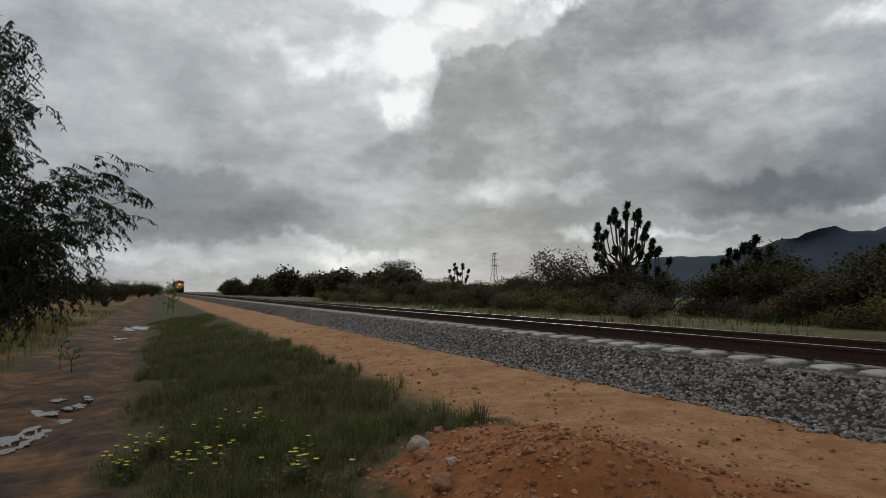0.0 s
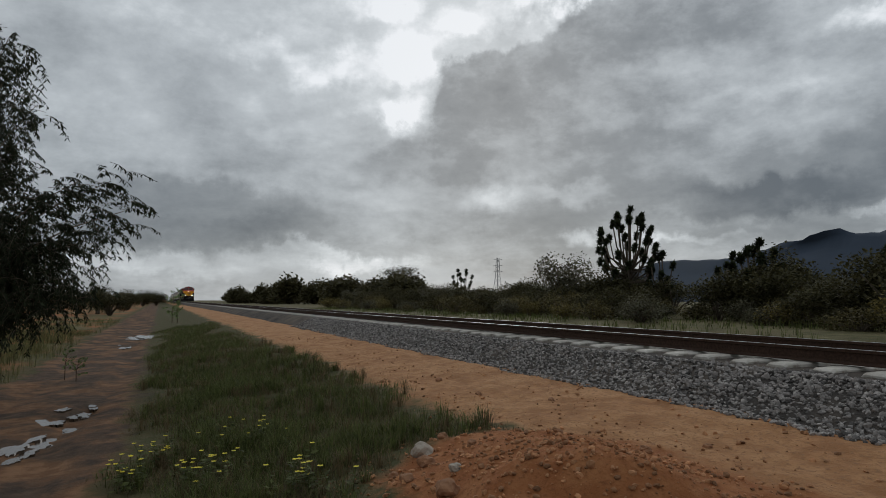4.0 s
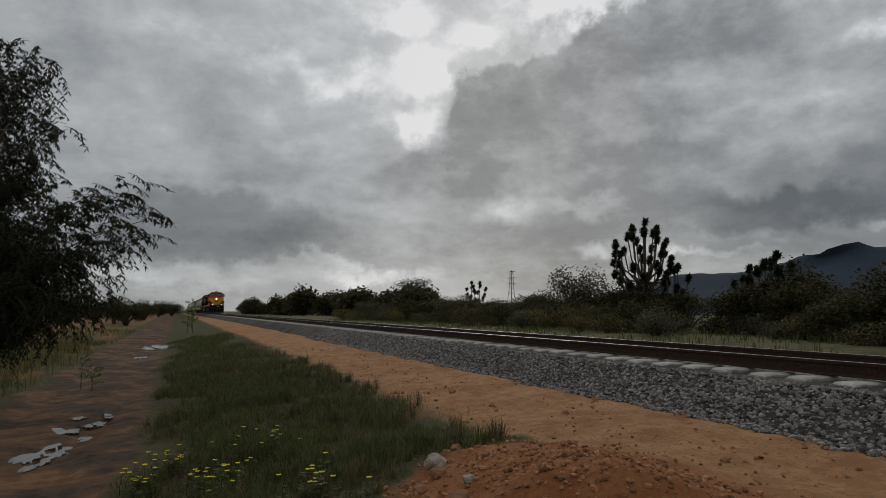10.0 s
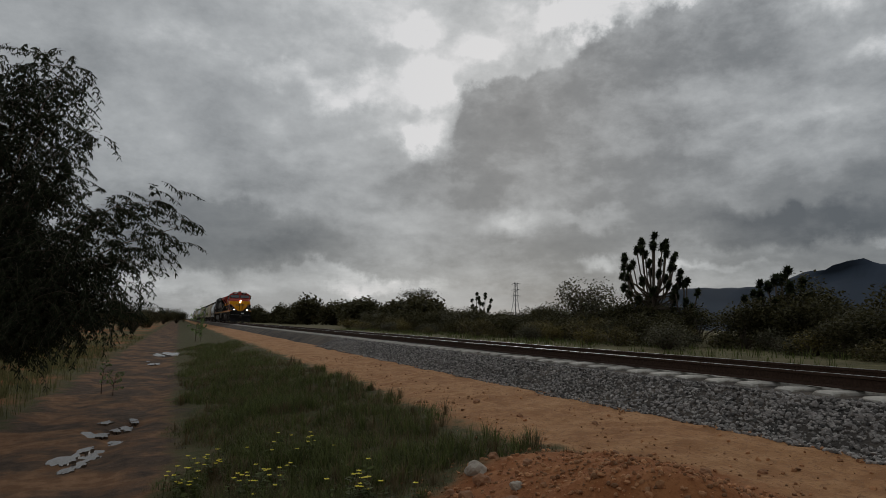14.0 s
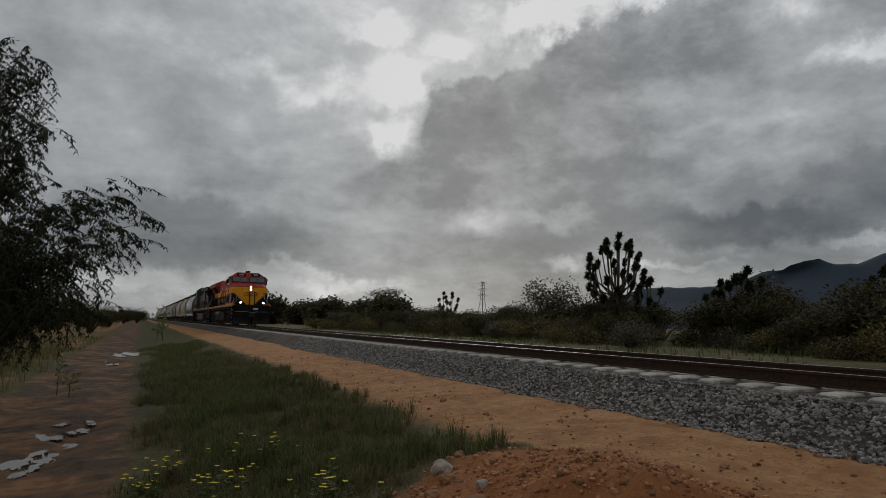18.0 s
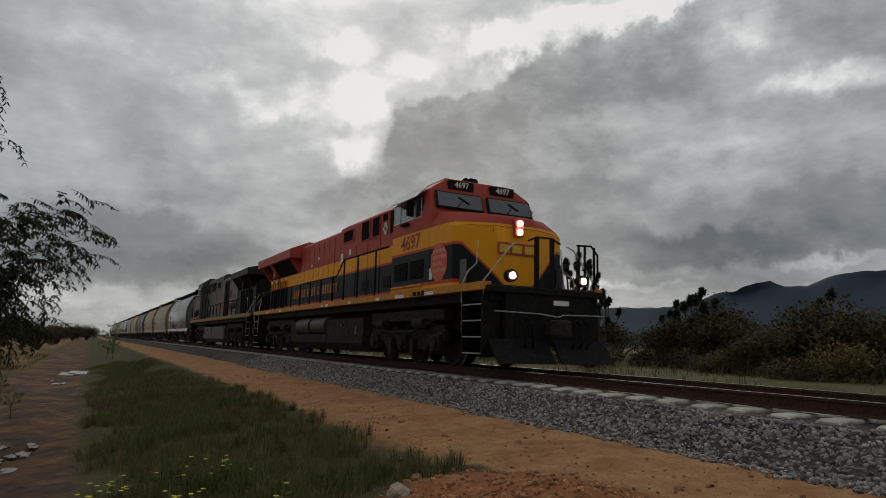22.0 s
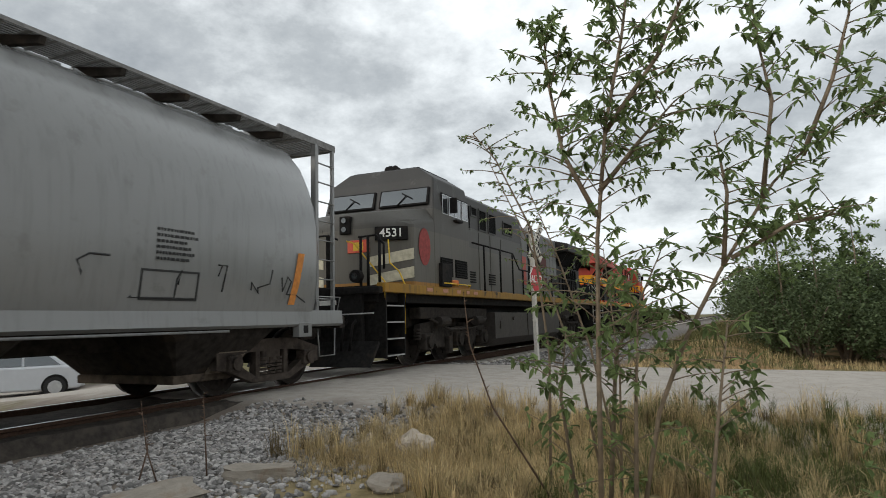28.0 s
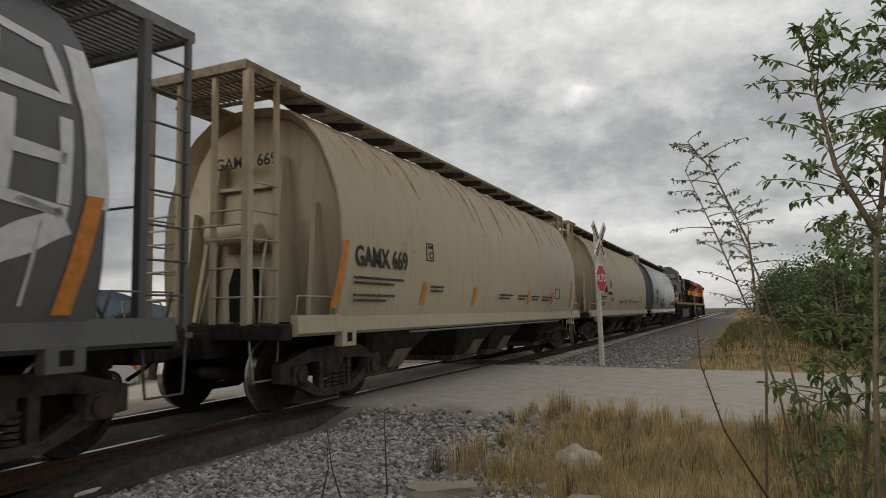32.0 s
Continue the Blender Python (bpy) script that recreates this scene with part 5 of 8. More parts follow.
M_RUST = mat("rust_streak", (0.36, 0.195, 0.080), 0.9, spec=0.15, grain=12, vary=0.3)


def thin_out(ma, lo, hi, most):
    """Lets a stain break up into the paint beneath it."""
    nt = ma.node_tree
    tc, tx, rg = nt.nodes.new("ShaderNodeTexCoord"), nt.nodes.new("ShaderNodeTexNoise"), nt.nodes.new("ShaderNodeMapRange")
    tx.inputs["Scale"].default_value, tx.inputs["Detail"].default_value = 7.0, 8.0
    nt.links.new(tc.outputs["Object"], tx.inputs["Vector"])
    nt.links.new(tx.outputs["Fac"], rg.inputs[0])
    rg.inputs[1].default_value, rg.inputs[2].default_value, rg.inputs[4].default_value = lo, hi, most
    clear, mx = nt.nodes.new("ShaderNodeBsdfTransparent"), nt.nodes.new("ShaderNodeMixShader")
    nt.links.new(rg.outputs[0], mx.inputs[0])
    nt.links.new(clear.outputs[0], mx.inputs[1])
    nt.links.new(nt.nodes["Principled BSDF"].outputs[0], mx.inputs[2])
    nt.links.new(mx.outputs[0], nt.nodes["Material Output"].inputs[0])


thin_out(M_RUST, 0.28, 0.66, 0.62)
M_GRATE_B = mat("rusty_beige_grating", (0.23, 0.18, 0.12), 0.8, grain=10, vary=0.35, spot=(0.14, 0.08, 0.05), spot_scale=4)
M_GRATE_G = mat("grey_steel_grating", (0.20, 0.20, 0.195), 0.75, grain=10, vary=0.3)
M_BLACKMARK = mat("black_stencil_paint", (0.02, 0.02, 0.02), 0.7, vary=0.1)
SHELL = [(1.44, 1.02), (1.52, 1.25), (1.58, 1.65), (1.60, 2.15), (1.585, 2.55), (1.52, 2.92), (1.40, 3.26), (1.24, 3.60), (1.01, 3.88), (0.72, 4.08), (0.38, 4.18), (0.0, 4.21)]


def shell_y(z):
    for (y0, z0), (y1, z1) in zip(SHELL, SHELL[1:]):
        if z <= z1:
            return y0 + (y1 - y0) * (z - z0) / (z1 - z0)
    return 0.0


GRATE_BAR = {m_.name + nm: mesh_of(bx(-w, w, -0.024, 0.024, -0.018, 0.018), "grating_bar", m_) for m_ in (M_GRATE_B, M_GRATE_G) for nm, w in (("long", 0.83), ("short", 0.53))}


def hopper(name, label, paint, grate):
    """A round-sided covered hopper on two trucks; its middle stands at x = 0."""
    H = thing(name, label, "hopper wagon", group="hopper wagons of the train")
    ring = [(-y, z) for y, z in SHELL] + [(y, z) for y, z in SHELL[::-1][1:]]
    bm = bmesh.new()
    # body shell with a rolled edge and dished ends
    secs = [(-6.62, 0.985), (-6.55, 1.0), (6.55, 1.0), (6.62, 0.985)]
    rows = [[bm.verts.new((x, y * k, 2.5 + (z - 2.5) * k)) for y, z in ring] for x, k in secs]
    for a, b in zip(rows, rows[1:]):
        for k in range(len(ring) - 1):
            f = bm.faces.new((a[k], b[k], b[k + 1], a[k + 1]))
            f.smooth = True
    for d, row in ((-1, rows[0]), (1, rows[-1])):
        inner = [bm.verts.new((v.co.x - d * 0.10, v.co.y * 0.95, 2.5 + (v.co.z - 2.5) * 0.95)) for v in row]
        low = [bm.verts.new((v.co.x - d * (0.10 + 0.22 * max(0.0, (2.6 - v.co.z) / 1.6)), v.co.y * 0.93, v.co.z)) for v in inner]
        for k in range(len(row) - 1):
            bm.faces.new((row[k], row[k + 1], inner[k + 1], inner[k]) if d < 0 else (row[k], inner[k], inner[k + 1], row[k + 1]))
            bm.faces.new((inner[k], inner[k + 1], low[k + 1], low[k]))
        n = len(low)
        for k in range(n // 2):
            q = [low[k], low[k + 1], low[n - 2 - k], low[n - 1 - k]]
            if len(set(q)) == 4:
                bm.faces.new(q)
            elif len(set(q)) == 3:
                bm.faces.new((low[k], low[k + 1], low[n - 1 - k]))
    bmesh.ops.recalc_face_normals(bm, faces=bm.faces)
    part("body", bm, paint, H)
    for s in (-1, 1):
        sl = bmesh.new()
        prism(sl, [(s * 1.40, 1.22), (s * 1.50, 1.22), (s * 1.52, 1.0), (s * 1.46, 0.96), (s * 1.40, 0.96)], "x", -7.45, 7.45)
        part("side_sill", sl, paint, H)
        part("sill_rail", tube(bmesh.new(), [(-4.6, s * 1.53, 0.93), (4.6, s * 1.53, 0.93)], 0.018), M_GRATE_G, H)
        for x in (-6.35, 6.35):
            jp = bmesh.new()
            box(jp, x - 0.17, x + 0.17, s * 1.40, s * 1.53, 0.80, 1.03, 0.01)
            jb = part("jack_pad", jp, paint, H)
            # uncut pad: the hole's shade is a black plate on its face
            part("pad_hole", bx(x - 0.06, x + 0.06, s * 1.525, s * 1.534, 0.86, 0.98), M_BLACK, jb)
        # roof walk with its brackets
        rw = bmesh.new()
        for k in range(10):
            y = s * (0.465 + 0.056 * k)
            box(rw, -7.0, 7.0, y - 0.014, y + 0.014, 4.24, 4.262)
        for x in np.arange(-6.9, 6.95, 0.30):
            box(rw, x - 0.02, x + 0.02, s * 0.44, s * 1.0, 4.225, 4.24)
        box(rw, -7.0, 7.0, s * 0.99, s * 1.005, 4.222, 4.270)
        walkb = part("roof_walk", rw, grate, H)
        for x in np.arange(-6.3, 6.4, 1.05):
            br = prism(bmesh.new(), [(s * 1.0, 4.222), (s * 0.50, 4.222), (s * 0.66, 4.10), (s * 0.98, 4.13)], "x", x - 0.04, x + 0.04)
            for v in br.verts:
                v.co.x += 0.55 * (abs(v.co.y) - 0.75)
            part("walk_bracket", br, M_UNDER, walkb)
    # loading hatches along the middle
    bm = bmesh.new()
    box(bm, -6.2, 6.2, -0.30, 0.30, 4.14, 4.24, 0.02)
    tr = part("hatch_coaming", bm, paint, H)
    for k in range(8):
        part("hatch_cover", bx(-6.1 + 1.53 * k, -4.72 + 1.53 * k, -0.34, 0.34, 4.245, 4.29, 0.015), paint, tr)
    # discharge bays
    for cx in (-4.40, -0.95, 0.95, 4.80):
        pts = [(cx + dx, y, z) for dx, z in ((-1.15, 1.02), (1.15, 1.02), (-0.90, 0.86), (0.90, 0.86)) for y in (-1.30, 1.30)] + [(cx + dx, y, 0.34) for dx in (-0.48, 0.48) for y in (-0.90, 0.90)]
        bay = part("discharge_bay", hull(pts), M_UNDER, H, "dust-stained discharge bay")
        part("outlet_gate", soften(bx(cx - 0.55, cx + 0.55, -0.92, 0.92, 0.24, 0.36), 0.02), M_DUSTY, bay)
        for y_ in (-1, 1):
            plate = hull([(cx + dx, y_ * y, z) for dx, y, z in ((0.12, 1.30, 0.98), (0.80, 1.30, 0.98), (0.02, 0.98, 0.34), (0.52, 0.98, 0.34), (0.12, 1.24, 0.98), (0.80, 1.24, 0.98), (0.02, 0.90, 0.34), (0.52, 0.90, 0.34))])
            part("bay_plate", plate, M_DUSTLIGHT, bay, "pale dust-coated slope plate")
        part("gate_wheel", cyl(bmesh.new(), (cx + 0.1, -0.88, 0.34), "y", 0.09, 0.03, 10), M_BLACK, bay)
    part("centre_sill", soften(bx(-7.75, 7.75, -0.33, 0.33, 0.70, 1.02), 0.02), M_UNDER, H)
    # ends
    for d in (-1, 1):
        e = 7.55 * d
        part("end_deck", bx(min(6.2 * d, e), max(6.2 * d, e), -1.38, 1.38, 1.02, 1.10), M_UNDER, H)
        part("end_sill", soften(bx(e - 0.08, e + 0.08, -1.45, 1.45, 0.92, 1.12), 0.02), M_UNDER, H)
        # stiffeners of the end wall: two long ones that frame the slope sheet, two short ones outside
        for y, zt, top, foot in ((-0.56, 3.45, 0.05, 0.40), (0.56, 3.45, 0.05, 0.40), (-1.08, 2.75, 0.03, 0.20), (1.08, 2.75, 0.03, 0.20)):
            rb = bmesh.new()
            prism(rb, [(6.45 * d, zt), ((6.52 + top) * d, zt), ((6.52 + foot) * d, 1.15), (6.2 * d, 1.10)], "y", y - 0.035, y + 0.035)
            for v in rb.verts:
                v.co.y += (0.10 if y > 0 else -0.10) * (3.45 - v.co.z) / 2.3 * (1 if abs(y) < 1 else 0.4)
            part("end_rib", rb, paint, H)
        part("end_band", bx(min(6.46 * d, 6.60 * d), max(6.46 * d, 6.60 * d), -0.60, 0.60, 3.02, 3.07), paint, H)
        rc = bmesh.new()
        prism(rc, [(6.40 * d, 3.0), (6.50 * d, 3.0), (6.62 * d, 1.12), (6.3 * d, 1.12)], "y", -0.52, 0.52)
        part("slope_sheet", rc, paint, H, "stained sheet between the end stiffeners")
        # arched opening: a solid black block stands for the shade inside it
        oh = bmesh.new()
        prism(oh, [(-0.24, 1.14), (0.24, 1.14), (0.26, 1.65), (0.18, 1.88), (0.0, 1.95), (-0.18, 1.88), (-0.26, 1.65)], "x", 6.58 * d, 6.68 * d)
        part("end_opening", oh, M_BLACK, H)
        if d < 0:
            part("reservoir", soften(cyl(bmesh.new(), (6.86 * d, 0, 2.34), "y", 0.15, 0.44, 16), 0.05), paint, H)
            for y in (-0.25, 0.25):
                part("reservoir_pipe", tube(bmesh.new(), [(6.88 * d, y, 2.25), (6.95 * d, y * 1.5, 1.7), (7.0 * d, y * 1.9, 1.12)], 0.022), paint, H)
        # grating platform on posts; it reaches further out at the brake end
        far = 8.22 if d > 0 else 7.62
        plat = part("end_platform", bx(min(d * far, d * (far + 0.04)), max(d * far, d * (far + 0.04)), -0.86, 0.86, 4.30, 4.42), grate, H, "steel grating platform")
        for x in (6.55, 6.95, 7.3, far - 0.04):
            part("cross_bar", bx(d * x - 0.02, d * x + 0.02, -0.82, 0.82, 4.31, 4.36), grate, plat)
        for s in (-1, 1):
            part("edge_bar", bx(min(6.53 * d, far * d), max(6.53 * d, far * d), s * 0.82, s * 0.86, 4.30, 4.42), grate, plat)
        for k in range(17):
            y = -0.80 + 0.10 * k
            o = new("grating_bar", GRATE_BAR[grate.name + ("long" if d > 0 else "short")])
            o.parent = plat
            o.matrix_basis = Matrix.Translation((d * (6.55 + far) / 2, y, 4.385))
        corner = 7.60 if d > 0 else 7.58
        side = 8.18 if d > 0 else 7.03
        for s in (-1, 1):
            part("end_post", bx(d * corner - 0.05, d * corner + 0.05, s * 0.84 - 0.055, s * 0.84 + 0.055, 1.10, 4.31, 0.01), paint, H)
            part("end_post", bx(d * side - 0.03, d * side + 0.03, s * 0.84 - 0.03, s * 0.84 + 0.03, 0.98, 4.31), paint, H)
            if d < 0:
                part("end_post", bx(d * 7.58 - 0.03, d * 7.58 + 0.03, s * 0.30 - 0.03, s * 0.30 + 0.03, 1.10, 4.31), paint, H)
            for k in range(8 if d > 0 else 5):
                z = 1.45 + 0.36 * k
                part("rung", tube(bmesh.new(), [(d * corner, s * 0.87, z), (d * side, s * 0.87, z)], 0.014), paint, H)
                if k < 4 and d < 0:
                    part("rung", tube(bmesh.new(), [(d * 7.62, s * 0.84, z), (d * 7.62, s * 0.30, z)], 0.014), paint, H)
            # stirrup step under the ladder, and a grab iron
            a, b = min(corner, side), max(corner, side)
            part("stirrup", tube(bmesh.new(), [(d * a, s * 0.88, 1.0), (d * (a + 0.05), s * 0.90, 0.42), (d * (b - 0.05), s * 0.90, 0.42), (d * b, s * 0.88, 1.0)], 0.016), paint, H)
            part("grab_iron", tube(bmesh.new(), [(d * 7.40, s * 1.43, 1.18), (d * 7.42, s * 1.48, 1.45), (d * 6.75, s * 1.5, 1.45), (d * 6.7, s * 1.45, 1.2)], 0.014), paint, H)
        if d > 0:
            sd = part("brake_step", bx(8.02, 8.30, 0.30, 0.98, 4.50, 4.53), M_GRATE_G, H, "small raised brake step")
            for y_ in (0.36, 0.92):
                part("bracket", tube(bmesh.new(), [(8.06, y_, 4.40), (8.28, y_, 4.50)], 0.018), M_GRATE_G, sd)
            part("brake_deck", bx(7.5, 8.24, -0.92, 0.92, 1.00, 1.06), paint, H)
        part("end_brace", tube(bmesh.new(), [(d * 6.72, -0.44, 2.30), (d * 7.05, -0.62, 1.75), (d * 7.30, -0.80, 1.12)], 0.02), paint, H)
        part("rust_patch", bx(min(6.60 * d, 6.66 * d), max(6.60 * d, 6.66 * d), -0.40, 0.42, 2.10, 2.28), M_RUST, H)
        part("hand_rail", tube(bmesh.new(), [(d * 7.61, -0.84, 2.35), (d * 7.61, 0.84, 2.35)], 0.014), paint, H)
        cp = bmesh.new()
        box(cp, min(7.6 * d, 8.3 * d), max(7.6 * d, 8.3 * d), -0.12, 0.12, 0.74, 0.98, 0.02)
        box(cp, min(8.1 * d, 8.38 * d), max(8.1 * d, 8.38 * d), -0.2, 0.2, 0.70, 1.02, 0.04)
        part("coupler", cp, M_UNDER, H)
        part("brake_hose", tube(bmesh.new(), [(7.7 * d, 0.4, 0.8), (7.95 * d, 0.42, 0.6), (8.3 * d, 0.3, 0.5)], 0.025), M_BLACK, H)
        if d > 0:
            bw = bmesh.new()
            n = 16
            for k in range(n):
                a, b = 2 * math.pi * k / n, 2 * math.pi * (k + 1) / n
                tube(bw, [(7.98, 0.55 + 0.27 * math.cos(a), 1.95 + 0.27 * math.sin(a)), (7.98, 0.55 + 0.27 * math.cos(b), 1.95 + 0.27 * math.sin(b))], 0.016, 4)
            for k in range(5):
                a = 2 * math.pi * k / 5
                tube(bw, [(7.98, 0.55, 1.95), (7.98, 0.55 + 0.27 * math.cos(a), 1.95 + 0.27 * math.sin(a))], 0.012, 4)
            part("brake_wheel", bw, M_BLACK, H)
            part("brake_gear", bx(7.62, 7.95, 0.42, 0.68, 1.75, 2.15, 0.03), M_UNDER, H)
            part("brake_cylinder", cyl(bmesh.new(), (7.1, 0.5, 1.35), "x", 0.16, 0.35, 14), M_UNDER, H)
    # trucks
    for cx in (-6.05, 6.05):
        bm = bmesh.new()
        for s in (-1, 1):
            y0, y1 = s * 0.98, s * 1.12
            for m_ in (-1, 1):
                prism(bm, [(cx + m_ * 1.22, 0.62), (cx + m_ * 1.22, 0.50), (cx + m_ * 0.62, 0.60), (cx, 0.62), (cx, 0.80), (cx + m_ * 0.60, 0.78)], "y", y0, y1)
                prism(bm, [(cx + m_ * 1.22, 0.56), (cx + m_ * 1.22, 0.38), (cx + m_ * 1.02, 0.36), (cx + m_ * 0.42, 0.14), (cx, 0.14), (cx, 0.24), (cx + m_ * 0.40, 0.24), (cx + m_ * 0.90, 0.50)], "y", y0 + s * 0.003, y1 - s * 0.003)
                box(bm, cx + m_ * 0.34 - 0.05, cx + m_ * 0.34 + 0.05, y0 + s * 0.006, y1 - s * 0.006, 0.20, 0.66, 0.01)
            for ax in (-0.89, 0.89):
                box(bm, cx + ax - 0.14, cx + ax + 0.14, s * 1.0, s * 1.18, 0.34, 0.58, 0.02)
                cyl(bm, (cx + ax, s * 1.19, 0.46), "y", 0.10, 0.03, 10)
            for ax in (-0.18, 0.0, 0.18):
                for j in range(5):
                    cyl(bm, (cx + ax, s * 1.06, 0.27 + 0.055 * j), "z", 0.075, 0.018, 8)
        box(bm, cx - 0.22, cx + 0.22, -1.1, 1.1, 0.42, 0.68, 0.03)
        tk = part("truck", bm, M_TRUCK, H, "rusty two-axle truck")
        for ax in (-0.89, 0.89):
            add_wheel(tk, cx + ax, 0.46, WHEEL_WAGON)
    return H


def shell_mark(x0, x1, z0, z1, d=0.012):
    """A patch that follows the wagon's round side, on the near side."""
    bm = bmesh.new()
    n = max(1, int((z1 - z0) / 0.12) + 1)
    zs = [z0 + (z1 - z0) * k / n for k in range(n + 1)]
    rows = [[bm.verts.new((x, -(shell_y(z) + off), z)) for z in zs] for x in (x0, x1) for off in (d, 0.0)]
    a, a2, b, b2 = rows
    for k in range(n):
        bm.faces.new((a[k], b[k], b[k + 1], a[k + 1]))
    for p, q in ((a, a2), (b, b2)):
        for k in range(n):
            bm.faces.new((p[k], p[k + 1], q[k + 1], q[k]))
    bm.faces.new((a[0], a2[0], b2[0], b[0]))
    bm.faces.new((a[-1], b[-1], b2[-1], a2[-1]))
    bmesh.ops.recalc_face_normals(bm, faces=bm.faces)
    return bm


def lean_at(x, z, off=0.02):
    """A frame lying on the near side of the shell at a height."""
    dy = (shell_y(z + 0.1) - shell_y(z - 0.1)) / 0.2
    return Matrix.Translation((x, -(shell_y(z) + off), z)) @ Matrix.Rotation(math.atan(-dy), 4, "X") @ pose(0, 0, 0, 90, 0, 0)


def stripes(H, rng, at, paint=None):
    for x, z0, z1 in at:
        bm = bmesh.new()
        n = 8
        front = []
        for k in range(n + 1):
            z = z0 + (z1 - z0) * k / n
            xx = x + 0.42 * (z1 - z) ** 1.0 * -0.55
            front.append((xx, z))
        vs = [[bm.verts.new((xx + w, -(shell_y(z) + 0.012), z)) for w in (0.0, 0.16)] for xx, z in front]
        for p, q in zip(vs, vs[1:]):
            bm.faces.new((p[0], p[1], q[1], q[0]))
        part("reflective_stripe", bm, paint or M_ORANGE, H)


def rust_runs(H, rng, count):
    """Rust that has run down from the roof seam in bowed streaks."""
    for k in range(count):
        x = -6.0 + 12.0 * (k + rng.uniform(0.2, 0.8)) / count
        bm = bmesh.new()
        z1, z0, w = 3.95, rng.uniform(2.7, 3.55), rng.uniform(0.06, 0.19)
        prev = None
        for j in range(9):
            z = z1 + (z0 - z1) * j / 8
            ww = w * (0.35 + 0.65 * math.sin(math.pi * min(1.0, (j + 1.5) / 9.5)))
            cur = [bm.verts.new((x + 0.16 * (j / 8) ** 1.5 + e * ww, -(shell_y(z) + 0.008), z)) for e in (-0.5, 0.5)]
            if prev:
                bm.faces.new((prev[0], prev[1], cur[1], cur[0]))
            prev = cur
        part("rust_run", bm, M_RUST, H)


def scrawl(H, rng, x0, x1, z0, z1, count, material, r=0.018):
    """Sprayed tangles of line, not letters."""
    for k in range(count):
        x, z = x0 + (x1 - x0) * (k + 0.5) / count, rng.uniform(z0, z1)
        pts = []
        for j in range(7):
            pts.append((x, -(shell_y(min(z1, max(z0, z))) + 0.004), min(z1, max(z0, z))))
            x += rng.uniform(-0.12, 0.28)
            z += rng.uniform(-0.5, 0.5) * (z1 - z0)
        part("graffiti", tube(bmesh.new(), pts, r, 4), material, H, "sprayed graffiti line")


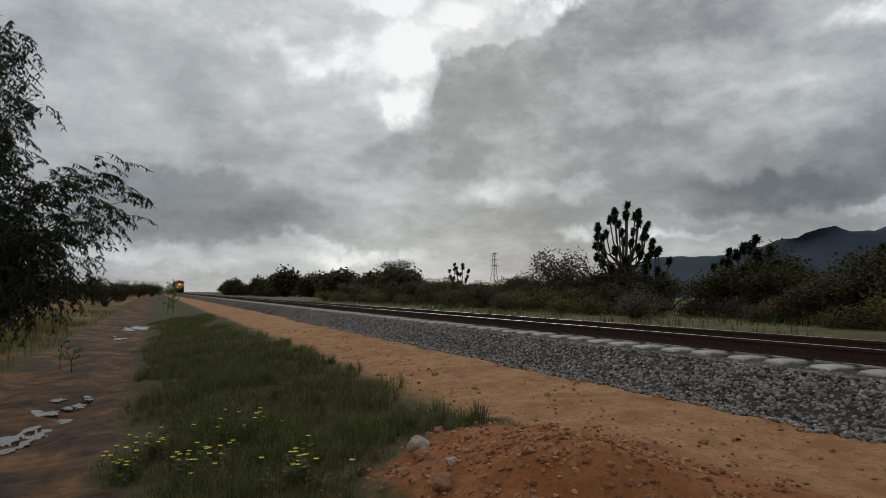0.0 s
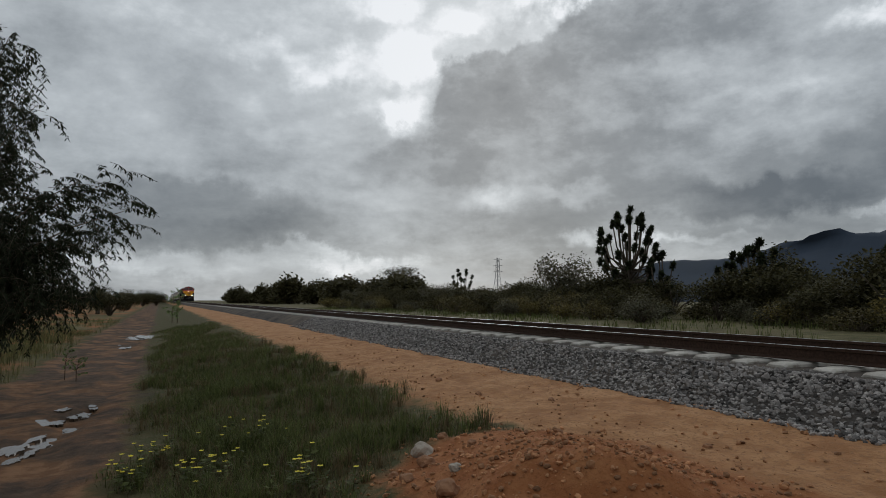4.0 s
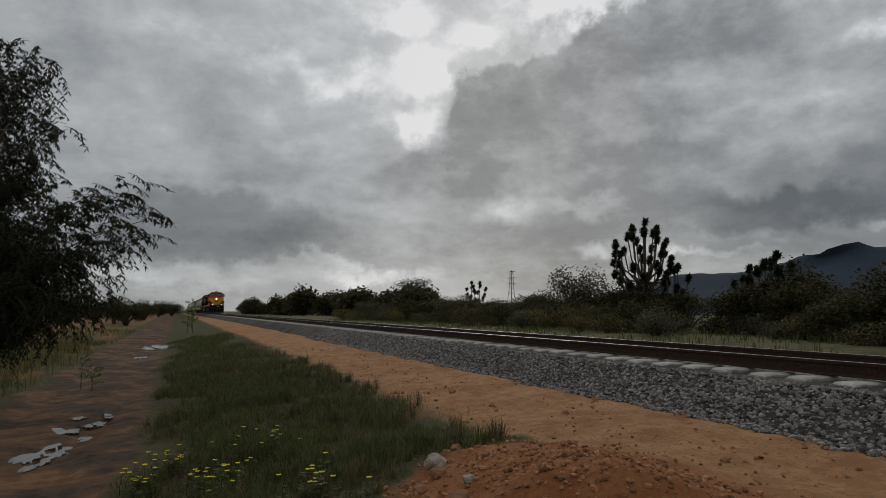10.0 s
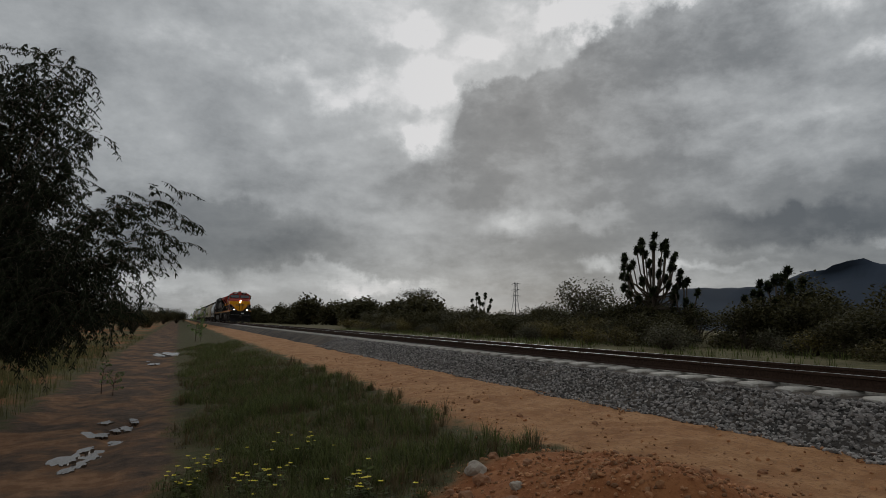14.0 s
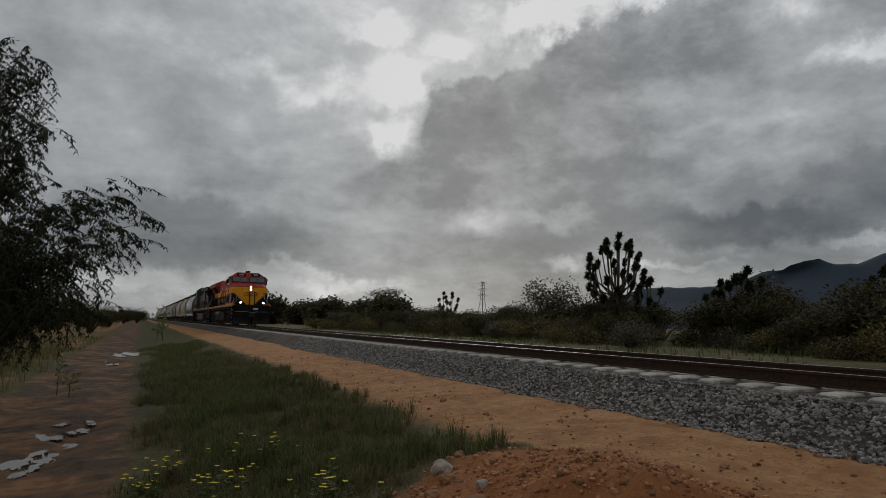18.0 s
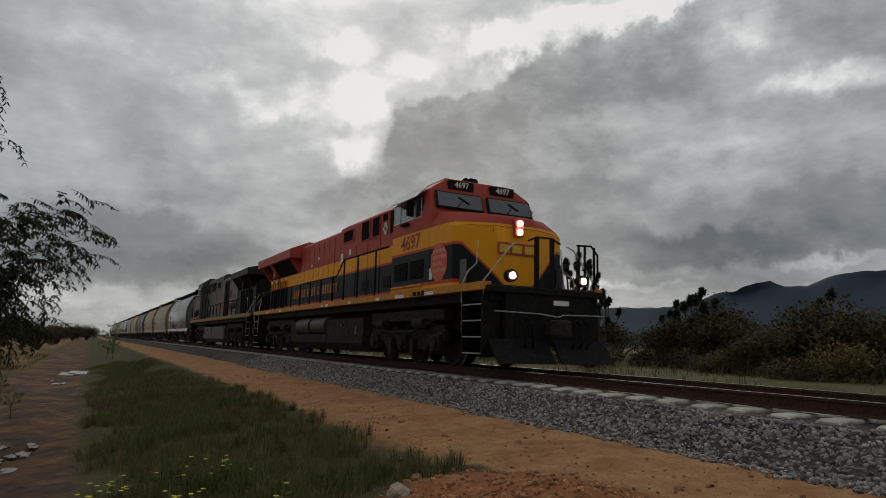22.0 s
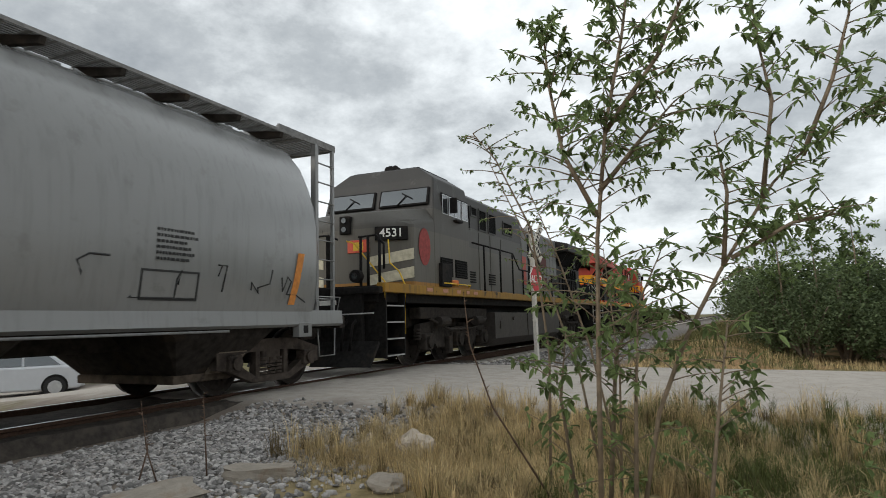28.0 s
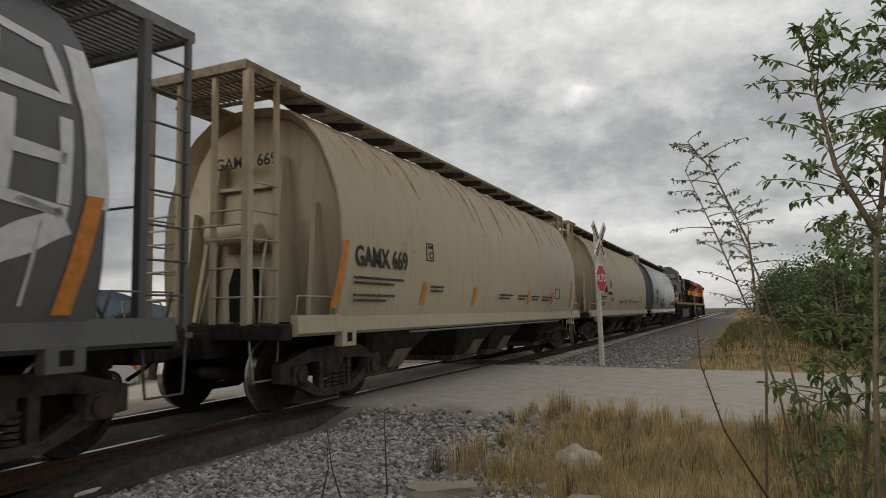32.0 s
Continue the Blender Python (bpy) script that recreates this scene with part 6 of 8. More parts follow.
def build_hoppers():
    rng = random.Random(5)
    beige = hopper("covered_hopper", "beige round-sided covered hopper wagon with rust runs and black stencils", M_BEIGE, M_GRATE_B)
    grey = hopper("covered_hopper", "grey round-sided covered hopper wagon with sprayed graffiti", M_GREYCAR, M_GRATE_G)
    kinds = "gbbgbbggbbgbgg"
    made = []
    for i, k in enumerate(kinds):
        src = beige if k == "b" else grey
        first = not any(o is src for o in made)
        ob = src if first else copy_thing(src, Matrix())
        made.append(ob)
    for i, (ob, k) in enumerate(zip(made, kinds)):
        TRAIN.append((ob, -52.0 - 16.75 * i, 0))
        if i < 4:
            for tk in ob.children:
                if tk.name.startswith("truck"):
                    for w in tk.children:
                        WHEELS.append((w, w.matrix_basis.translation.x, 0.46))
        if k == "b":
            rust_runs(ob, rng, 16 if i < 6 else 6)
    # writing
    pale_ink = mat("white_spray_paint", (0.62, 0.62, 0.62), 0.7, grain=10, vary=0.12)
    h1, h2, h3, h4 = made[:4]
    h1["label"] = "grey covered hopper wagon with black stencils and scrawled graffiti"
    text_on("stencil", "GAMX", 0.37, lean_at(-4.83, 2.26), M_BLACKMARK, h1, sx=0.8)
    text_on("stencil", "20022", 0.37, lean_at(-4.93, 1.82), M_BLACKMARK, h1, sx=0.8)
    bars(h1, "small_stencil", M_BLACKMARK, -5.6, -4.2, -1.60, 1.58, 0.035, 2, (1.0, 0.9), rng)
    scrawl(h1, rng, -3.4, -1.0, 1.30, 1.90, 9, M_BLACKMARK, 0.013)
    scrawl(h1, rng, 2.0, 6.0, 1.35, 1.8, 6, M_BLACKMARK, 0.012)
    bars(h1, "panel_stencil", M_BLACKMARK, 3.3, 3.9, -1.60, 2.15, 0.035, 6, (0.9, 1.0, 0.8), rng)
    for a, b, c, d in ((3.1, 4.0, 1.32, 1.345), (3.1, 4.0, 1.66, 1.685), (3.1, 3.125, 1.345, 1.66), (3.975, 4.0, 1.345, 1.66)):
        part("plate_frame", shell_mark(a, b, c, d, 0.008), M_BLACKMARK, h1)
    stripes(h1, rng, [(-6.6, 1.25, 2.12), (6.05, 1.3, 2.1)])
    for h, number in ((h2, "690"), (h3, "669")):
        text_on("stencil", "GAMX " + number, 0.40, lean_at(-5.56, 2.0), M_BLACKMARK, h, sx=0.82)
        for x0, x1, z in ((-6.35, -4.9, 1.70), (-6.35, -5.2, 1.46), (-3.94, -3.41, 1.64)) + (((-1.73, -1.10, 1.56), (-0.62, -0.03, 1.58), (0.48, 1.12, 1.60), (1.65, 2.23, 1.58), (2.6, 3.4, 1.58)) if h is h2 else ((-0.5, 0.4, 1.56), (0.81, 1.46, 1.56), (1.91, 2.58, 1.56), (2.83, 3.73, 1.56))):
            bars(h, "small_stencil", M_BLACKMARK, x0, x1, -1.60 + (0.01 if z < 1.6 else 0), z, 0.036, 2, (1.0, 0.75), rng)
        for fx, fz, fw, fh in ((-4.10, 2.08, 0.27, 0.30), (4.15, 1.55, 0.52, 0.28)):
            for a, b, c, d in ((0, fw, 0, 0.02), (0, fw, fh - 0.02, fh), (0, 0.02, 0.02, fh - 0.02), (fw - 0.02, fw, 0.02, fh - 0.02)):
                part("plate_frame", shell_mark(fx + a, fx + b, fz + c, fz + d, 0.008), M_BLACKMARK, h)
        text_on("plate_letter", "C", 0.17, lean_at(-3.965, 2.17), M_BLACKMARK, h)
        text_on("plate_word", "PLATE", 0.07, lean_at(-3.965, 2.31), M_BLACKMARK, h)
        if h is h2:
            text_on("stencil", "NO CARGAR", 0.15, lean_at(-4.17, 1.86), M_BLACKMARK, h)
        stripes(h, rng, [(-6.62, 1.3, 2.2), (-4.2, 1.34, 1.72), (-1.95, 1.34, 1.7), (1.30 if h is h2 else 1.60, 1.38, 1.70), (3.80, 1.4, 1.70), (6.05, 1.32, 2.1)])
        scrawl(h, rng, 3.9, 4.6, 1.06, 1.2, 3, M_BLACKMARK, 0.010)
        text_on("end_stencil", "GAMX " + number, 0.24, pose(-6.66, 0, 3.40, 90, 0, -90), M_BLACKMARK, h)
    # large pale graffiti on the fourth wagon: uneven outlines, fills and one long diagonal sweep
    def sweep(points, wide, name="graffiti"):
        bm, prev = bmesh.new(), None
        fine = []
        for (xa, za), (xb, zb) in zip(points, points[1:]):
            k = max(2, int(math.hypot(xb - xa, zb - za) / 0.08))
            fine += [(xa + (xb - xa) * j / k, za + (zb - za) * j / k) for j in range(k)]
        fine.append(points[-1])
        for i, (x, z) in enumerate(fine):
            xa, za = fine[max(0, i - 1)]
            xb, zb = fine[min(len(fine) - 1, i + 1)]
            ln = math.hypot(xb - xa, zb - za) or 1.0
            nx, nz, w = -(zb - za) / ln, (xb - xa) / ln, wide * (1 + 0.25 * noise.noise((x * 3, z * 3, 4)))
            cur = [bm.verts.new((x + e * nx * w, -(shell_y(z + e * nz * w) + 0.010), z + e * nz * w)) for e in (-0.5, 0.5)]
            if prev:
                bm.faces.new((prev[0], prev[1], cur[1], cur[0]))
            prev = cur
        part(name, bm, pale_ink, h4, "pale sprayed graffiti stroke")

    for k in range(4):
        x = 5.72 - 0.98 * k
        up_ = 0.10 * math.sin(2.1 * k)
        sweep([(x, 3.02 + up_), (x + 0.56, 2.96 + up_), (x + 0.50, 3.42 + up_), (x + 0.10, 3.52 + up_), (x - 0.02, 3.06 + up_)], 0.10)
        sweep([(x + 0.08, 2.86 + up_), (x + 0.02, 2.12 + up_)], 0.11)
        sweep([(x + 0.54, 2.80 + up_), (x + 0.50, 2.10 + up_)], 0.11)
        sweep([(x + 0.04, 2.50 + up_), (x + 0.52, 2.46 + up_)], 0.10)
        sweep([(x, 2.12 + up_), (x + 0.54, 2.04 + up_)], 0.09)
        sweep([(x + 0.76, 3.50 + up_), (x + 0.80, 2.10 + up_)], 0.20)
    sweep([(6.25, 1.98), (5.6, 1.66), (4.9, 1.40), (4.0, 1.25)], 0.22)
    sweep([(6.2, 2.02), (5.4, 2.22), (4.4, 2.05), (3.2, 1.7)], 0.06)
    for k in range(7):
        x = 6.05 - 0.42 * k
        sweep([(x, 1.95 - 0.06 * (k % 3)), (x - 0.10, 1.32 + 0.05 * (k % 2))], 0.025)
    stripes(h4, rng, [(6.42, 1.25, 2.2)])
    for o in h4.children:
        if o.type == "MESH" and o.data.materials and o.data.materials[0] is M_GREYCAR:
            o.material_slots[0].link = "OBJECT"
            o.material_slots[0].material = M_DARKCAR
    h4["label"] = "grey covered hopper wagon covered in pale graffiti"


build_hoppers()



# ---- plants ----
def leaf_mat(name, base, island=0.35, thin=0.3):
    """A dull leaf that lets some light through."""
    ma = mat(name, base, 0.75, grain=3.0, vary=0.3, island=island, spec=0.2)
    nt = ma.node_tree
    bsdf, out = nt.nodes["Principled BSDF"], nt.nodes["Material Output"]
    tr, mx = nt.nodes.new("ShaderNodeBsdfTranslucent"), nt.nodes.new("ShaderNodeMixShader")
    nt.links.new(bsdf.inputs["Base Color"].links[0].from_socket, tr.inputs[0])
    mx.inputs[0].default_value = thin
    nt.links.new(bsdf.outputs[0], mx.inputs[1])
    nt.links.new(tr.outputs[0], mx.inputs[2])
    nt.links.new(mx.outputs[0], out.inputs[0])
    return ma


M_LEAF_DARK = leaf_mat("dark_feathery_leaf", (0.027, 0.034, 0.016), thin=0.15)
M_LEAF_BUSH = leaf_mat("dusty_scrub_leaf", (0.080, 0.072, 0.032), island=0.5)
M_LEAF_OLIVE = leaf_mat("olive_scrub_leaf", (0.125, 0.104, 0.044), island=0.5)
M_LEAF_FRESH = leaf_mat("fresh_broad_leaf", (0.180, 0.240, 0.098), island=0.5, thin=0.55)
M_LEAF_THICKET = leaf_mat("thicket_leaf", (0.100, 0.132, 0.062), island=0.5)
M_YUCCA = leaf_mat("stiff_yucca_leaf", (0.050, 0.062, 0.030), island=0.3)
M_BARK = mat("grey_brown_bark", (0.11, 0.085, 0.06), 0.95, grain=14, vary=0.4, bump=0.5, bump_scale=30)
M_STEM = mat("pale_young_bark", (0.21, 0.16, 0.11), 0.9, grain=16, vary=0.3, bump=0.3)
M_TWIG = mat("dry_brown_twig", (0.12, 0.075, 0.05), 0.95, grain=20, vary=0.3)
M_GRASS = leaf_mat("green_grass_blade", (0.108, 0.124, 0.040), island=0.6)
M_FIELD = leaf_mat("olive_field_grass", (0.145, 0.140, 0.058), island=0.5)
M_LEAF_GREY = leaf_mat("grey_green_scrub_leaf", (0.112, 0.104, 0.064), island=0.5)
M_LEAF_GOLD = leaf_mat("yellow_olive_scrub_leaf", (0.175, 0.140, 0.048), island=0.5)
M_DRYGRASS = leaf_mat("dry_grass_blade", (0.50, 0.385, 0.205), island=0.5)
M_BROWNGRASS = leaf_mat("brown_grass_blade", (0.165, 0.125, 0.066), island=0.45)
M_FLOWER = mat("yellow_petals", (0.72, 0.60, 0.03), 0.7, island=0.25)


def raw_mesh(name, verts, faces, material):
    me = bpy.data.meshes.new(name)
    me.from_pydata([tuple(v) for v in verts], [], faces)
    me.materials.append(material)
    return me


def leaf_quads(rng, centres, length, width, droop=0.0, per=1, spread=0.0, flat=0.3, fold=False):
    """Many small pointed leaves at the given places, each of four or six corners."""
    vs, fs = [], []
    for c in centres:
        for _ in range(per):
            p = Vector(c) + Vector((rng.gauss(0, spread), rng.gauss(0, spread), rng.gauss(0, spread))) if spread else Vector(c)
            a = rng.uniform(0, 2 * math.pi)
            d = Vector((math.cos(a), math.sin(a), rng.uniform(-flat, flat) - droop)).normalized()
            side = d.cross(Vector((rng.uniform(-0.5, 0.5), rng.uniform(-0.5, 0.5), 1))).normalized()
            L, W = length * rng.uniform(0.6, 1.25), width * rng.uniform(0.7, 1.2)
            n = len(vs)
            if fold:
                up = side.cross(d).normalized() * W * 0.35
                vs += [p, p + d * L * 0.35 + side * W + up, p + d * L * 0.72 + side * W * 0.7 + up, p + d * L - up * 0.6, p + d * L * 0.72 - side * W * 0.7 + up, p + d * L * 0.35 - side * W + up]
                fs += [(n, n + 1, n + 2, n + 3), (n, n + 3, n + 4, n + 5)]
            else:
                vs += [p, p + d * L * 0.45 + side * W, p + d * L, p + d * L * 0.45 - side * W]
                fs.append((n, n + 1, n + 2, n + 3))
    return vs, fs


def bush_meshes(rng, r, h, leaves, size, lumps=9):
    """A shrub: stems, and a crown of many small leaves gathered in uneven lumps."""
    cs = []
    for _ in range(lumps):
        a, rr = rng.uniform(0, 2 * math.pi), r * math.sqrt(rng.uniform(0, 1)) * 0.75
        cs.append((Vector((rr * math.cos(a), rr * math.sin(a), h * rng.uniform(0.30, 0.82) * (1 - 0.35 * rr / r))), r * rng.uniform(0.28, 0.5)))
    pts = []
    for _ in range(leaves):
        c, cr = rng.choice(cs)
        v = Vector((rng.gauss(0, 1), rng.gauss(0, 1), rng.gauss(0, 0.8)))
        v = v.normalized() * cr * rng.uniform(0.55, 1.08)
        q = c + v
        if q.z > 0.02:
            pts.append(q)
    vs, fs = leaf_quads(rng, pts, size * 0.85, size * 0.30, flat=1.3)
    st = bmesh.new()
    for c, cr in cs:
        tube(st, [(0, 0, -0.15), (c.x * 0.35, c.y * 0.35, c.z * 0.5), tuple(c)], [0.05 * r, 0.03 * r, 0.012 * r], 5)
    return (vs, fs), st


def build_scrub():
    """The belt of scrub beyond the track, the thicket by the road and the far tree line."""
    rng = random.Random(21)
    protos = []
    for k, (r, h, leaves, size, m_) in enumerate(((1.6, 2.0, 2600, 0.16, M_LEAF_BUSH), (1.3, 1.5, 2200, 0.15, M_LEAF_OLIVE), (2.2, 3.2, 4600, 0.20, M_LEAF_BUSH), (1.0, 0.9, 1300, 0.13, M_LEAF_OLIVE), (2.6, 3.9, 7600, 0.22, M_LEAF_BUSH), (1.8, 3.3, 5200, 0.15, M_LEAF_THICKET), (2.6, 3.6, 2600, 0.55, M_LEAF_BUSH), (1.3, 1.5, 2000, 0.14, M_LEAF_GOLD), (2.0, 2.9, 4600, 0.16, M_LEAF_GREY), (1.1, 1.2, 1500, 0.13, M_LEAF_GREY))):
        (vs, fs), st = bush_meshes(rng, r, h, leaves, size, 7 + 2 * k)
        protos.append((raw_mesh("crown", vs, fs, m_), mesh_of(st, "stem", M_BARK)))

    def plant(k, x, y, s=1.0, sz=1.0, name="scrub_bush", label="dense dusty-green scrub bush on dry ground", group="scrub beyond the track", cat="bush"):
        crown, stems = protos[k]
        b = thing(name, label, cat, pose(x, y, ground_z(x, y) - 0.03, 0, 0, rng.uniform(0, 360)), group)
        b.scale = (s, s, s * sz)
        for nm, me in (("crown", crown), ("stem", stems)):
            o = new(nm, me)
            o.parent = b
        return b

    # the belt beyond the track
    for x in np.arange(-74, 3, 2.3):
        plant(rng.choice((1, 3, 3, 7, 7, 9, 9)), x + rng.uniform(-1.0, 1.0), 11.6 + rng.uniform(-1.4, 1.6) + (2.6 if -46 < x < -38 else 0), rng.uniform(0.6, 1.1), rng.uniform(0.75, 1.05))
    for x in np.arange(-80, 4, 1.7):
        plant(rng.choice((0, 0, 1, 7, 9)), x + rng.uniform(-0.9, 0.9), 14.2 + rng.uniform(-1.2, 1.5) + (2.6 if -46 < x < -38 else 0), rng.uniform(0.75, 1.2), rng.uniform(0.7, 1.0))
    for x in np.arange(-88, 5, 2.1):
        plant(rng.choice((0, 0, 2, 1, 8)), x + rng.uniform(-1, 1), 17.2 + rng.uniform(-1.2, 1.6), rng.uniform(0.85, 1.15), rng.uniform(0.65, 0.92))
    for x in np.arange(-96, 8, 2.6):
        plant(rng.choice((2, 2, 4, 0)), x + rng.uniform(-1, 1), 21.5 + rng.uniform(-1.8, 3.0), rng.uniform(0.85, 1.1), rng.uniform(0.58, 0.82))
    plant(8, -36.0, 19.0, 1.45, 1.12, "round_bush", "tall rounded grey-green bush in the scrub")
    plant(4, -29.4, 19.2, 0.9, 0.86, "round_bush", "dark bush round the foot of a tree yucca")
    plant(4, -17.2, 17.4, 0.92, 0.96, "round_bush", "tall rounded dark-green bush with yucca heads above it")
    plant(2, -14.6, 16.4, 0.9, 0.85, "round_bush", "tall rounded dark-green bush in the scrub")
    plant(2, -9.6, 15.2, 1.0, 0.95, "round_bush", "tall rounded dark-green bush in the scrub")
    for x, y, s in ((-92, 26, 1.3), (-84, 22, 1.3), (-100, 31, 1.3), (-76, 21, 1.2), (-70, 20, 1.1), (-108, 34, 1.5), (-66, 17, 1.1), (-118, 30, 1.4), (-127, 33, 1.4), (-136, 30, 1.4)):
        plant(6, x, y, s, 0.95)
    for k in range(48):
        x = -140 - 7 * k + rng.uniform(-3, 3)
        plant(6, x, 24 + 0.02 * abs(x) + rng.uniform(-5, 14), rng.uniform(1.4, 2.1), rng.uniform(0.8, 1.1), "tree_line_bush", "distant dark-green tree along the line", "trees along the line", "tree")
    # west of the dirt road
    for x, y, k, s in ((-78, -13.2, 4, 0.95), (-86, -17, 2, 1.0), (-95, -20, 2, 1.1), (-92, -14, 2, 0.9), (-120, -13, 4, 1.0), (-150, -14, 4, 1.1), (-160, -22, 4, 1.3), (-110, -25, 4, 1.2), (-60, -24, 2, 1.1), (-48, -22, 2, 1.0), (-180, -12, 4, 1.2), (-200, -9, 4, 1.2), (-240, -12, 4, 1.4), (-33, -18, 0, 1.1), (-27, -17, 0, 1.2), (-22, -16.5, 2, 0.8)):
        plant(k, x, y, s, 0.9, "roadside_bush", "dark-green bush beside the dirt road", "bushes by the dirt road")
    # thicket beyond the crossing road
    for x, y, s_ in ((28.6, -8.9, 0.85), (30.5, -9.8, 1.05), (28.2, -10.8, 0.95), (31.5, -11.8, 1.2), (28.6, -12.9, 1.05), (32, -14, 1.3), (28.4, -14.6, 1.1), (29.2, -16.4, 1.15), (35, -9.8, 1.2), (35.5, -12.2, 1.35), (36, -15.5, 1.4), (27.4, -9.7, 0.7), (41, -9.6, 1.3), (47, -9, 1.3), (55, -9.5, 1.4), (66, -9, 1.5), (80, -10, 1.6), (29.0, -18.5, 1.15), (30.5, -21, 1.25), (27.6, -11.9, 0.6), (27.3, -13.8, 0.65), (32.5, -17.5, 1.3), (39, -13, 1.4), (44, -12.5, 1.5)):
        plant(5, x, y, s_, rng.uniform(0.95, 1.12), "thicket_bush", "dense green thicket bush beyond the gravel road", "thicket beyond the road")
    # distance beyond the crossing
    for k in range(26):
        a = rng.uniform(-25, 62)
        d = rng.uniform(120, 300)
        x, y = 10 + d * math.cos(radians(a)), d * math.sin(radians(a))
        if abs(y) > 9:
            plant(6, x, y, rng.uniform(1.0, 1.5), 0.8, "far_bush", "distant dark-green tree beyond the crossing", "distant trees", "tree")
    for x, y in ((24, 34), (31, 40), (14, 36), (38, 30), (6, 30), (-2, 26), (44, 44), (52, 36), (62, 24), (75, 20), (90, 16)):
        plant(rng.choice((0, 2)), x, y, rng.uniform(0.9, 1.2), 0.8)


build_scrub()


def build_yuccas():
    """Tree yuccas: forked trunks, each arm ending in a ball of stiff blades."""
    rng = random.Random(8)

    def yucca(x, y, h, arms, spread, label, ball=0.38):
        z0 = ground_z(x, y)
        t = thing("tree_yucca", label, "yucca", pose(x, y, z0), "tree yuccas")
        trunk = bmesh.new()
        tube(trunk, [(0, 0, -0.2), (0.05, 0, h * 0.16), (0, 0.05, h * 0.30), (0.1, 0, h * 0.5)], [0.34, 0.26, 0.2, 0.12], 8)
        tips = []
        c = Vector((0, 0, h * 0.56))
        for k in range(arms):
            a = 2.399 * k
            q = (k + 0.5) / arms
            th = math.acos(1 - 1.5 * q)
            r = spread * math.sin(th) * rng.uniform(0.6, 1.05)
            tip = c + Vector((r * math.cos(a), r * math.sin(a), (h * 0.44) * math.cos(th) * rng.uniform(0.85, 1.0)))
            root = Vector((0.02, 0.02, min(h * rng.uniform(0.22, 0.46), tip.z - 0.12 * h)))
            mid = root.lerp(tip, 0.6) - Vector((0, 0, 0.07 * h)) + Vector((tip.x * 0.16, tip.y * 0.16, 0))
            tube(trunk, [tuple(root), tuple(root.lerp(mid, 0.5)), tuple(mid), tuple(tip)], [0.075, 0.055, 0.045, 0.04], 6)
            tips.append((tip, (tip - mid).normalized()))
        part("trunk", trunk, M_BARK, t)
        for tip, axis in tips:
            vs, fs = [], []
            for j in range(150):
                v = Vector((rng.gauss(0, 1), rng.gauss(0, 1), rng.gauss(0, 1))).normalized()
                v = (v + axis * 0.3).normalized()
                root = tip - axis * rng.uniform(-0.04, 0.16)
                side = v.cross(Vector((0.3, 0.2, 1))).normalized() * 0.075
                n = len(vs)
                L = ball * rng.uniform(0.7, 1.1)
                vs += [root, root + v * L * 0.5 - side, root + v * L, root + v * L * 0.5 + side]
                fs.append((n, n + 1, n + 2, n + 3))
            o = new("rosette", raw_mesh("rosette", vs, fs, M_YUCCA))
            o.parent = t

    yucca(-29.6, 20.0, 6.9, 46, 2.3, "many-armed dark tree yucca standing above the scrub", 0.36)
    yucca(-27.4, 20.6, 4.1, 9, 0.9, "small tree yucca beside a taller one", 0.34)
    yucca(-105.0, 42.0, 6.6, 8, 1.5, "tree yucca with bare upright arms above the scrub", 0.5)
    yucca(-101.5, 42.0, 6.4, 12, 1.6, "tree yucca above the scrub", 0.5)
    yucca(-17.4, 17.4, 3.7, 16, 1.15, "small tree yucca among dark bushes", 0.33)
    yucca(-20.5, 19.0, 3.4, 6, 0.9, "small tree yucca among dark bushes", 0.3)
    yucca(-11.2, 17.5, 3.3, 7, 0.9, "small tree yucca among dark bushes", 0.3)
    yucca(-86.0, -15.0, 3.2, 8, 1.2, "small tree yucca beside the dirt road")
    # the flat-topped tree in the distance
    t = thing("flat_topped_tree", "distant flat-topped thorn tree above the scrub", "tree", pose(-145.5, 45, ground_z(-145.5, 45)))
    bm = tube(bmesh.new(), [(0, 0, -0.3), (0.2, 0, 3.0), (0.1, 0.3, 5.2)], [0.35, 0.28, 0.2], 7)
    pts = []
    for k in range(6):
        a = 1.05 * k
        e = (3.0 * math.cos(a), 3.0 * math.sin(a), 7.7 + 0.4 * math.cos(k))
        tube(bm, [(0.1, 0.2, 4.4), (e[0] * 0.5, e[1] * 0.5, 6.5), e], [0.16, 0.1, 0.05], 5)
        for j in range(420):
            pts.append((e[0] * 0.9 + rng.gauss(0, 0.95), e[1] * 0.9 + rng.gauss(0, 0.95), e[2] + rng.gauss(0.3, 0.42)))
    part("trunk", bm, M_BARK, t)
    vs, fs = leaf_quads(rng, pts, 0.34, 0.13)
    o = new("crown", raw_mesh("crown", vs, fs, M_LEAF_BUSH))
    o.parent = t


build_yuccas()


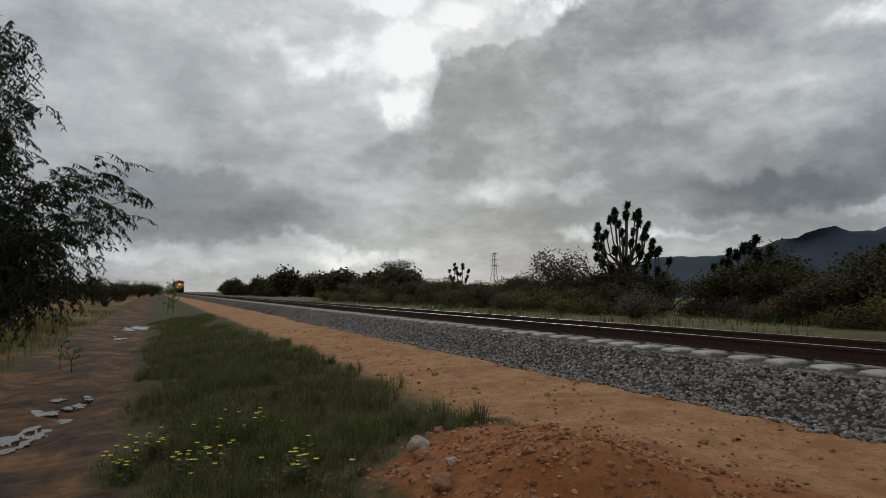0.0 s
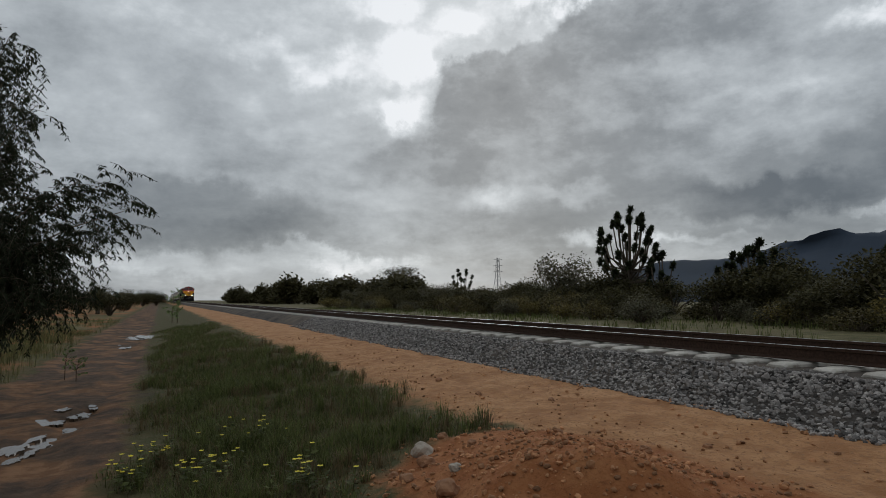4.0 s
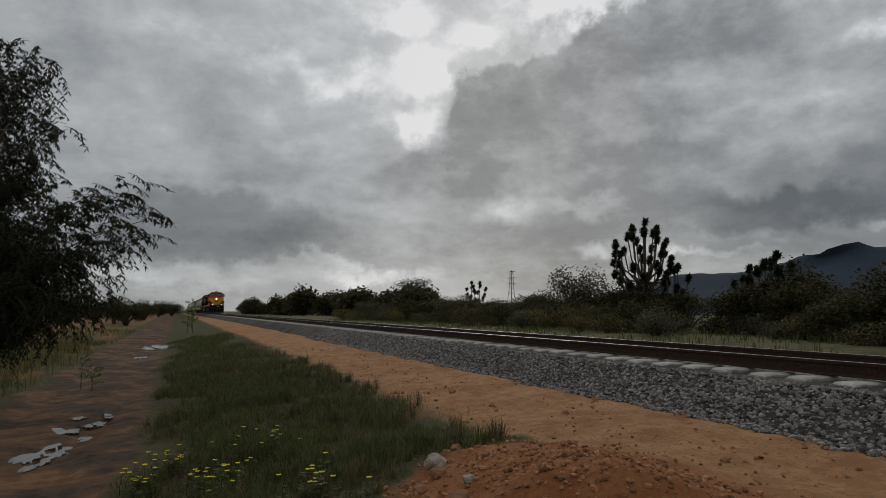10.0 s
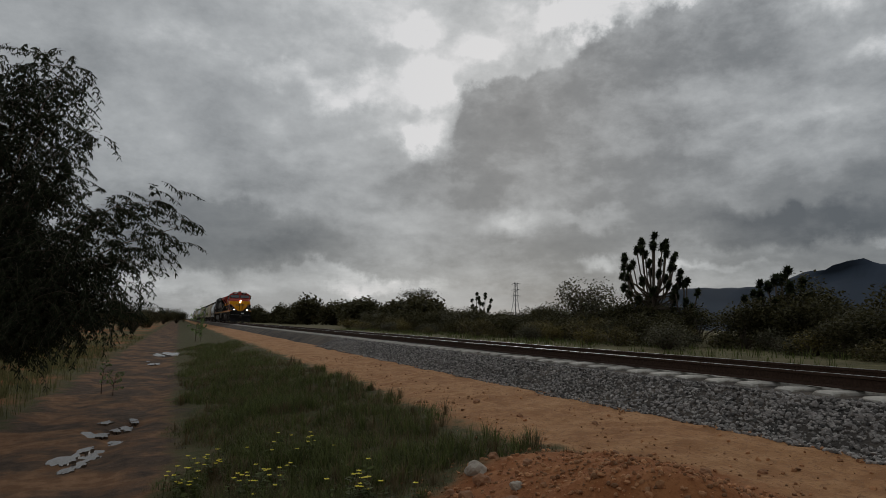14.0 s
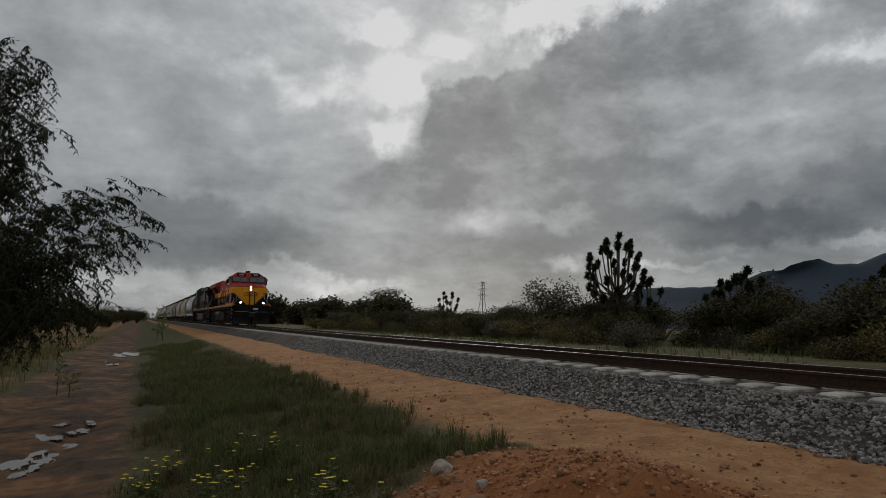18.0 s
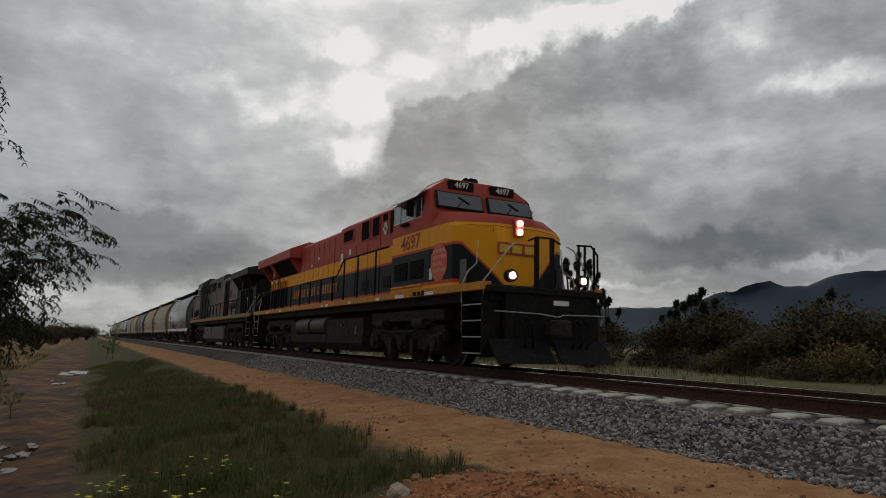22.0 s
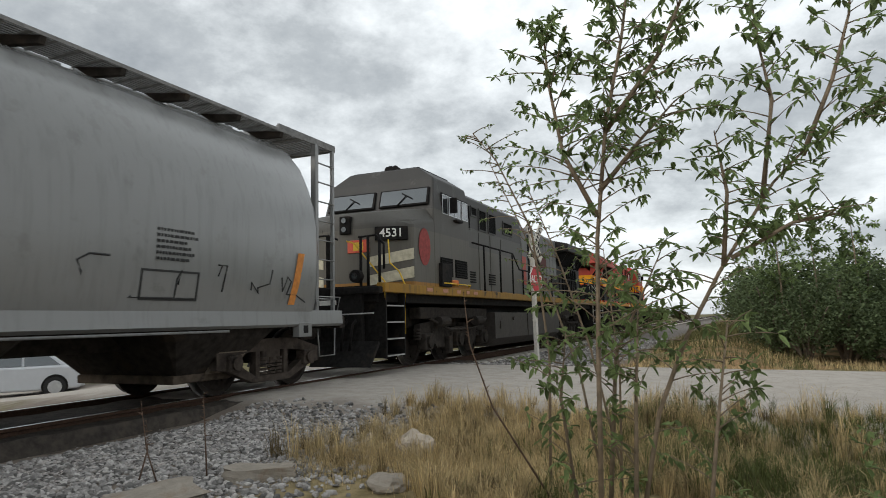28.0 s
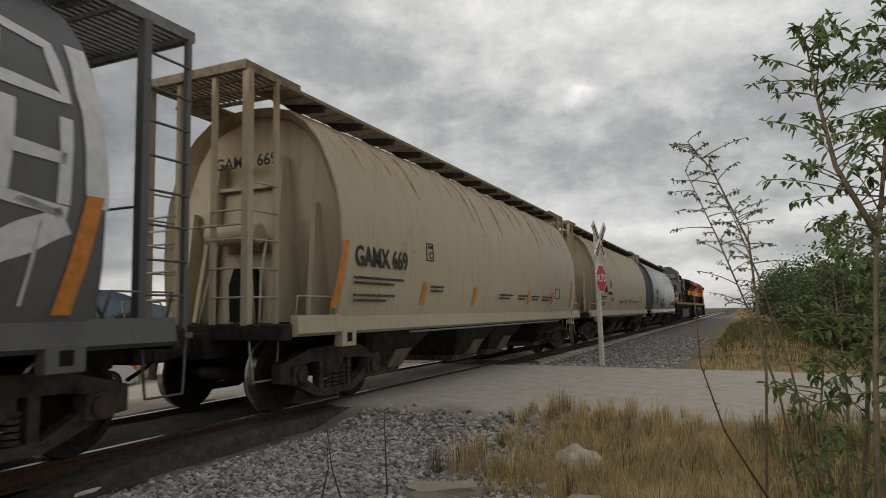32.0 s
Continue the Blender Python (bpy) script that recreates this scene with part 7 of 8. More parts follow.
def build_feathery_tree():
    """The drooping, fine-leaved tree beside the dirt road."""
    rng = random.Random(3)
    base = Vector((-8.6, -12.0, ground_z(-8.6, -12.0)))
    t = thing("feathery_tree", "dark drooping fine-leaved tree beside the muddy dirt road", "tree", Matrix.Translation(base))
    tips = [(-8.0, -11.8, 3.9), (-7.6, -11.0, 4.5), (-7.1, -10.3, 4.3), (-6.9, -9.95, 3.6), (-8.0, -11.2, 3.3), (-7.4, -10.3, 3.0), (-7.7, -10.8, 2.2), (-6.85, -9.85, 2.25), (-6.35, -9.25, 2.35), (-6.15, -8.8, 2.35), (-6.0, -8.55, 1.9), (-6.45, -9.1, 1.45), (-6.95, -9.7, 1.45), (-7.4, -10.3, 1.3), (-7.8, -10.9, 1.2), (-7.2, -9.9, 0.75), (-7.75, -10.6, 0.35), (-6.75, -9.4, 0.75), (-8.3, -11.2, 1.6), (-8.4, -11.6, 2.6), (-9.4, -12.6, 4.2), (-9.8, -13.4, 3.4), (-8.0, -13.2, 3.6), (-9.8, -11.0, 3.2), (-8.9, -12.3, 5.2), (-8.0, -11.5, 4.75), (-7.5, -10.9, 5.0), (-7.15, -10.4, 4.75), (-8.2, -11.9, 5.3), (-7.3, -12.9, 2.0), (-9.6, -11.6, 1.4)]
    wood = bmesh.new()
    tube(wood, [(0, 0, -0.3), (0.1, 0.1, 1.0), (0.15, 0.25, 2.2), (0.1, 0.3, 3.2)], [0.20, 0.15, 0.11, 0.06], 9)
    vs, fs = [], []
    sprig = bmesh.new()

    def spray(q, d, L, droop):
        # a fine twig that arches over and hangs, with narrow leaves along it
        pts = [q]
        for _ in range(6):
            d = (d + Vector((rng.gauss(0, 0.05), rng.gauss(0, 0.05), -droop))).normalized()
            pts.append(pts[-1] + d * L / 6)
        tube(sprig, [tuple(p) for p in pts[::2]], [0.004, 0.003, 0.003, 0.002], 3)
        for p, p2 in zip(pts[1:], pts[2:]):
            for _ in range(5):
                c = p.lerp(p2, rng.random())
                b = rng.uniform(0, 2 * math.pi)
                v = (Vector((math.cos(b) * 0.75, math.sin(b) * 0.75, rng.uniform(-1.2, 0.0))) + d * 0.5).normalized()
                side = v.cross(Vector((rng.uniform(-1, 1), rng.uniform(-1, 1), 0.5))).normalized() * rng.uniform(0.008, 0.014)
                n, LL = len(vs), rng.uniform(0.055, 0.11)
                vs.extend([c, c + v * LL * 0.5 + side, c + v * LL, c + v * LL * 0.5 - side])
                fs.append((n, n + 1, n + 2, n + 3))

    axis = Vector((0.12, 0.22, 0))
    for k, tip in enumerate(tips):
        e = Vector(tip) - base
        out = Vector((e.x, e.y, 0)).normalized()
        root = axis + Vector((0, 0, min(3.0, max(0.9, e.z * 0.40))))
        mid = root.lerp(e, 0.5) + Vector((0, 0, 0.30))
        line = [root, root.lerp(mid, 0.55) + Vector((rng.gauss(0, 0.08), rng.gauss(0, 0.08), 0.1)), mid, mid.lerp(e, 0.5) + Vector((0, 0, 0.08)), e]
        tube(wood, [tuple(p) for p in line], [0.032, 0.024, 0.017, 0.011, 0.005], 6)
        lobe = k in (7, 8, 9, 10, 11)
        heavy = e.z < 4.0 and not lobe and k not in (0, 1, 2, 3)
        for j in range(250 if heavy else 84 if lobe else 110):
            u = rng.random() ** (0.8 if heavy else 0.6)
            i = min(3, int((0.25 + 0.75 * u) * 4))
            q = line[i].lerp(line[i + 1], rng.random())
            s_ = 0.30 if heavy else 0.15
            q = q + Vector((rng.gauss(0, s_), rng.gauss(0, s_), rng.gauss(0, s_ * 0.8)))
            a = rng.uniform(0, 2 * math.pi)
            d = (Vector((math.cos(a), math.sin(a), rng.uniform(-0.3, 0.7))) + out * (0.9 if lobe else 0.35)).normalized()
            spray(q, d, rng.uniform(0.25, 0.55) if not heavy else rng.uniform(0.3, 0.7), 0.16 if lobe else 0.24)
    part("trunk", wood, M_BARK, t)
    part("twig", sprig, M_BARK, t)
    o = new("crown", raw_mesh("crown", vs, fs, M_LEAF_DARK))
    o.parent = t


build_feathery_tree()


def build_saplings():
    """Slender young trees and dead weeds in the near grass by the crossing."""
    rng = random.Random(14)

    def sapling(name, stems, twig_len, leaves, label, leaf=(0.085, 0.017), bare=0.3, mat_stem=M_STEM, r0=0.018, per=15):
        b = Vector(stems[0][0])
        b.z = ground_z(b.x, b.y)
        t = thing(name, label, "sapling", Matrix.Translation(b))
        vs, fs = [], []
        for si, pts in enumerate(stems):
            pts = [Vector(p) - b for p in pts]
            if si == 0 or pts[0].z < 0.3:
                pts[0].z = ground_z(pts[0].x + b.x, pts[0].y + b.y) - b.z - 0.08
            wood = bmesh.new()
            n = len(pts)
            tube(wood, [tuple(p) for p in pts], [r0 * (1 - 0.75 * k / (n - 1)) for k in range(n)], 6)
            total = n - 1
            length = sum((q_ - p_).length for p_, q_ in zip(pts, pts[1:]))
            lead = length if si == 0 else lead
            count = max(6, int(leaves * min(1.0, 1.3 * length / lead)))
            low = bare if si == 0 else 0.12
            for j in range(count):
                u = low + (1 - low) * (j + rng.random()) / count
                k = min(total - 1, int(u * total))
                q = pts[k].lerp(pts[k + 1], u * total - k)
                a = rng.uniform(0, 2 * math.pi)
                d = Vector((math.cos(a), math.sin(a), rng.uniform(0.2, 1.1))).normalized()
                L = twig_len * rng.uniform(0.4, 1.25) * (1.15 - 0.45 * u)
                tw = [q]
                for s in range(4):
                    d = (d + Vector((0, 0, -0.10))).normalized()
                    tw.append(tw[-1] + d * L / 4)
                tube(wood, [tuple(p) for p in tw], [0.005, 0.004, 0.003, 0.003, 0.002], 4)
                if leaf:
                    cs = [tw[1 + int(rng.random() * 3)].lerp(tw[4], rng.random()) for _ in range(per)] + [tw[4]]
                    v2, f2 = leaf_quads(rng, cs, leaf[0], leaf[1], droop=0.45, flat=1.5, fold=True)
                    off = len(vs)
                    vs += v2
                    fs += [tuple(i + off for i in f) for f in f2]
            part("stem", wood, mat_stem, t)
        if leaf:
            o = new("foliage", raw_mesh("foliage", vs, fs, M_LEAF_FRESH))
            o.parent = t
        return t

    sapling("young_tree", [[(9.42, -6.93, -0.4), (9.34, -6.98, 0.78), (9.27, -7.02, 1.47), (9.23, -7.11, 2.15), (9.22, -7.23, 2.66), (9.19, -7.32, 3.17), (9.17, -7.38, 3.6)],
                           [(9.25, -7.03, 1.6), (9.2, -6.85, 2.0), (9.2, -6.78, 2.45), (9.25, -6.75, 2.8)],
                           [(9.25, -7.05, 1.75), (9.3, -7.3, 2.05), (9.3, -7.5, 2.25)],
                           [(9.24, -7.1, 2.1), (9.32, -7.42, 2.55), (9.36, -7.6, 2.95), (9.38, -7.7, 3.25)]], 0.42, 84, "slender young tree with drooping green leaves in dry grass", leaf=(0.070, 0.0135), bare=0.16, per=15)
    sapling("young_tree", [[(9.72, -7.1, -0.4), (9.73, -7.27, 0.4), (9.75, -7.46, 0.87), (9.79, -7.67, 1.26), (9.84, -7.87, 1.58), (9.90, -8.02, 1.82), (9.90, -8.22, 2.02), (9.97, -8.5, 2.2), (10.0, -8.75, 2.3)],
                           [(9.88, -7.95, 1.7), (9.9, -8.05, 2.35), (9.92, -8.0, 2.75), (9.95, -7.98, 3.1)],
                           [(9.92, -8.2, 1.98), (9.95, -8.4, 2.45), (9.95, -8.52, 2.85), (9.95, -8.55, 3.1)],
                           [(9.8, -7.7, 1.3), (9.7, -7.75, 1.75), (9.7, -7.7, 2.15)],
                           [(9.8, -7.75, 1.35), (9.85, -8.1, 1.55), (9.9, -8.4, 1.6)]], 0.36, 46, "leaning young tree with drooping green leaves in dry grass", leaf=(0.088, 0.016), bare=0.16, per=9)
    sapling("young_tree", [[(9.86, -6.9, -0.4), (9.79, -7.01, 0.76), (9.82, -7.15, 1.05), (9.84, -7.31, 1.39)], [(9.6, -7.5, -0.4), (9.62, -7.6, 0.3), (9.66, -7.7, 0.95)], [(9.55, -6.8, -0.4), (9.5, -6.7, 0.5), (9.5, -6.75, 0.9)], [(9.62, -7.1, -0.4), (9.6, -7.15, 0.5), (9.55, -7.2, 1.1)]], 0.34, 26, "low leafy shoots among the young trees", bare=0.2, per=8)
    sapling("young_tree", [[(10.6, -8.9, -0.45), (10.6, -8.95, 0.1), (10.7, -9.1, 0.4)], [(10.4, -8.5, -0.45), (10.35, -8.6, 0.1), (10.3, -8.7, 0.45)]], 0.28, 14, "low leafy shoots in dry grass", bare=0.2, per=6)
    for pts in ([(10.32, -6.39, -0.4), (10.22, -6.45, 0.73), (10.07, -6.39, 1.67), (9.92, -6.18, 2.19), (9.84, -6.03, 2.4)], [(10.97, -6.67, -0.4), (10.83, -6.55, 0.51), (10.69, -6.38, 1.14), (10.53, -6.17, 1.77), (10.36, -5.97, 2.3)], [(11.01, -6.85, -0.4), (10.85, -6.64, 0.73), (10.68, -6.44, 1.49), (10.51, -6.24, 2.1)], [(10.4, -6.9, -0.4), (10.3, -6.95, 0.6), (10.15, -6.9, 1.5)]):
        sapling("bare_shrub", [pts], 0.34, 26, "nearly bare grey shrub stems in dry grass", leaf=(0.030, 0.009), bare=0.45, r0=0.012, per=9)
    for pts in ([(9.95, -6.59, -0.4), (9.7, -6.17, 0.4), (9.6, -6.05, 0.84), (9.54, -6.04, 1.2)], [(9.4, -3.43, -0.4), (9.32, -3.35, 0.03), (9.27, -3.33, 0.42)], [(9.7, -3.63, -0.4), (9.65, -3.64, 0.18), (9.62, -3.65, 0.44)], [(9.35, -3.2, -0.4), (9.42, -3.25, 0.0), (9.40, -3.25, 0.25)]):
        sapling("dead_weed", [pts], 0.06, 9, "dark dead weed stalk standing in gravel", leaf=None, bare=0.4, mat_stem=M_TWIG, r0=0.009)
    # thin saplings over the thicket and by the far bank
    for x, y, h in ((29.6, -10.3, 4.6), (28.4, -9.2, 4.3), (30.5, -11.6, 4.9), (29.5, -13.0, 4.6)):
        z = ground_z(x, y)
        sapling("thin_tree", [[(x, y, z), (x + 0.1, y, z + h * 0.5), (x, y + 0.1, z + h)]], 0.9, 40, "thin tall sapling above the thicket", leaf=(0.22, 0.05), bare=0.4, r0=0.05)
    for x, y, h in ((-44, -6.9, 2.2), (-46, -7.2, 1.9)):
        z = ground_z(x, y)
        sapling("bank_sapling", [[(x, y, z), (x + 0.1, y, z + h * 0.5), (x, y + 0.1, z + h)]], 0.7, 20, "thin grey-green sapling on the grassy bank", leaf=(0.16, 0.03), bare=0.15, r0=0.03)
    for x, y, h in ((-12.5, -10.0, 0.75), (-11.8, -9.7, 0.5)):
        z = ground_z(x, y)
        sapling("dead_weed", [[(x, y, z), (x + 0.05, y, z + h * 0.5), (x, y + 0.05, z + h)]], 0.25, 12, "reddish dead weed beside the muddy road", leaf=(0.05, 0.012), bare=0.3, mat_stem=M_TWIG, r0=0.012)


build_saplings()


def blades(name, rng, spots, height, width, material, label, lean=0.35, per=1):
    """Grass as many bent blades in one object."""
    vs, fs = [], []
    for x, y, k in spots:
        z = ground_z(x, y) - 0.02
        for _ in range(per):
            px, py = x + rng.gauss(0, 0.035), y + rng.gauss(0, 0.035)
            a = rng.uniform(0, 2 * math.pi)
            h = height * k * rng.uniform(0.5, 1.2)
            b = h * rng.uniform(0.1, 1.0) * lean
            w = width * rng.uniform(0.6, 1.3)
            c, s = math.cos(a), math.sin(a)
            n = len(vs)
            vs += [(px - s * w, py + c * w, z), (px + s * w, py - c * w, z), (px + c * b * 0.4 + s * w * 0.7, py + s * b * 0.4 - c * w * 0.7, z + h * 0.6), (px + c * b * 0.4 - s * w * 0.7, py + s * b * 0.4 + c * w * 0.7, z + h * 0.6), (px + c * b, py + s * b, z + h)]
            fs += [(n, n + 1, n + 2, n + 3), (n + 3, n + 2, n + 4)]
    tagged(new(name, raw_mesh(name, vs, fs, material)), label, "grass", kind="stuff")


def build_grass():
    rng = random.Random(9)

    def patchy(x, y, f=0.6, cut=0.0):
        return noise.noise((x * f, y * f, 11)) > cut

    def bank(x, y):
        # how firmly the turf holds at a place: frayed towards the path and the dirt road
        w = 0.55 * noise.noise((x * 0.55, y * 0.2, 4)) + 0.22 * noise.noise((x * 2.1, y * 0.9, 6))
        return min(1.0, (-4.75 + w - y) / 0.7, (y + 8.35 + w + 0.35 * noise.noise((x * 1.1, 3.0, 7))) / 0.6, (((x - 1.1) / 2.0) ** 2 + ((y + 5.5) / 1.05) ** 2 - 1 + w) / 0.5)

    green, brown = [], []
    for _ in range(70000):
        x, y = 2.2 - 38 * rng.random() ** 1.7, rng.uniform(-9.0, -4.1)
        e = bank(x, y)
        if rng.random() > e:
            continue
        v = noise.noise((x * 0.8, y * 0.8, 11)) + 0.6 * noise.noise((x * 2.6, y * 2.6, 2)) - 0.25 * ease(-x, 6, 14) * ease(y, -6.5, -4.8)
        k = (0.35 + 0.65 * e) * (1 + 0.95 * v)
        (green if v + rng.gauss(0, 0.30) > -0.02 else brown).append((x, y, max(0.3, k)))
    for _ in range(16000):
        x, y = rng.uniform(1.6, 9.4), rng.uniform(-8.6, -4.9)
        v = noise.noise((x * 0.8, y * 0.8, 11)) + 0.6 * noise.noise((x * 2.6, y * 2.6, 2))
        if rng.random() < bank(x, y) * (1 - 0.7 * ease(x, 6.5, 9.4)):
            (green if v + rng.gauss(0, 0.22) > -0.12 else brown).append((x, y, max(0.35, 1 + 0.7 * v)))
    blades("bank_grass", rng, green, 0.165, 0.0036, M_GRASS, "short uneven green grass over the bank", 1.1, per=3)
    blades("bank_dry_grass", rng, brown, 0.15, 0.003, M_BROWNGRASS, "thin brown grass patches on the bank", 1.2, per=2)
    spots = []
    for _ in range(9000):
        x, y = -2 - 58 * rng.random(), rng.uniform(-22, -11.0)
        if patchy(x, y, 0.3, -0.15):
            spots.append((x, y, 1.0))
    for _ in range(7000):
        x, y = -1 - 34 * rng.random() ** 1.2, rng.uniform(-15.5, -10.9)
        if (y + 10.9) < -0.8 + 0.9 * noise.noise((x * 0.35, 2, 0)) and patchy(x, y, 0.5, -0.3):
            spots.append((x, y, 1.2 + 0.5 * noise.noise((x * 0.7, y * 0.7, 3))))
    blades("field_grass", rng, spots, 0.30, 0.006, M_FIELD, "olive and straw grass beyond the dirt road", 0.5, per=3)
    straw, green = [], []
    for _ in range(26000):
        x, y = rng.uniform(8.9, 13.6), rng.uniform(-11, -3.7)
        edge = min(1.0, (x - 8.9 - 0.5 * noise.noise((y, 3, 0)) - 1.1 * ease(y, -6.4, -4.6)) / 0.6, (13.3 + 0.4 * noise.noise((y * 1.3, 1, 0)) - x) / 0.5, (-3.9 + 0.6 * noise.noise((x * 1.2, 8, 0)) - y) / 0.6)
        v = noise.noise((x * 0.75, y * 0.75, 21)) + 0.5 * noise.noise((x * 2.4, y * 2.4, 3))
        if rng.random() > edge or v < -0.45:
            continue
        k = 0.55 + 0.45 * edge + 0.5 * v
        (green if -y + 1.6 * v + rng.gauss(0, 0.5) > 7.4 else straw).append((x, y, max(0.3, k)))
    blades("verge_low_grass", rng, straw, 0.16, 0.0024, M_DRYGRASS, "dry straw-coloured grass on the verge", 1.1, per=3)
    blades("verge_green_grass", rng, green, 0.20, 0.0034, M_GRASS, "green weeds and grass on the verge", 1.1, per=3)
    # tufts: blades that spring from one root and bend outwards
    for nm, ma, label, count, tall, x0, x1, y0, y1 in (("verge_straw_tufts", M_DRYGRASS, "pale straw-coloured grass tufts on the verge", 900, 0.42, 8.9, 13.5, -10.5, -3.8), ("verge_brown_tufts", M_BROWNGRASS, "brown withered grass tufts on the verge", 240, 0.34, 8.9, 13.4, -10.0, -3.6), ("verge_green_tufts", M_GRASS, "green grass tufts on the verge", 420, 0.36, 9.2, 13.5, -11.0, -6.3), ("bank_tufts", M_GRASS, "coarse green grass tufts on the bank", 900, 0.30, -14.0, 1.0, -8.3, -4.9), ("bank_brown_tufts", M_BROWNGRASS, "brown grass tufts on the bank", 560, 0.30, -16.0, 1.0, -8.4, -4.6)):
        vs, fs = [], []
        for _ in range(count):
            x, y = rng.uniform(x0, x1), rng.uniform(y0, y1)
            v = noise.noise((x * 0.9, y * 0.9, 31 + len(nm)))
            if v < -0.12 or (x < 3 and bank(x, y) < 0.3) or (x > 3 and x < 8.9 + 1.5 * ease(y, -6.4, -4.6)):
                continue
            big = rng.uniform(0.5, 1.2) * (0.8 + 0.5 * v)
            z = ground_z(x, y) - 0.02
            for _ in range(rng.randint(26, 48)):
                a, h, out = rng.uniform(0, 2 * math.pi), tall * big * rng.uniform(0.5, 1.1), rng.uniform(0.1, 1.0)
                c, s_ = math.cos(a), math.sin(a)
                px, py, w = x + c * 0.05 * out, y + s_ * 0.05 * out, rng.uniform(0.0016, 0.0032)
                r1, r2 = h * 0.25 * out, h * 0.85 * out
                n = len(vs)
                vs += [(px - s_ * w, py + c * w, z), (px + s_ * w, py - c * w, z), (px + c * r1 + s_ * w * 0.8, py + s_ * r1 - c * w * 0.8, z + h * 0.62), (px + c * r1 - s_ * w * 0.8, py + s_ * r1 + c * w * 0.8, z + h * 0.62), (px + c * r2, py + s_ * r2, z + h * (1 - 0.3 * out))]
                fs += [(n, n + 1, n + 2, n + 3), (n + 3, n + 2, n + 4)]
        tagged(new(nm, raw_mesh(nm, vs, fs, ma)), label, "grass", kind="stuff")
    spots = [(rng.uniform(24.0, 62), rng.uniform(-9.6, -5.4), rng.uniform(0.6, 1.2)) for _ in range(6000)]
    blades("bank_verge_grass", rng, [s for s in spots if patchy(s[0], s[1], 0.4, -0.2)], 0.30, 0.010, M_FIELD, "olive grass over the low bank beyond the road", 0.7, per=2)
    spots = [(rng.uniform(20.8, 29), rng.uniform(-15, -5.2), rng.uniform(0.6, 1.1)) for _ in range(3800)]
    blades("far_verge_grass", rng, [s for s in spots if patchy(s[0], s[1], 0.4, -0.05)], 0.22, 0.007, M_DRYGRASS, "dry grass on the far verge of the road", 0.7, per=3)
    spots = [(rng.uniform(-70, 9), rng.uniform(4.5, 13.5), rng.uniform(0.5, 1.1)) for _ in range(7000)]
    blades("lineside_grass", rng, [s for s in spots if patchy(s[0], s[1], 0.25, -0.1)], 0.34, 0.012, M_GRASS, "olive grass strip beyond the track", 0.6, per=2)
    # yellow-flowered weeds on the bank
    for cx, cy, n, r in ((-2.7, -8.0, 12, 0.35), (-1.6, -7.75, 12, 0.4), (-2.8, -7.1, 12, 0.35), (-0.55, -6.95, 14, 0.45), (-2.0, -8.2, 14, 0.35), (-1.9, -7.4, 8, 0.4)):
        w = thing("flowering_weed", "low green weed with small yellow flowers", "weed", pose(cx, cy, ground_z(cx, cy)), "flowering weeds on the bank")
        lv = []
        for k in range(n):
            dx, dy, h = rng.gauss(0, r * 0.42), rng.gauss(0, r * 0.42), rng.uniform(0.12, 0.30)
            zo = ground_z(cx + dx, cy + dy) - ground_z(cx, cy)
            top = Vector((dx + rng.uniform(-0.08, 0.08), dy + rng.uniform(-0.08, 0.08), zo + h))
            part("stem", tube(bmesh.new(), [(dx, dy, zo - 0.02), (dx, dy, zo + h * 0.5), tuple(top)], 0.003, 4), M_GRASS, w)
            lv += [Vector((dx, dy, zo + h * rng.uniform(0.1, 0.9))) for _ in range(16)]
            pv, pf = [], []
            for j in range(5):
                a = 2 * math.pi * j / 5 + k
                e = Vector((math.cos(a), math.sin(a), 0.35)) * 0.027
                s_ = Vector((-math.sin(a), math.cos(a), 0)) * 0.014
                m_ = len(pv)
                pv += [top, top + e * 0.6 + s_, top + e, top + e * 0.6 - s_]
                pf.append((m_, m_ + 1, m_ + 2, m_ + 3))
            new("flower", raw_mesh("flower", pv, pf, M_FLOWER)).parent = w
        vs, fs = leaf_quads(rng, lv, 0.07, 0.016)
        new("foliage", raw_mesh("foliage", vs, fs, M_GRASS)).parent = w


build_grass()



# ---- stones ----
def stone_shape(rng):
    """One angular crushed stone, twelve corners and twenty faces."""
    bm = bmesh.new()
    bmesh.ops.create_icosphere(bm, subdivisions=1, radius=1.0)
    vs = []
    for v in bm.verts:
        k = rng.uniform(0.62, 1.18)
        vs.append(v.co * k)
    fs = [tuple(v.index for v in f.verts) for f in bm.faces]
    bm.free()
    return np.array([tuple(v) for v in vs]), fs


def bed_z(x, y):
    s = shoulder(x)
    a = abs(y)
    if a > s * 0.84:
        z = -0.44 - 0.22 * (a - s * 0.84) / (s * 0.16)
    elif a > 1.75:
        z = -0.250 - 0.190 * (a - 1.75) / (s * 0.84 - 1.75)
    else:
        z = -0.24
    return max(z, ground_z(x, y))


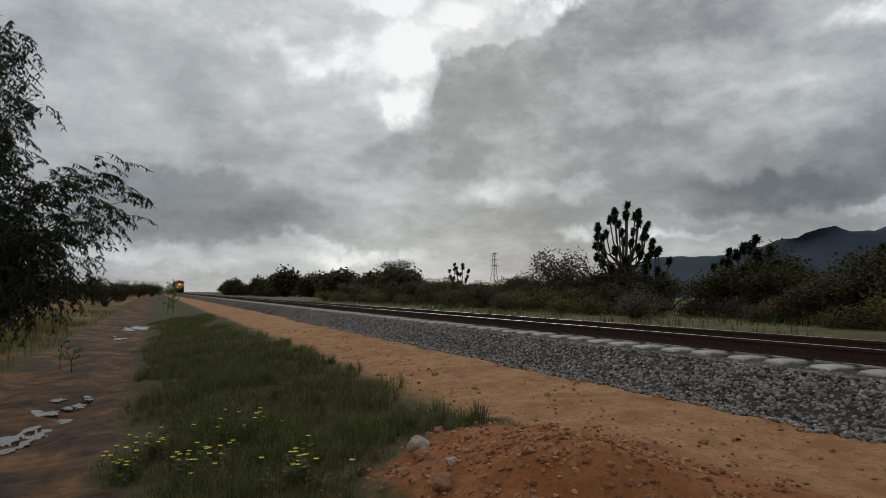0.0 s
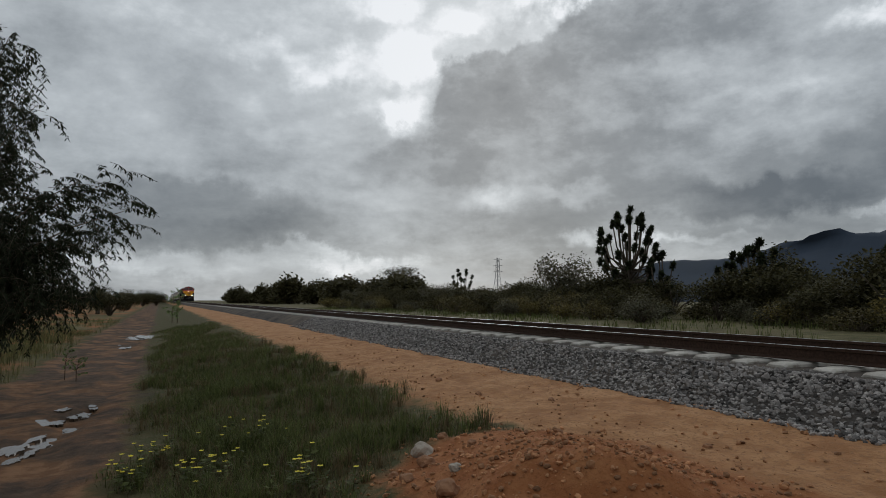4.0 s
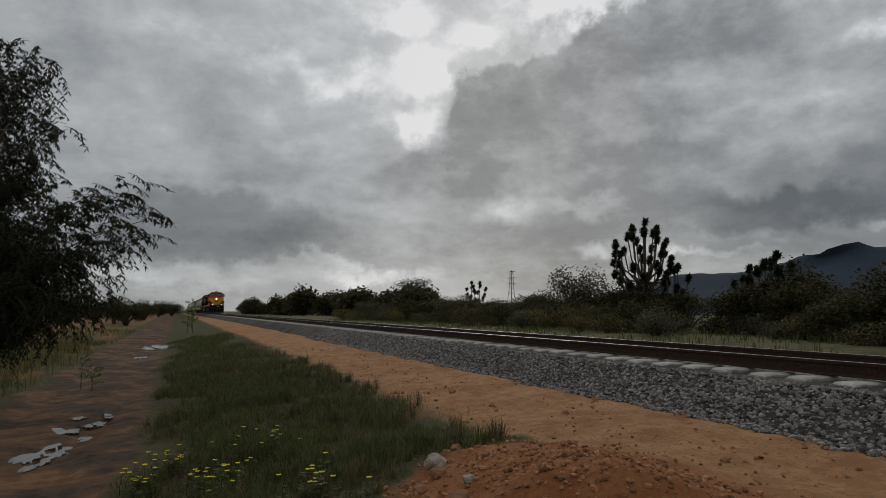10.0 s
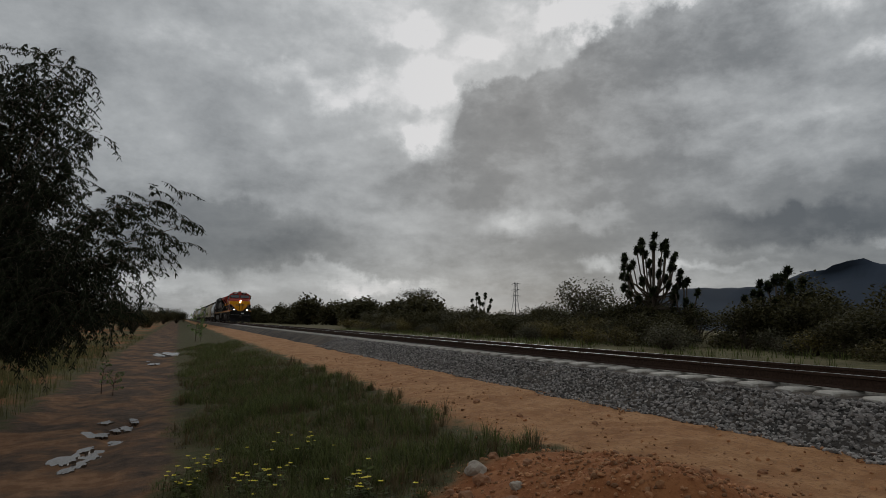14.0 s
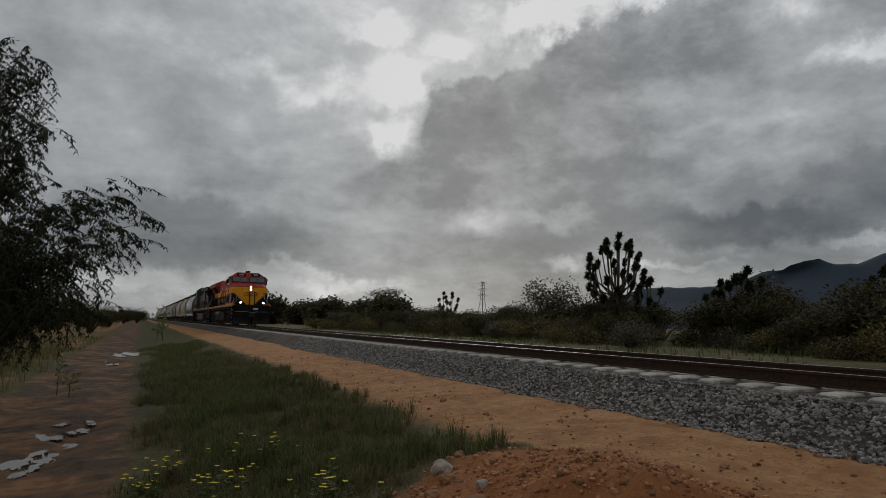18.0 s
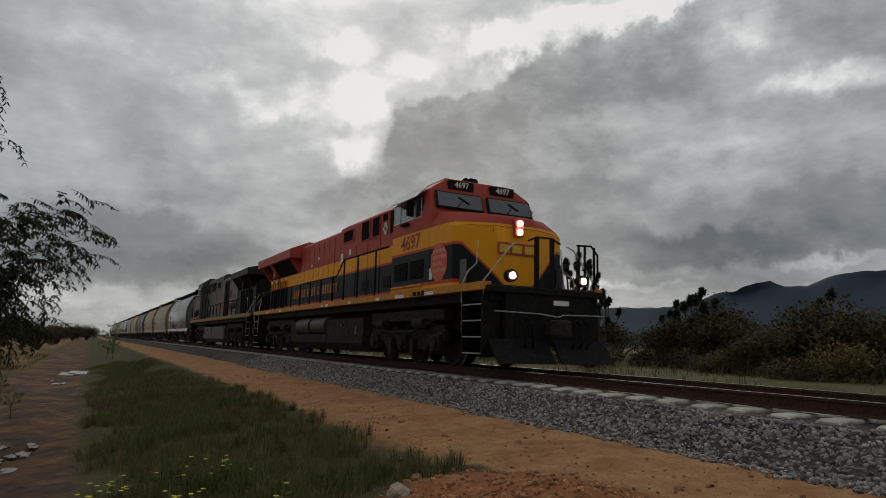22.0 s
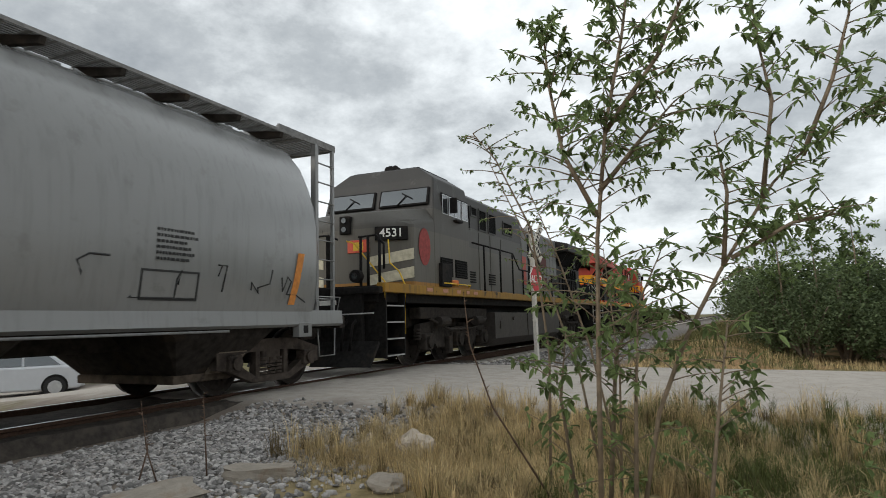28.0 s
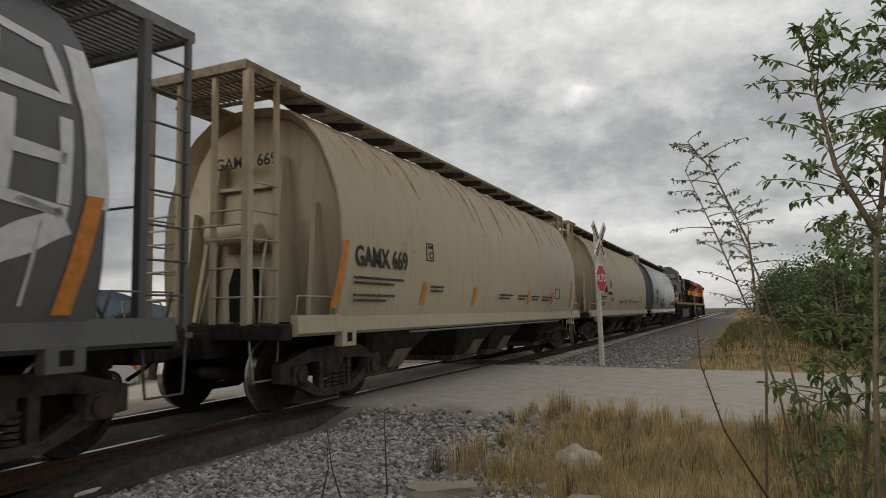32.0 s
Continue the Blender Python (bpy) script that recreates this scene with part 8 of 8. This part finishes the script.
def scatter_stones(name, spots, sizes, material, label, seed, flat=0.75, power=1.0):
    rng = random.Random(seed)
    shapes = [stone_shape(rng) for _ in range(9)]
    allv, allf, off = [], [], 0
    for x, y, z in spots:
        v, f = rng.choice(shapes)
        r = sizes[0] + (sizes[1] - sizes[0]) * rng.random() ** power
        m_ = np.array(Euler((rng.uniform(0, 6.3), rng.uniform(0, 6.3), rng.uniform(0, 6.3))).to_matrix())
        w = (v * np.array((r * rng.uniform(0.8, 1.3), r, r * rng.uniform(0.55, 0.9)))) @ m_.T
        w[:, 2] *= flat
        allv.append(w + np.array((x, y, z + r * 0.25)))
        allf += [(a + off, b + off, c + off) for a, b, c in f]
        off += len(v)
    me = bpy.data.meshes.new(name)
    me.from_pydata(np.concatenate(allv).tolist(), [], allf)
    me.materials.append(material)
    return tagged(new(name, me), label, "stones", kind="stuff")


M_PEBBLE = mat("reddish_clod", (0.40, 0.195, 0.090), 0.95, grain=20, vary=0.3, island=0.5)
M_PALE_ROCK = mat("pale_limestone", (0.42, 0.36, 0.29), 0.9, grain=9, vary=0.25, spot=(0.26, 0.17, 0.11), spot_scale=5, bump=0.5, bump_scale=40)
M_CONCRETE = mat("broken_concrete", (0.29, 0.255, 0.21), 0.95, grain=9, vary=0.2, spot=(0.23, 0.17, 0.12), spot_scale=4, bump=0.5, bump_scale=35)


def build_stones():
    rng = random.Random(31)
    spots = []
    for _ in range(50000):
        u = rng.random() ** 1.35
        x = 11.5 - 36 * u
        y = rng.uniform(-shoulder(x) - 0.12, -0.86)
        if y > -1.33 and (x + 0.14 + 0.18) % 0.6 < 0.36:
            continue
        spots.append((x, y, bed_z(x, y) - 0.03 * ease(y, -1.75, -1.35)))
    scatter_stones("ballast_stones", spots, (0.014, 0.036), M_STONE, "angular grey crushed stone over the ballast shoulder", 5)
    spots = []
    for _ in range(13000):
        x, y = rng.uniform(8.2, 13.2), rng.uniform(-5.2, -1.5)
        if rng.random() < 1 - ease(-y, 3.4, 5.2) and rng.random() < 1 - ease(x, 12.0, 13.3):
            spots.append((x, y, max(bed_z(x, y), ground_z(x, y))))
    for _ in range(5200):
        x, y = 20.2 + 22 * rng.random() ** 1.6, rng.uniform(-4.8, -1.3)
        spots.append((x, y, max(bed_z(x, y), ground_z(x, y))))
    scatter_stones("crossing_gravel", spots, (0.018, 0.046), M_GRAVEL, "loose pale grey gravel beside the crossing", 6)
    spots = []
    for _ in range(4200):
        x, y = 4.0 - 22 * rng.random() ** 1.4, rng.uniform(-4.9, -2.5)
        if noise.noise((x * 0.9, y * 1.4, 23)) > -0.15 + 0.3 * rng.random():
            spots.append((x, y, ground_z(x, y)))
    scatter_stones("path_pebbles", spots, (0.003, 0.034), M_PEBBLE, "small reddish pebbles on the trodden path", 8, power=4.0)
    spots = []
    for _ in range(5200):
        x, y = rng.gauss(1.0, 1.2), rng.gauss(-5.5, 0.75)
        spots.append((x, y, ground_z(x, y)))
    scatter_stones("earth_clods", spots, (0.003, 0.032), M_PEBBLE, "reddish clods over the heap of dug earth", 7, power=4.5)
    # the stones nearest to the path, each its own piece
    bed = bpy.data.objects["ballast_bed"]
    metas = []
    for k in range(6):
        v, f = stone_shape(rng)
        metas.append(raw_mesh("stone", v, f, M_STONE))
    for k in range(280):
        x = rng.uniform(-1.5, 4.5)
        y = -rng.uniform(1.45, shoulder(x))
        o = new("stone", metas[k % 6])
        o.parent = bed
        r = rng.uniform(0.022, 0.045)
        o.matrix_basis = pose(x, y, bed_z(x, y) + 0.4 * r, rng.uniform(0, 360), rng.uniform(0, 360), rng.uniform(0, 360)) @ Matrix.Diagonal((r * 1.2, r, r * 0.8, 1))


build_stones()


def rock(name, x, y, sx, sy, sz, material, label, seed, turn=0.0, category="rock", block=False):
    rng = random.Random(seed)
    bm = bmesh.new()
    if block:
        bmesh.ops.create_cube(bm, size=1.6)
        bmesh.ops.subdivide_edges(bm, edges=bm.edges, cuts=3, use_grid_fill=True)
    else:
        bmesh.ops.create_icosphere(bm, subdivisions=3, radius=1.0)
    for v in bm.verts:
        n = noise.noise(v.co * 1.3 + Vector((seed, 0, 0))) * 0.35 + noise.noise(v.co * 3.1 + Vector((0, seed, 0))) * 0.14
        v.co *= 1 + n * (0.75 if block else 1.0)
        v.co = Vector((v.co.x * sx, v.co.y * sy, v.co.z * sz))
    ob = part(name, bm, material, None, at=pose(x, y, ground_z(x, y) + sz * 0.35, rng.uniform(-6, 6), rng.uniform(-6, 6), turn))
    return tagged(ob, label, category)


M_RED_ROCK = mat("red_earth_rock", (0.33, 0.165, 0.085), 0.95, grain=12, vary=0.3, bump=0.5)
for k, (x, y, s) in enumerate(((-0.6, -5.85, 0.11), (-0.25, -5.95, 0.09), (0.75, -6.2, 0.10), (0.1, -6.25, 0.07), (-4.6, -4.0, 0.07), (-5.3, -4.7, 0.05), (1.9, -6.5, 0.08), (-0.95, -5.5, 0.06), (-3.0, -4.1, 0.05), (2.6, -4.4, 0.05), (-0.1, -5.6, 0.05), (0.45, -6.0, 0.06), (-0.35, -6.2, 0.05), (1.3, -6.3, 0.05), (0.3, -5.0, 0.04), (1.0, -4.7, 0.05), (2.1, -5.2, 0.045), (1.6, -6.0, 0.04), (2.3, -5.9, 0.05), (-2.0, -3.6, 0.045), (0.6, -3.7, 0.04))):
    rock("earth_rock", x, y, s, s * 0.8, s * 0.65, M_PALE_ROCK if k in (0, 11, 18) else M_RED_ROCK, "small earth-stained rock beside the dug earth heap", 40 + k)
rock("broken_slab", 9.85, -4.05, 0.34, 0.15, 0.085, M_CONCRETE, "broken slab of weathered concrete in gravel", 61, -52, "rubble", True)
rock("broken_slab", 9.05, -3.74, 0.36, 0.26, 0.055, M_CONCRETE, "broken slab of weathered concrete in gravel", 62, -24, "rubble", True)
rock("broken_slab", 9.95, -5.2, 0.20, 0.16, 0.08, M_CONCRETE, "broken lump of weathered concrete in dry grass", 63, 50, "rubble")
rock("pale_rock", 11.2, -4.85, 0.26, 0.20, 0.17, M_PALE_ROCK, "pale crumbling rock in dry grass", 64, 20)
rock("pale_rock", 23.6, -12.3, 0.5, 0.4, 0.3, M_PALE_ROCK, "pale rock on the far verge", 67, -20)


# ---- puddles on the dirt road ----
def build_puddles():
    water = mat("muddy_water", (0.085, 0.06, 0.042), 0.15, spec=0.3, vary=0.15, grain=3)
    rng = random.Random(2)
    for x, y, rx, ry in PUDDLES:
        for j in range(6 if rx < 1.5 else 2):
            px, py = x + rng.gauss(0, rx * 0.55), y + rng.gauss(0, ry * 0.6)
            big = rng.uniform(0.22, 0.62) if rx < 1.5 else rng.uniform(0.7, 1.1)
            bm, pts = bmesh.new(), []
            for k in range(40):
                a = 2 * math.pi * k / 40
                c, s_ = math.cos(a), math.sin(a)
                r = big * (1 + 0.55 * noise.noise((c * 1.6 + px, s_ * 1.6, py)) + 0.40 * noise.noise((c * 4 + px, s_ * 4, py)))
                pts.append((rx * r * c, ry * r * s_))
            prism(bm, pts, "z", -0.08, 0.0)
            tagged(part("puddle", bm, water, None, at=pose(px, py, ground_z(px, py) + 0.014, 0, 0, rng.uniform(-15, 15))), "shallow muddy puddle reflecting grey sky", "puddle", "puddles of the dirt road", kind="structure")


build_puddles()


# ---- crossing sign ----
def build_sign():
    x, y = 22.68, -2.86
    z0 = ground_z(x, y)
    M_POST = mat("flaking_white_post_paint", (0.62, 0.59, 0.53), 0.85, grain=12, vary=0.15, spot=(0.30, 0.24, 0.18), spot_scale=7, spot_lo=0.58, spot_hi=0.66, bump=0.3)
    S = thing("crossing_sign", "white level-crossing post with crossed boards and a red stop sign", "sign", pose(x, y, z0, 0, 0, -9) @ pose(0, 0, 0, 0, -1.5, 0))
    part("post", bx(-0.06, 0.06, -0.05, 0.05, -0.2, 3.45 - z0 - 0.15, 0.008), M_POST, S)
    for a in (48, -48):
        b = part("cross_board", bx(-0.62, 0.62, -0.018, 0.018, -0.11, 0.11, 0.006), M_POST, S, at=pose(0, -0.075 if a > 0 else -0.112, 3.05 - z0, 0, a, 0))
        for k in range(9):
            if k != 4:
                part("board_mark", bx(-0.52 + 0.115 * k, -0.45 + 0.115 * k, -0.022, -0.0185, -0.06, 0.06), M_BLACKMARK, b)
    red = mat("worn_red_sign_face", (0.50, 0.03, 0.04), 0.5, grain=10, vary=0.2)
    for r, y0, y1, m_, nm in ((0.40, -0.095, -0.075, M_WHITE, "stop_plate"), (0.37, -0.101, -0.096, red, "stop_face")):
        bm = bmesh.new()
        prism(bm, [(r * math.cos(math.pi / 8 + k * math.pi / 4), 2.05 - z0 + r * math.sin(math.pi / 8 + k * math.pi / 4)) for k in range(8)], "y", y0, y1)
        part(nm, bm, m_, S)
    text_on("stop_word", "ALTO", 0.27, pose(0, -0.105, 2.05 - z0, 90, 0, 0), M_WHITE, S)


build_sign()


# ---- waiting car ----
def build_car():
    M_CAR = mat("silver_white_car_paint", (0.50, 0.52, 0.545), 0.3, grain=3, vary=0.05, coat=0.5)
    M_TYRE = mat("black_tyre_rubber", (0.02, 0.02, 0.02), 0.9, vary=0.2)
    cx, cy = 19.0, 13.3
    C = thing("hatchback_car", "silver-white hatchback car waiting on the road beyond the track", "car", pose(cx, cy, ground_z(cx, cy), 0, 0, 147))
    bm = bmesh.new()
    prism(bm, [(-2.00, 0.25), (-2.10, 0.50), (-1.98, 0.78), (-1.70, 0.96), (-1.2, 0.98), (0.75, 0.96), (1.72, 0.80), (2.04, 0.62), (2.06, 0.30), (1.8, 0.22), (-1.8, 0.22)], "y", -0.84, 0.84)
    soften(bm, 0.07, 3)
    part("body", bm, M_CAR, C)
    pts = [(x, s * y, z) for s in (-1, 1) for x, y, z in ((-1.80, 0.76, 0.93), (1.15, 0.76, 0.93), (-1.00, 0.60, 1.42), (0.15, 0.60, 1.47), (-0.45, 0.62, 1.49))]
    part("cabin", soften(hull(pts), 0.05, 2), M_CAR, C)
    for s in (-1, 1):
        for x0, x1, x2, x3 in ((-1.42, -0.45, -0.95, -0.45), (-0.38, 0.85, -0.38, 0.14)):
            bm = bmesh.new()
            lo, hi = 0.745, 0.632
            vs = [(x0, s * lo, 0.99), (x1, s * lo, 0.99), (x3, s * hi, 1.40), (x2, s * hi, 1.40)]
            prism(bm, [(v[0], v[2]) for v in vs], "y", 0, 0.03)
            for v in bm.verts:
                v.co.y = s * (0.768 - (v.co.z - 0.99) * 0.30 + (0.0 if v.co.y > 0.01 else -0.03))
            part("side_window", bm, M_GLASS, C)
        part("headlamp", soften(bx(1.72, 1.98, s * 0.50, s * 0.78, 0.62, 0.76), 0.03), M_VISOR, C)
        part("tail_lamp", soften(bx(-2.07, -1.86, s * 0.55, s * 0.82, 0.68, 0.92), 0.02), M_SIGN_RED, C)
        part("wing_mirror", soften(bx(0.55, 0.72, s * 0.82, s * 1.0, 0.98, 1.10), 0.03), M_CAR, C)
        for x in (-1.28, 1.28):
            w = part("wheel", cyl(bmesh.new(), (x, s * 0.76, 0.31), "y", 0.31, 0.10, 24), M_TYRE, C)
            rim = cyl(bmesh.new(), (x, s * 0.865, 0.31), "y", 0.20, 0.012, 18)
            rm = part("rim", rim, M_VISOR, w)
            arch = bmesh.new()
            cyl(arch, (x, s * 0.835, 0.33), "y", 0.37, 0.008, 24)
            part("wheel_arch", arch, M_BLACK, C)
    for x, t in ((0.62, 1), (-1.68, -1)):
        bm = bmesh.new()
        prism(bm, [(0.95, 0.99), (0.24, 1.41), (0.27, 1.43), (0.99, 1.0)] if t > 0 else [(-1.76, 0.98), (-1.06, 1.39), (-1.09, 1.42), (-1.81, 0.98)], "y", -0.58, 0.58)
        part("windscreen" if t > 0 else "rear_window", bm, M_GLASS, C)
    part("bumper", soften(bx(1.95, 2.10, -0.78, 0.78, 0.28, 0.50), 0.04), M_CAR, C)
    part("bumper", soften(bx(-2.12, -1.98, -0.78, 0.78, 0.28, 0.52), 0.04), M_CAR, C)
    part("number_plate", bx(-2.128, -2.118, -0.25, 0.25, 0.55, 0.66), M_WHITE, C)


build_car()


# ---- power line towers, mountains ----
def build_towers():
    M_TOWER = mat("grey_lattice_steel", (0.16, 0.165, 0.17), 0.7, 0.3)
    for x, y, h in ((-292, 150, 23.5), (-995, 260, 38.5)):
        t = thing("power_line_tower", "distant grey lattice power-line tower", "tower", pose(x, y, -1, 0, 0, 20), "power-line towers")
        r = 0.10 * h / 23
        w = 2.3 * h / 23
        for sx in (-1, 1):
            for sy in (-1, 1):
                part("leg", tube(bmesh.new(), [(sx * w, sy * w, 0), (sx * w * 0.35, sy * w * 0.35, h * 0.6), (sx * w * 0.22, sy * w * 0.22, h)], r, 4), M_TOWER, t)
        bm = bmesh.new()
        lv = [0, 0.15, 0.3, 0.44, 0.56, 0.66, 0.76, 0.86, 1.0]
        wid = lambda k: w * (1 - 0.65 * k / 0.6) if k < 0.6 else w * (0.35 - 0.13 * (k - 0.6) / 0.4)
        for a, b in zip(lv, lv[1:]):
            for s in (-1, 1):
                tube(bm, [(-wid(a), s * wid(a), a * h), (wid(b), s * wid(b), b * h)], r * 0.6, 3)
                tube(bm, [(wid(a), s * wid(a), a * h), (-wid(b), s * wid(b), b * h)], r * 0.6, 3)
        part("bracing", bm, M_TOWER, t)
        for k in (0.70, 0.83, 0.96):
            part("cross_arm", tube(bmesh.new(), [(-3.0 * h / 23, 0, k * h), (0, 0, k * h + 0.5), (3.0 * h / 23, 0, k * h)], r, 4), M_TOWER, t)


build_towers()


def build_mountains():
    """The tableland beyond the plain, one long ridge, coloured blue for distance haze."""
    knots = [(160, 0.2), (146, 1.2), (141, 2.4), (138.7, 3.35), (133.2, 3.5), (130.2, 4.25), (127.6, 4.95), (126.0, 5.15), (122.9, 5.1), (121.0, 5.9), (117.9, 6.2), (112, 6.6), (104, 6.0), (95, 4.6), (85, 3.6), (75, 3.0), (64, 2.8), (56, 2.4), (51, 2.3), (48, 1.2), (42, 0.4), (34, 0.2)]
    # aerial haze is put into the base colour, there is no haze volume
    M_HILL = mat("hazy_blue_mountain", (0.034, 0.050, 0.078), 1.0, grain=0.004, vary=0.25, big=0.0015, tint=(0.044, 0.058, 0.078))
    D = 2600.0
    rows = []
    azs = np.arange(160, 33.9, -0.5)
    for az in azs:
        el = 0.0
        for (a0, e0), (a1, e1) in zip(knots, knots[1:]):
            if a1 <= az <= a0:
                el = e0 + (e1 - e0) * ((a0 - az) / (a0 - a1))
        el += 0.10 * noise.noise((az * 0.9, 0, 0)) + 0.05 * noise.noise((az * 3.1, 2, 0))
        if 125.4 < az < 126.6:
            el += 0.22
        top = D * math.tan(radians(max(0.05, el)))
        row = []
        for k, (dd, hh) in enumerate(((-500, -0.02), (-380, 0.25), (-230, 0.5), (-110, 0.72), (-30, 0.93), (0, 1.0), (500, 0.9), (900, 0.0))):
            d = D + dd + 60 * noise.noise((az * 0.35, k * 1.7, 5))
            row.append((d * math.cos(radians(az)), d * math.sin(radians(az)), top * hh * (1 + 0.05 * noise.noise((az * 0.8, k, 9))) if 0 < k < 7 else -8))
        rows.append(row)
    w = len(rows[0])
    verts = [v for r in rows for v in r]
    faces = [(i * w + k, i * w + k + 1, (i + 1) * w + k + 1, (i + 1) * w + k) for i in range(len(rows) - 1) for k in range(w - 1)]
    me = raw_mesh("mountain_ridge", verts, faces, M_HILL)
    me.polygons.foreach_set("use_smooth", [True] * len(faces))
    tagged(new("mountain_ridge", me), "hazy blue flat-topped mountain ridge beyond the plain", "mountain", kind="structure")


build_mountains()



# ---- the fly that crosses in front of the lens ----
def build_fly():
    F = thing("fly", "small black fly on the wing before the camera", "insect", pose(5.065, -7.046, 0.692))
    dark = mat("black_insect_shell", (0.012, 0.011, 0.010), 0.5, vary=0.2)
    wing = mat("smoky_insect_wing", (0.10, 0.10, 0.10), 0.3, vary=0.2)
    for nm, x, r, k in (("abdomen", -0.0030, 0.0021, 1.5), ("thorax", 0.0, 0.0019, 1.1), ("head", 0.0028, 0.0014, 0.9)):
        bm = bmesh.new()
        bmesh.ops.create_icosphere(bm, subdivisions=2, radius=r, matrix=Matrix.Translation((x, 0, 0)) @ Matrix.Diagonal((k, 1, 0.9, 1)))
        part(nm, bm, dark, F, smooth=True)
    for d in (-1, 1):
        part("wing", hull([(0.0, d * 0.001, 0.0014), (-0.002, d * 0.006, 0.0030), (-0.006, d * 0.0055, 0.0028), (-0.0055, d * 0.0020, 0.0016), (-0.003, d * 0.004, 0.0018)]), wing, F)
        for k in (-1, 0, 1):
            part("leg", tube(bmesh.new(), [(0.001 * k, d * 0.001, -0.001), (0.0016 * k, d * 0.0030, -0.0014), (0.0022 * k, d * 0.0036, -0.0036)], 0.00022, 4), dark, F)
    return F


FLY = build_fly()


# ---- movement ----
def train_x(t):
    return -7.2 + (11.3 if t < 22 else 11.15) * (t - 22)


FLIGHT = [(0.0, 5.065, -7.046, 0.692, 200), (8.0, 5.015, -7.096, 0.792, 200), (8.2, 4.765, -7.346, 0.792, 200), (8.3, 4.654, -7.604, 0.73, 205), (8.4, 4.587, -7.754, 0.669, 230), (8.5, 4.603, -7.642, 0.595, 300), (8.6, 4.683, -7.353, 0.545, 330), (8.7, 4.81, -6.908, 0.556, 330), (9.0, 5.11, -6.508, 0.556, 330), (32.0, 5.41, -6.008, 0.956, 330)]


def motions():
    for ob, s, turn in TRAIN:
        walk(ob, [(float(t), pose(train_x(t) + s, 0, 0, 0, 0, turn)) for t in range(0, 33, 2)])
    # wheels roll without slip
    for ob, x, r in WHEELS:
        back = -1 if ob.parent.parent is TRAIN[1][0] else 1
        rows = []
        gap = 2 if r > 0.5 else 1
        for k in range(0, 961, gap):
            t = k / 30
            rows.append((t, pose(x, 0, r, 0, math.degrees(back * (train_x(t) - train_x(0)) / r), 0)))
        walk(ob, rows)
    walk(FLY, [(t, pose(x, y, z, 0, 0, turn)) for t, x, y, z, turn in FLIGHT])


motions()
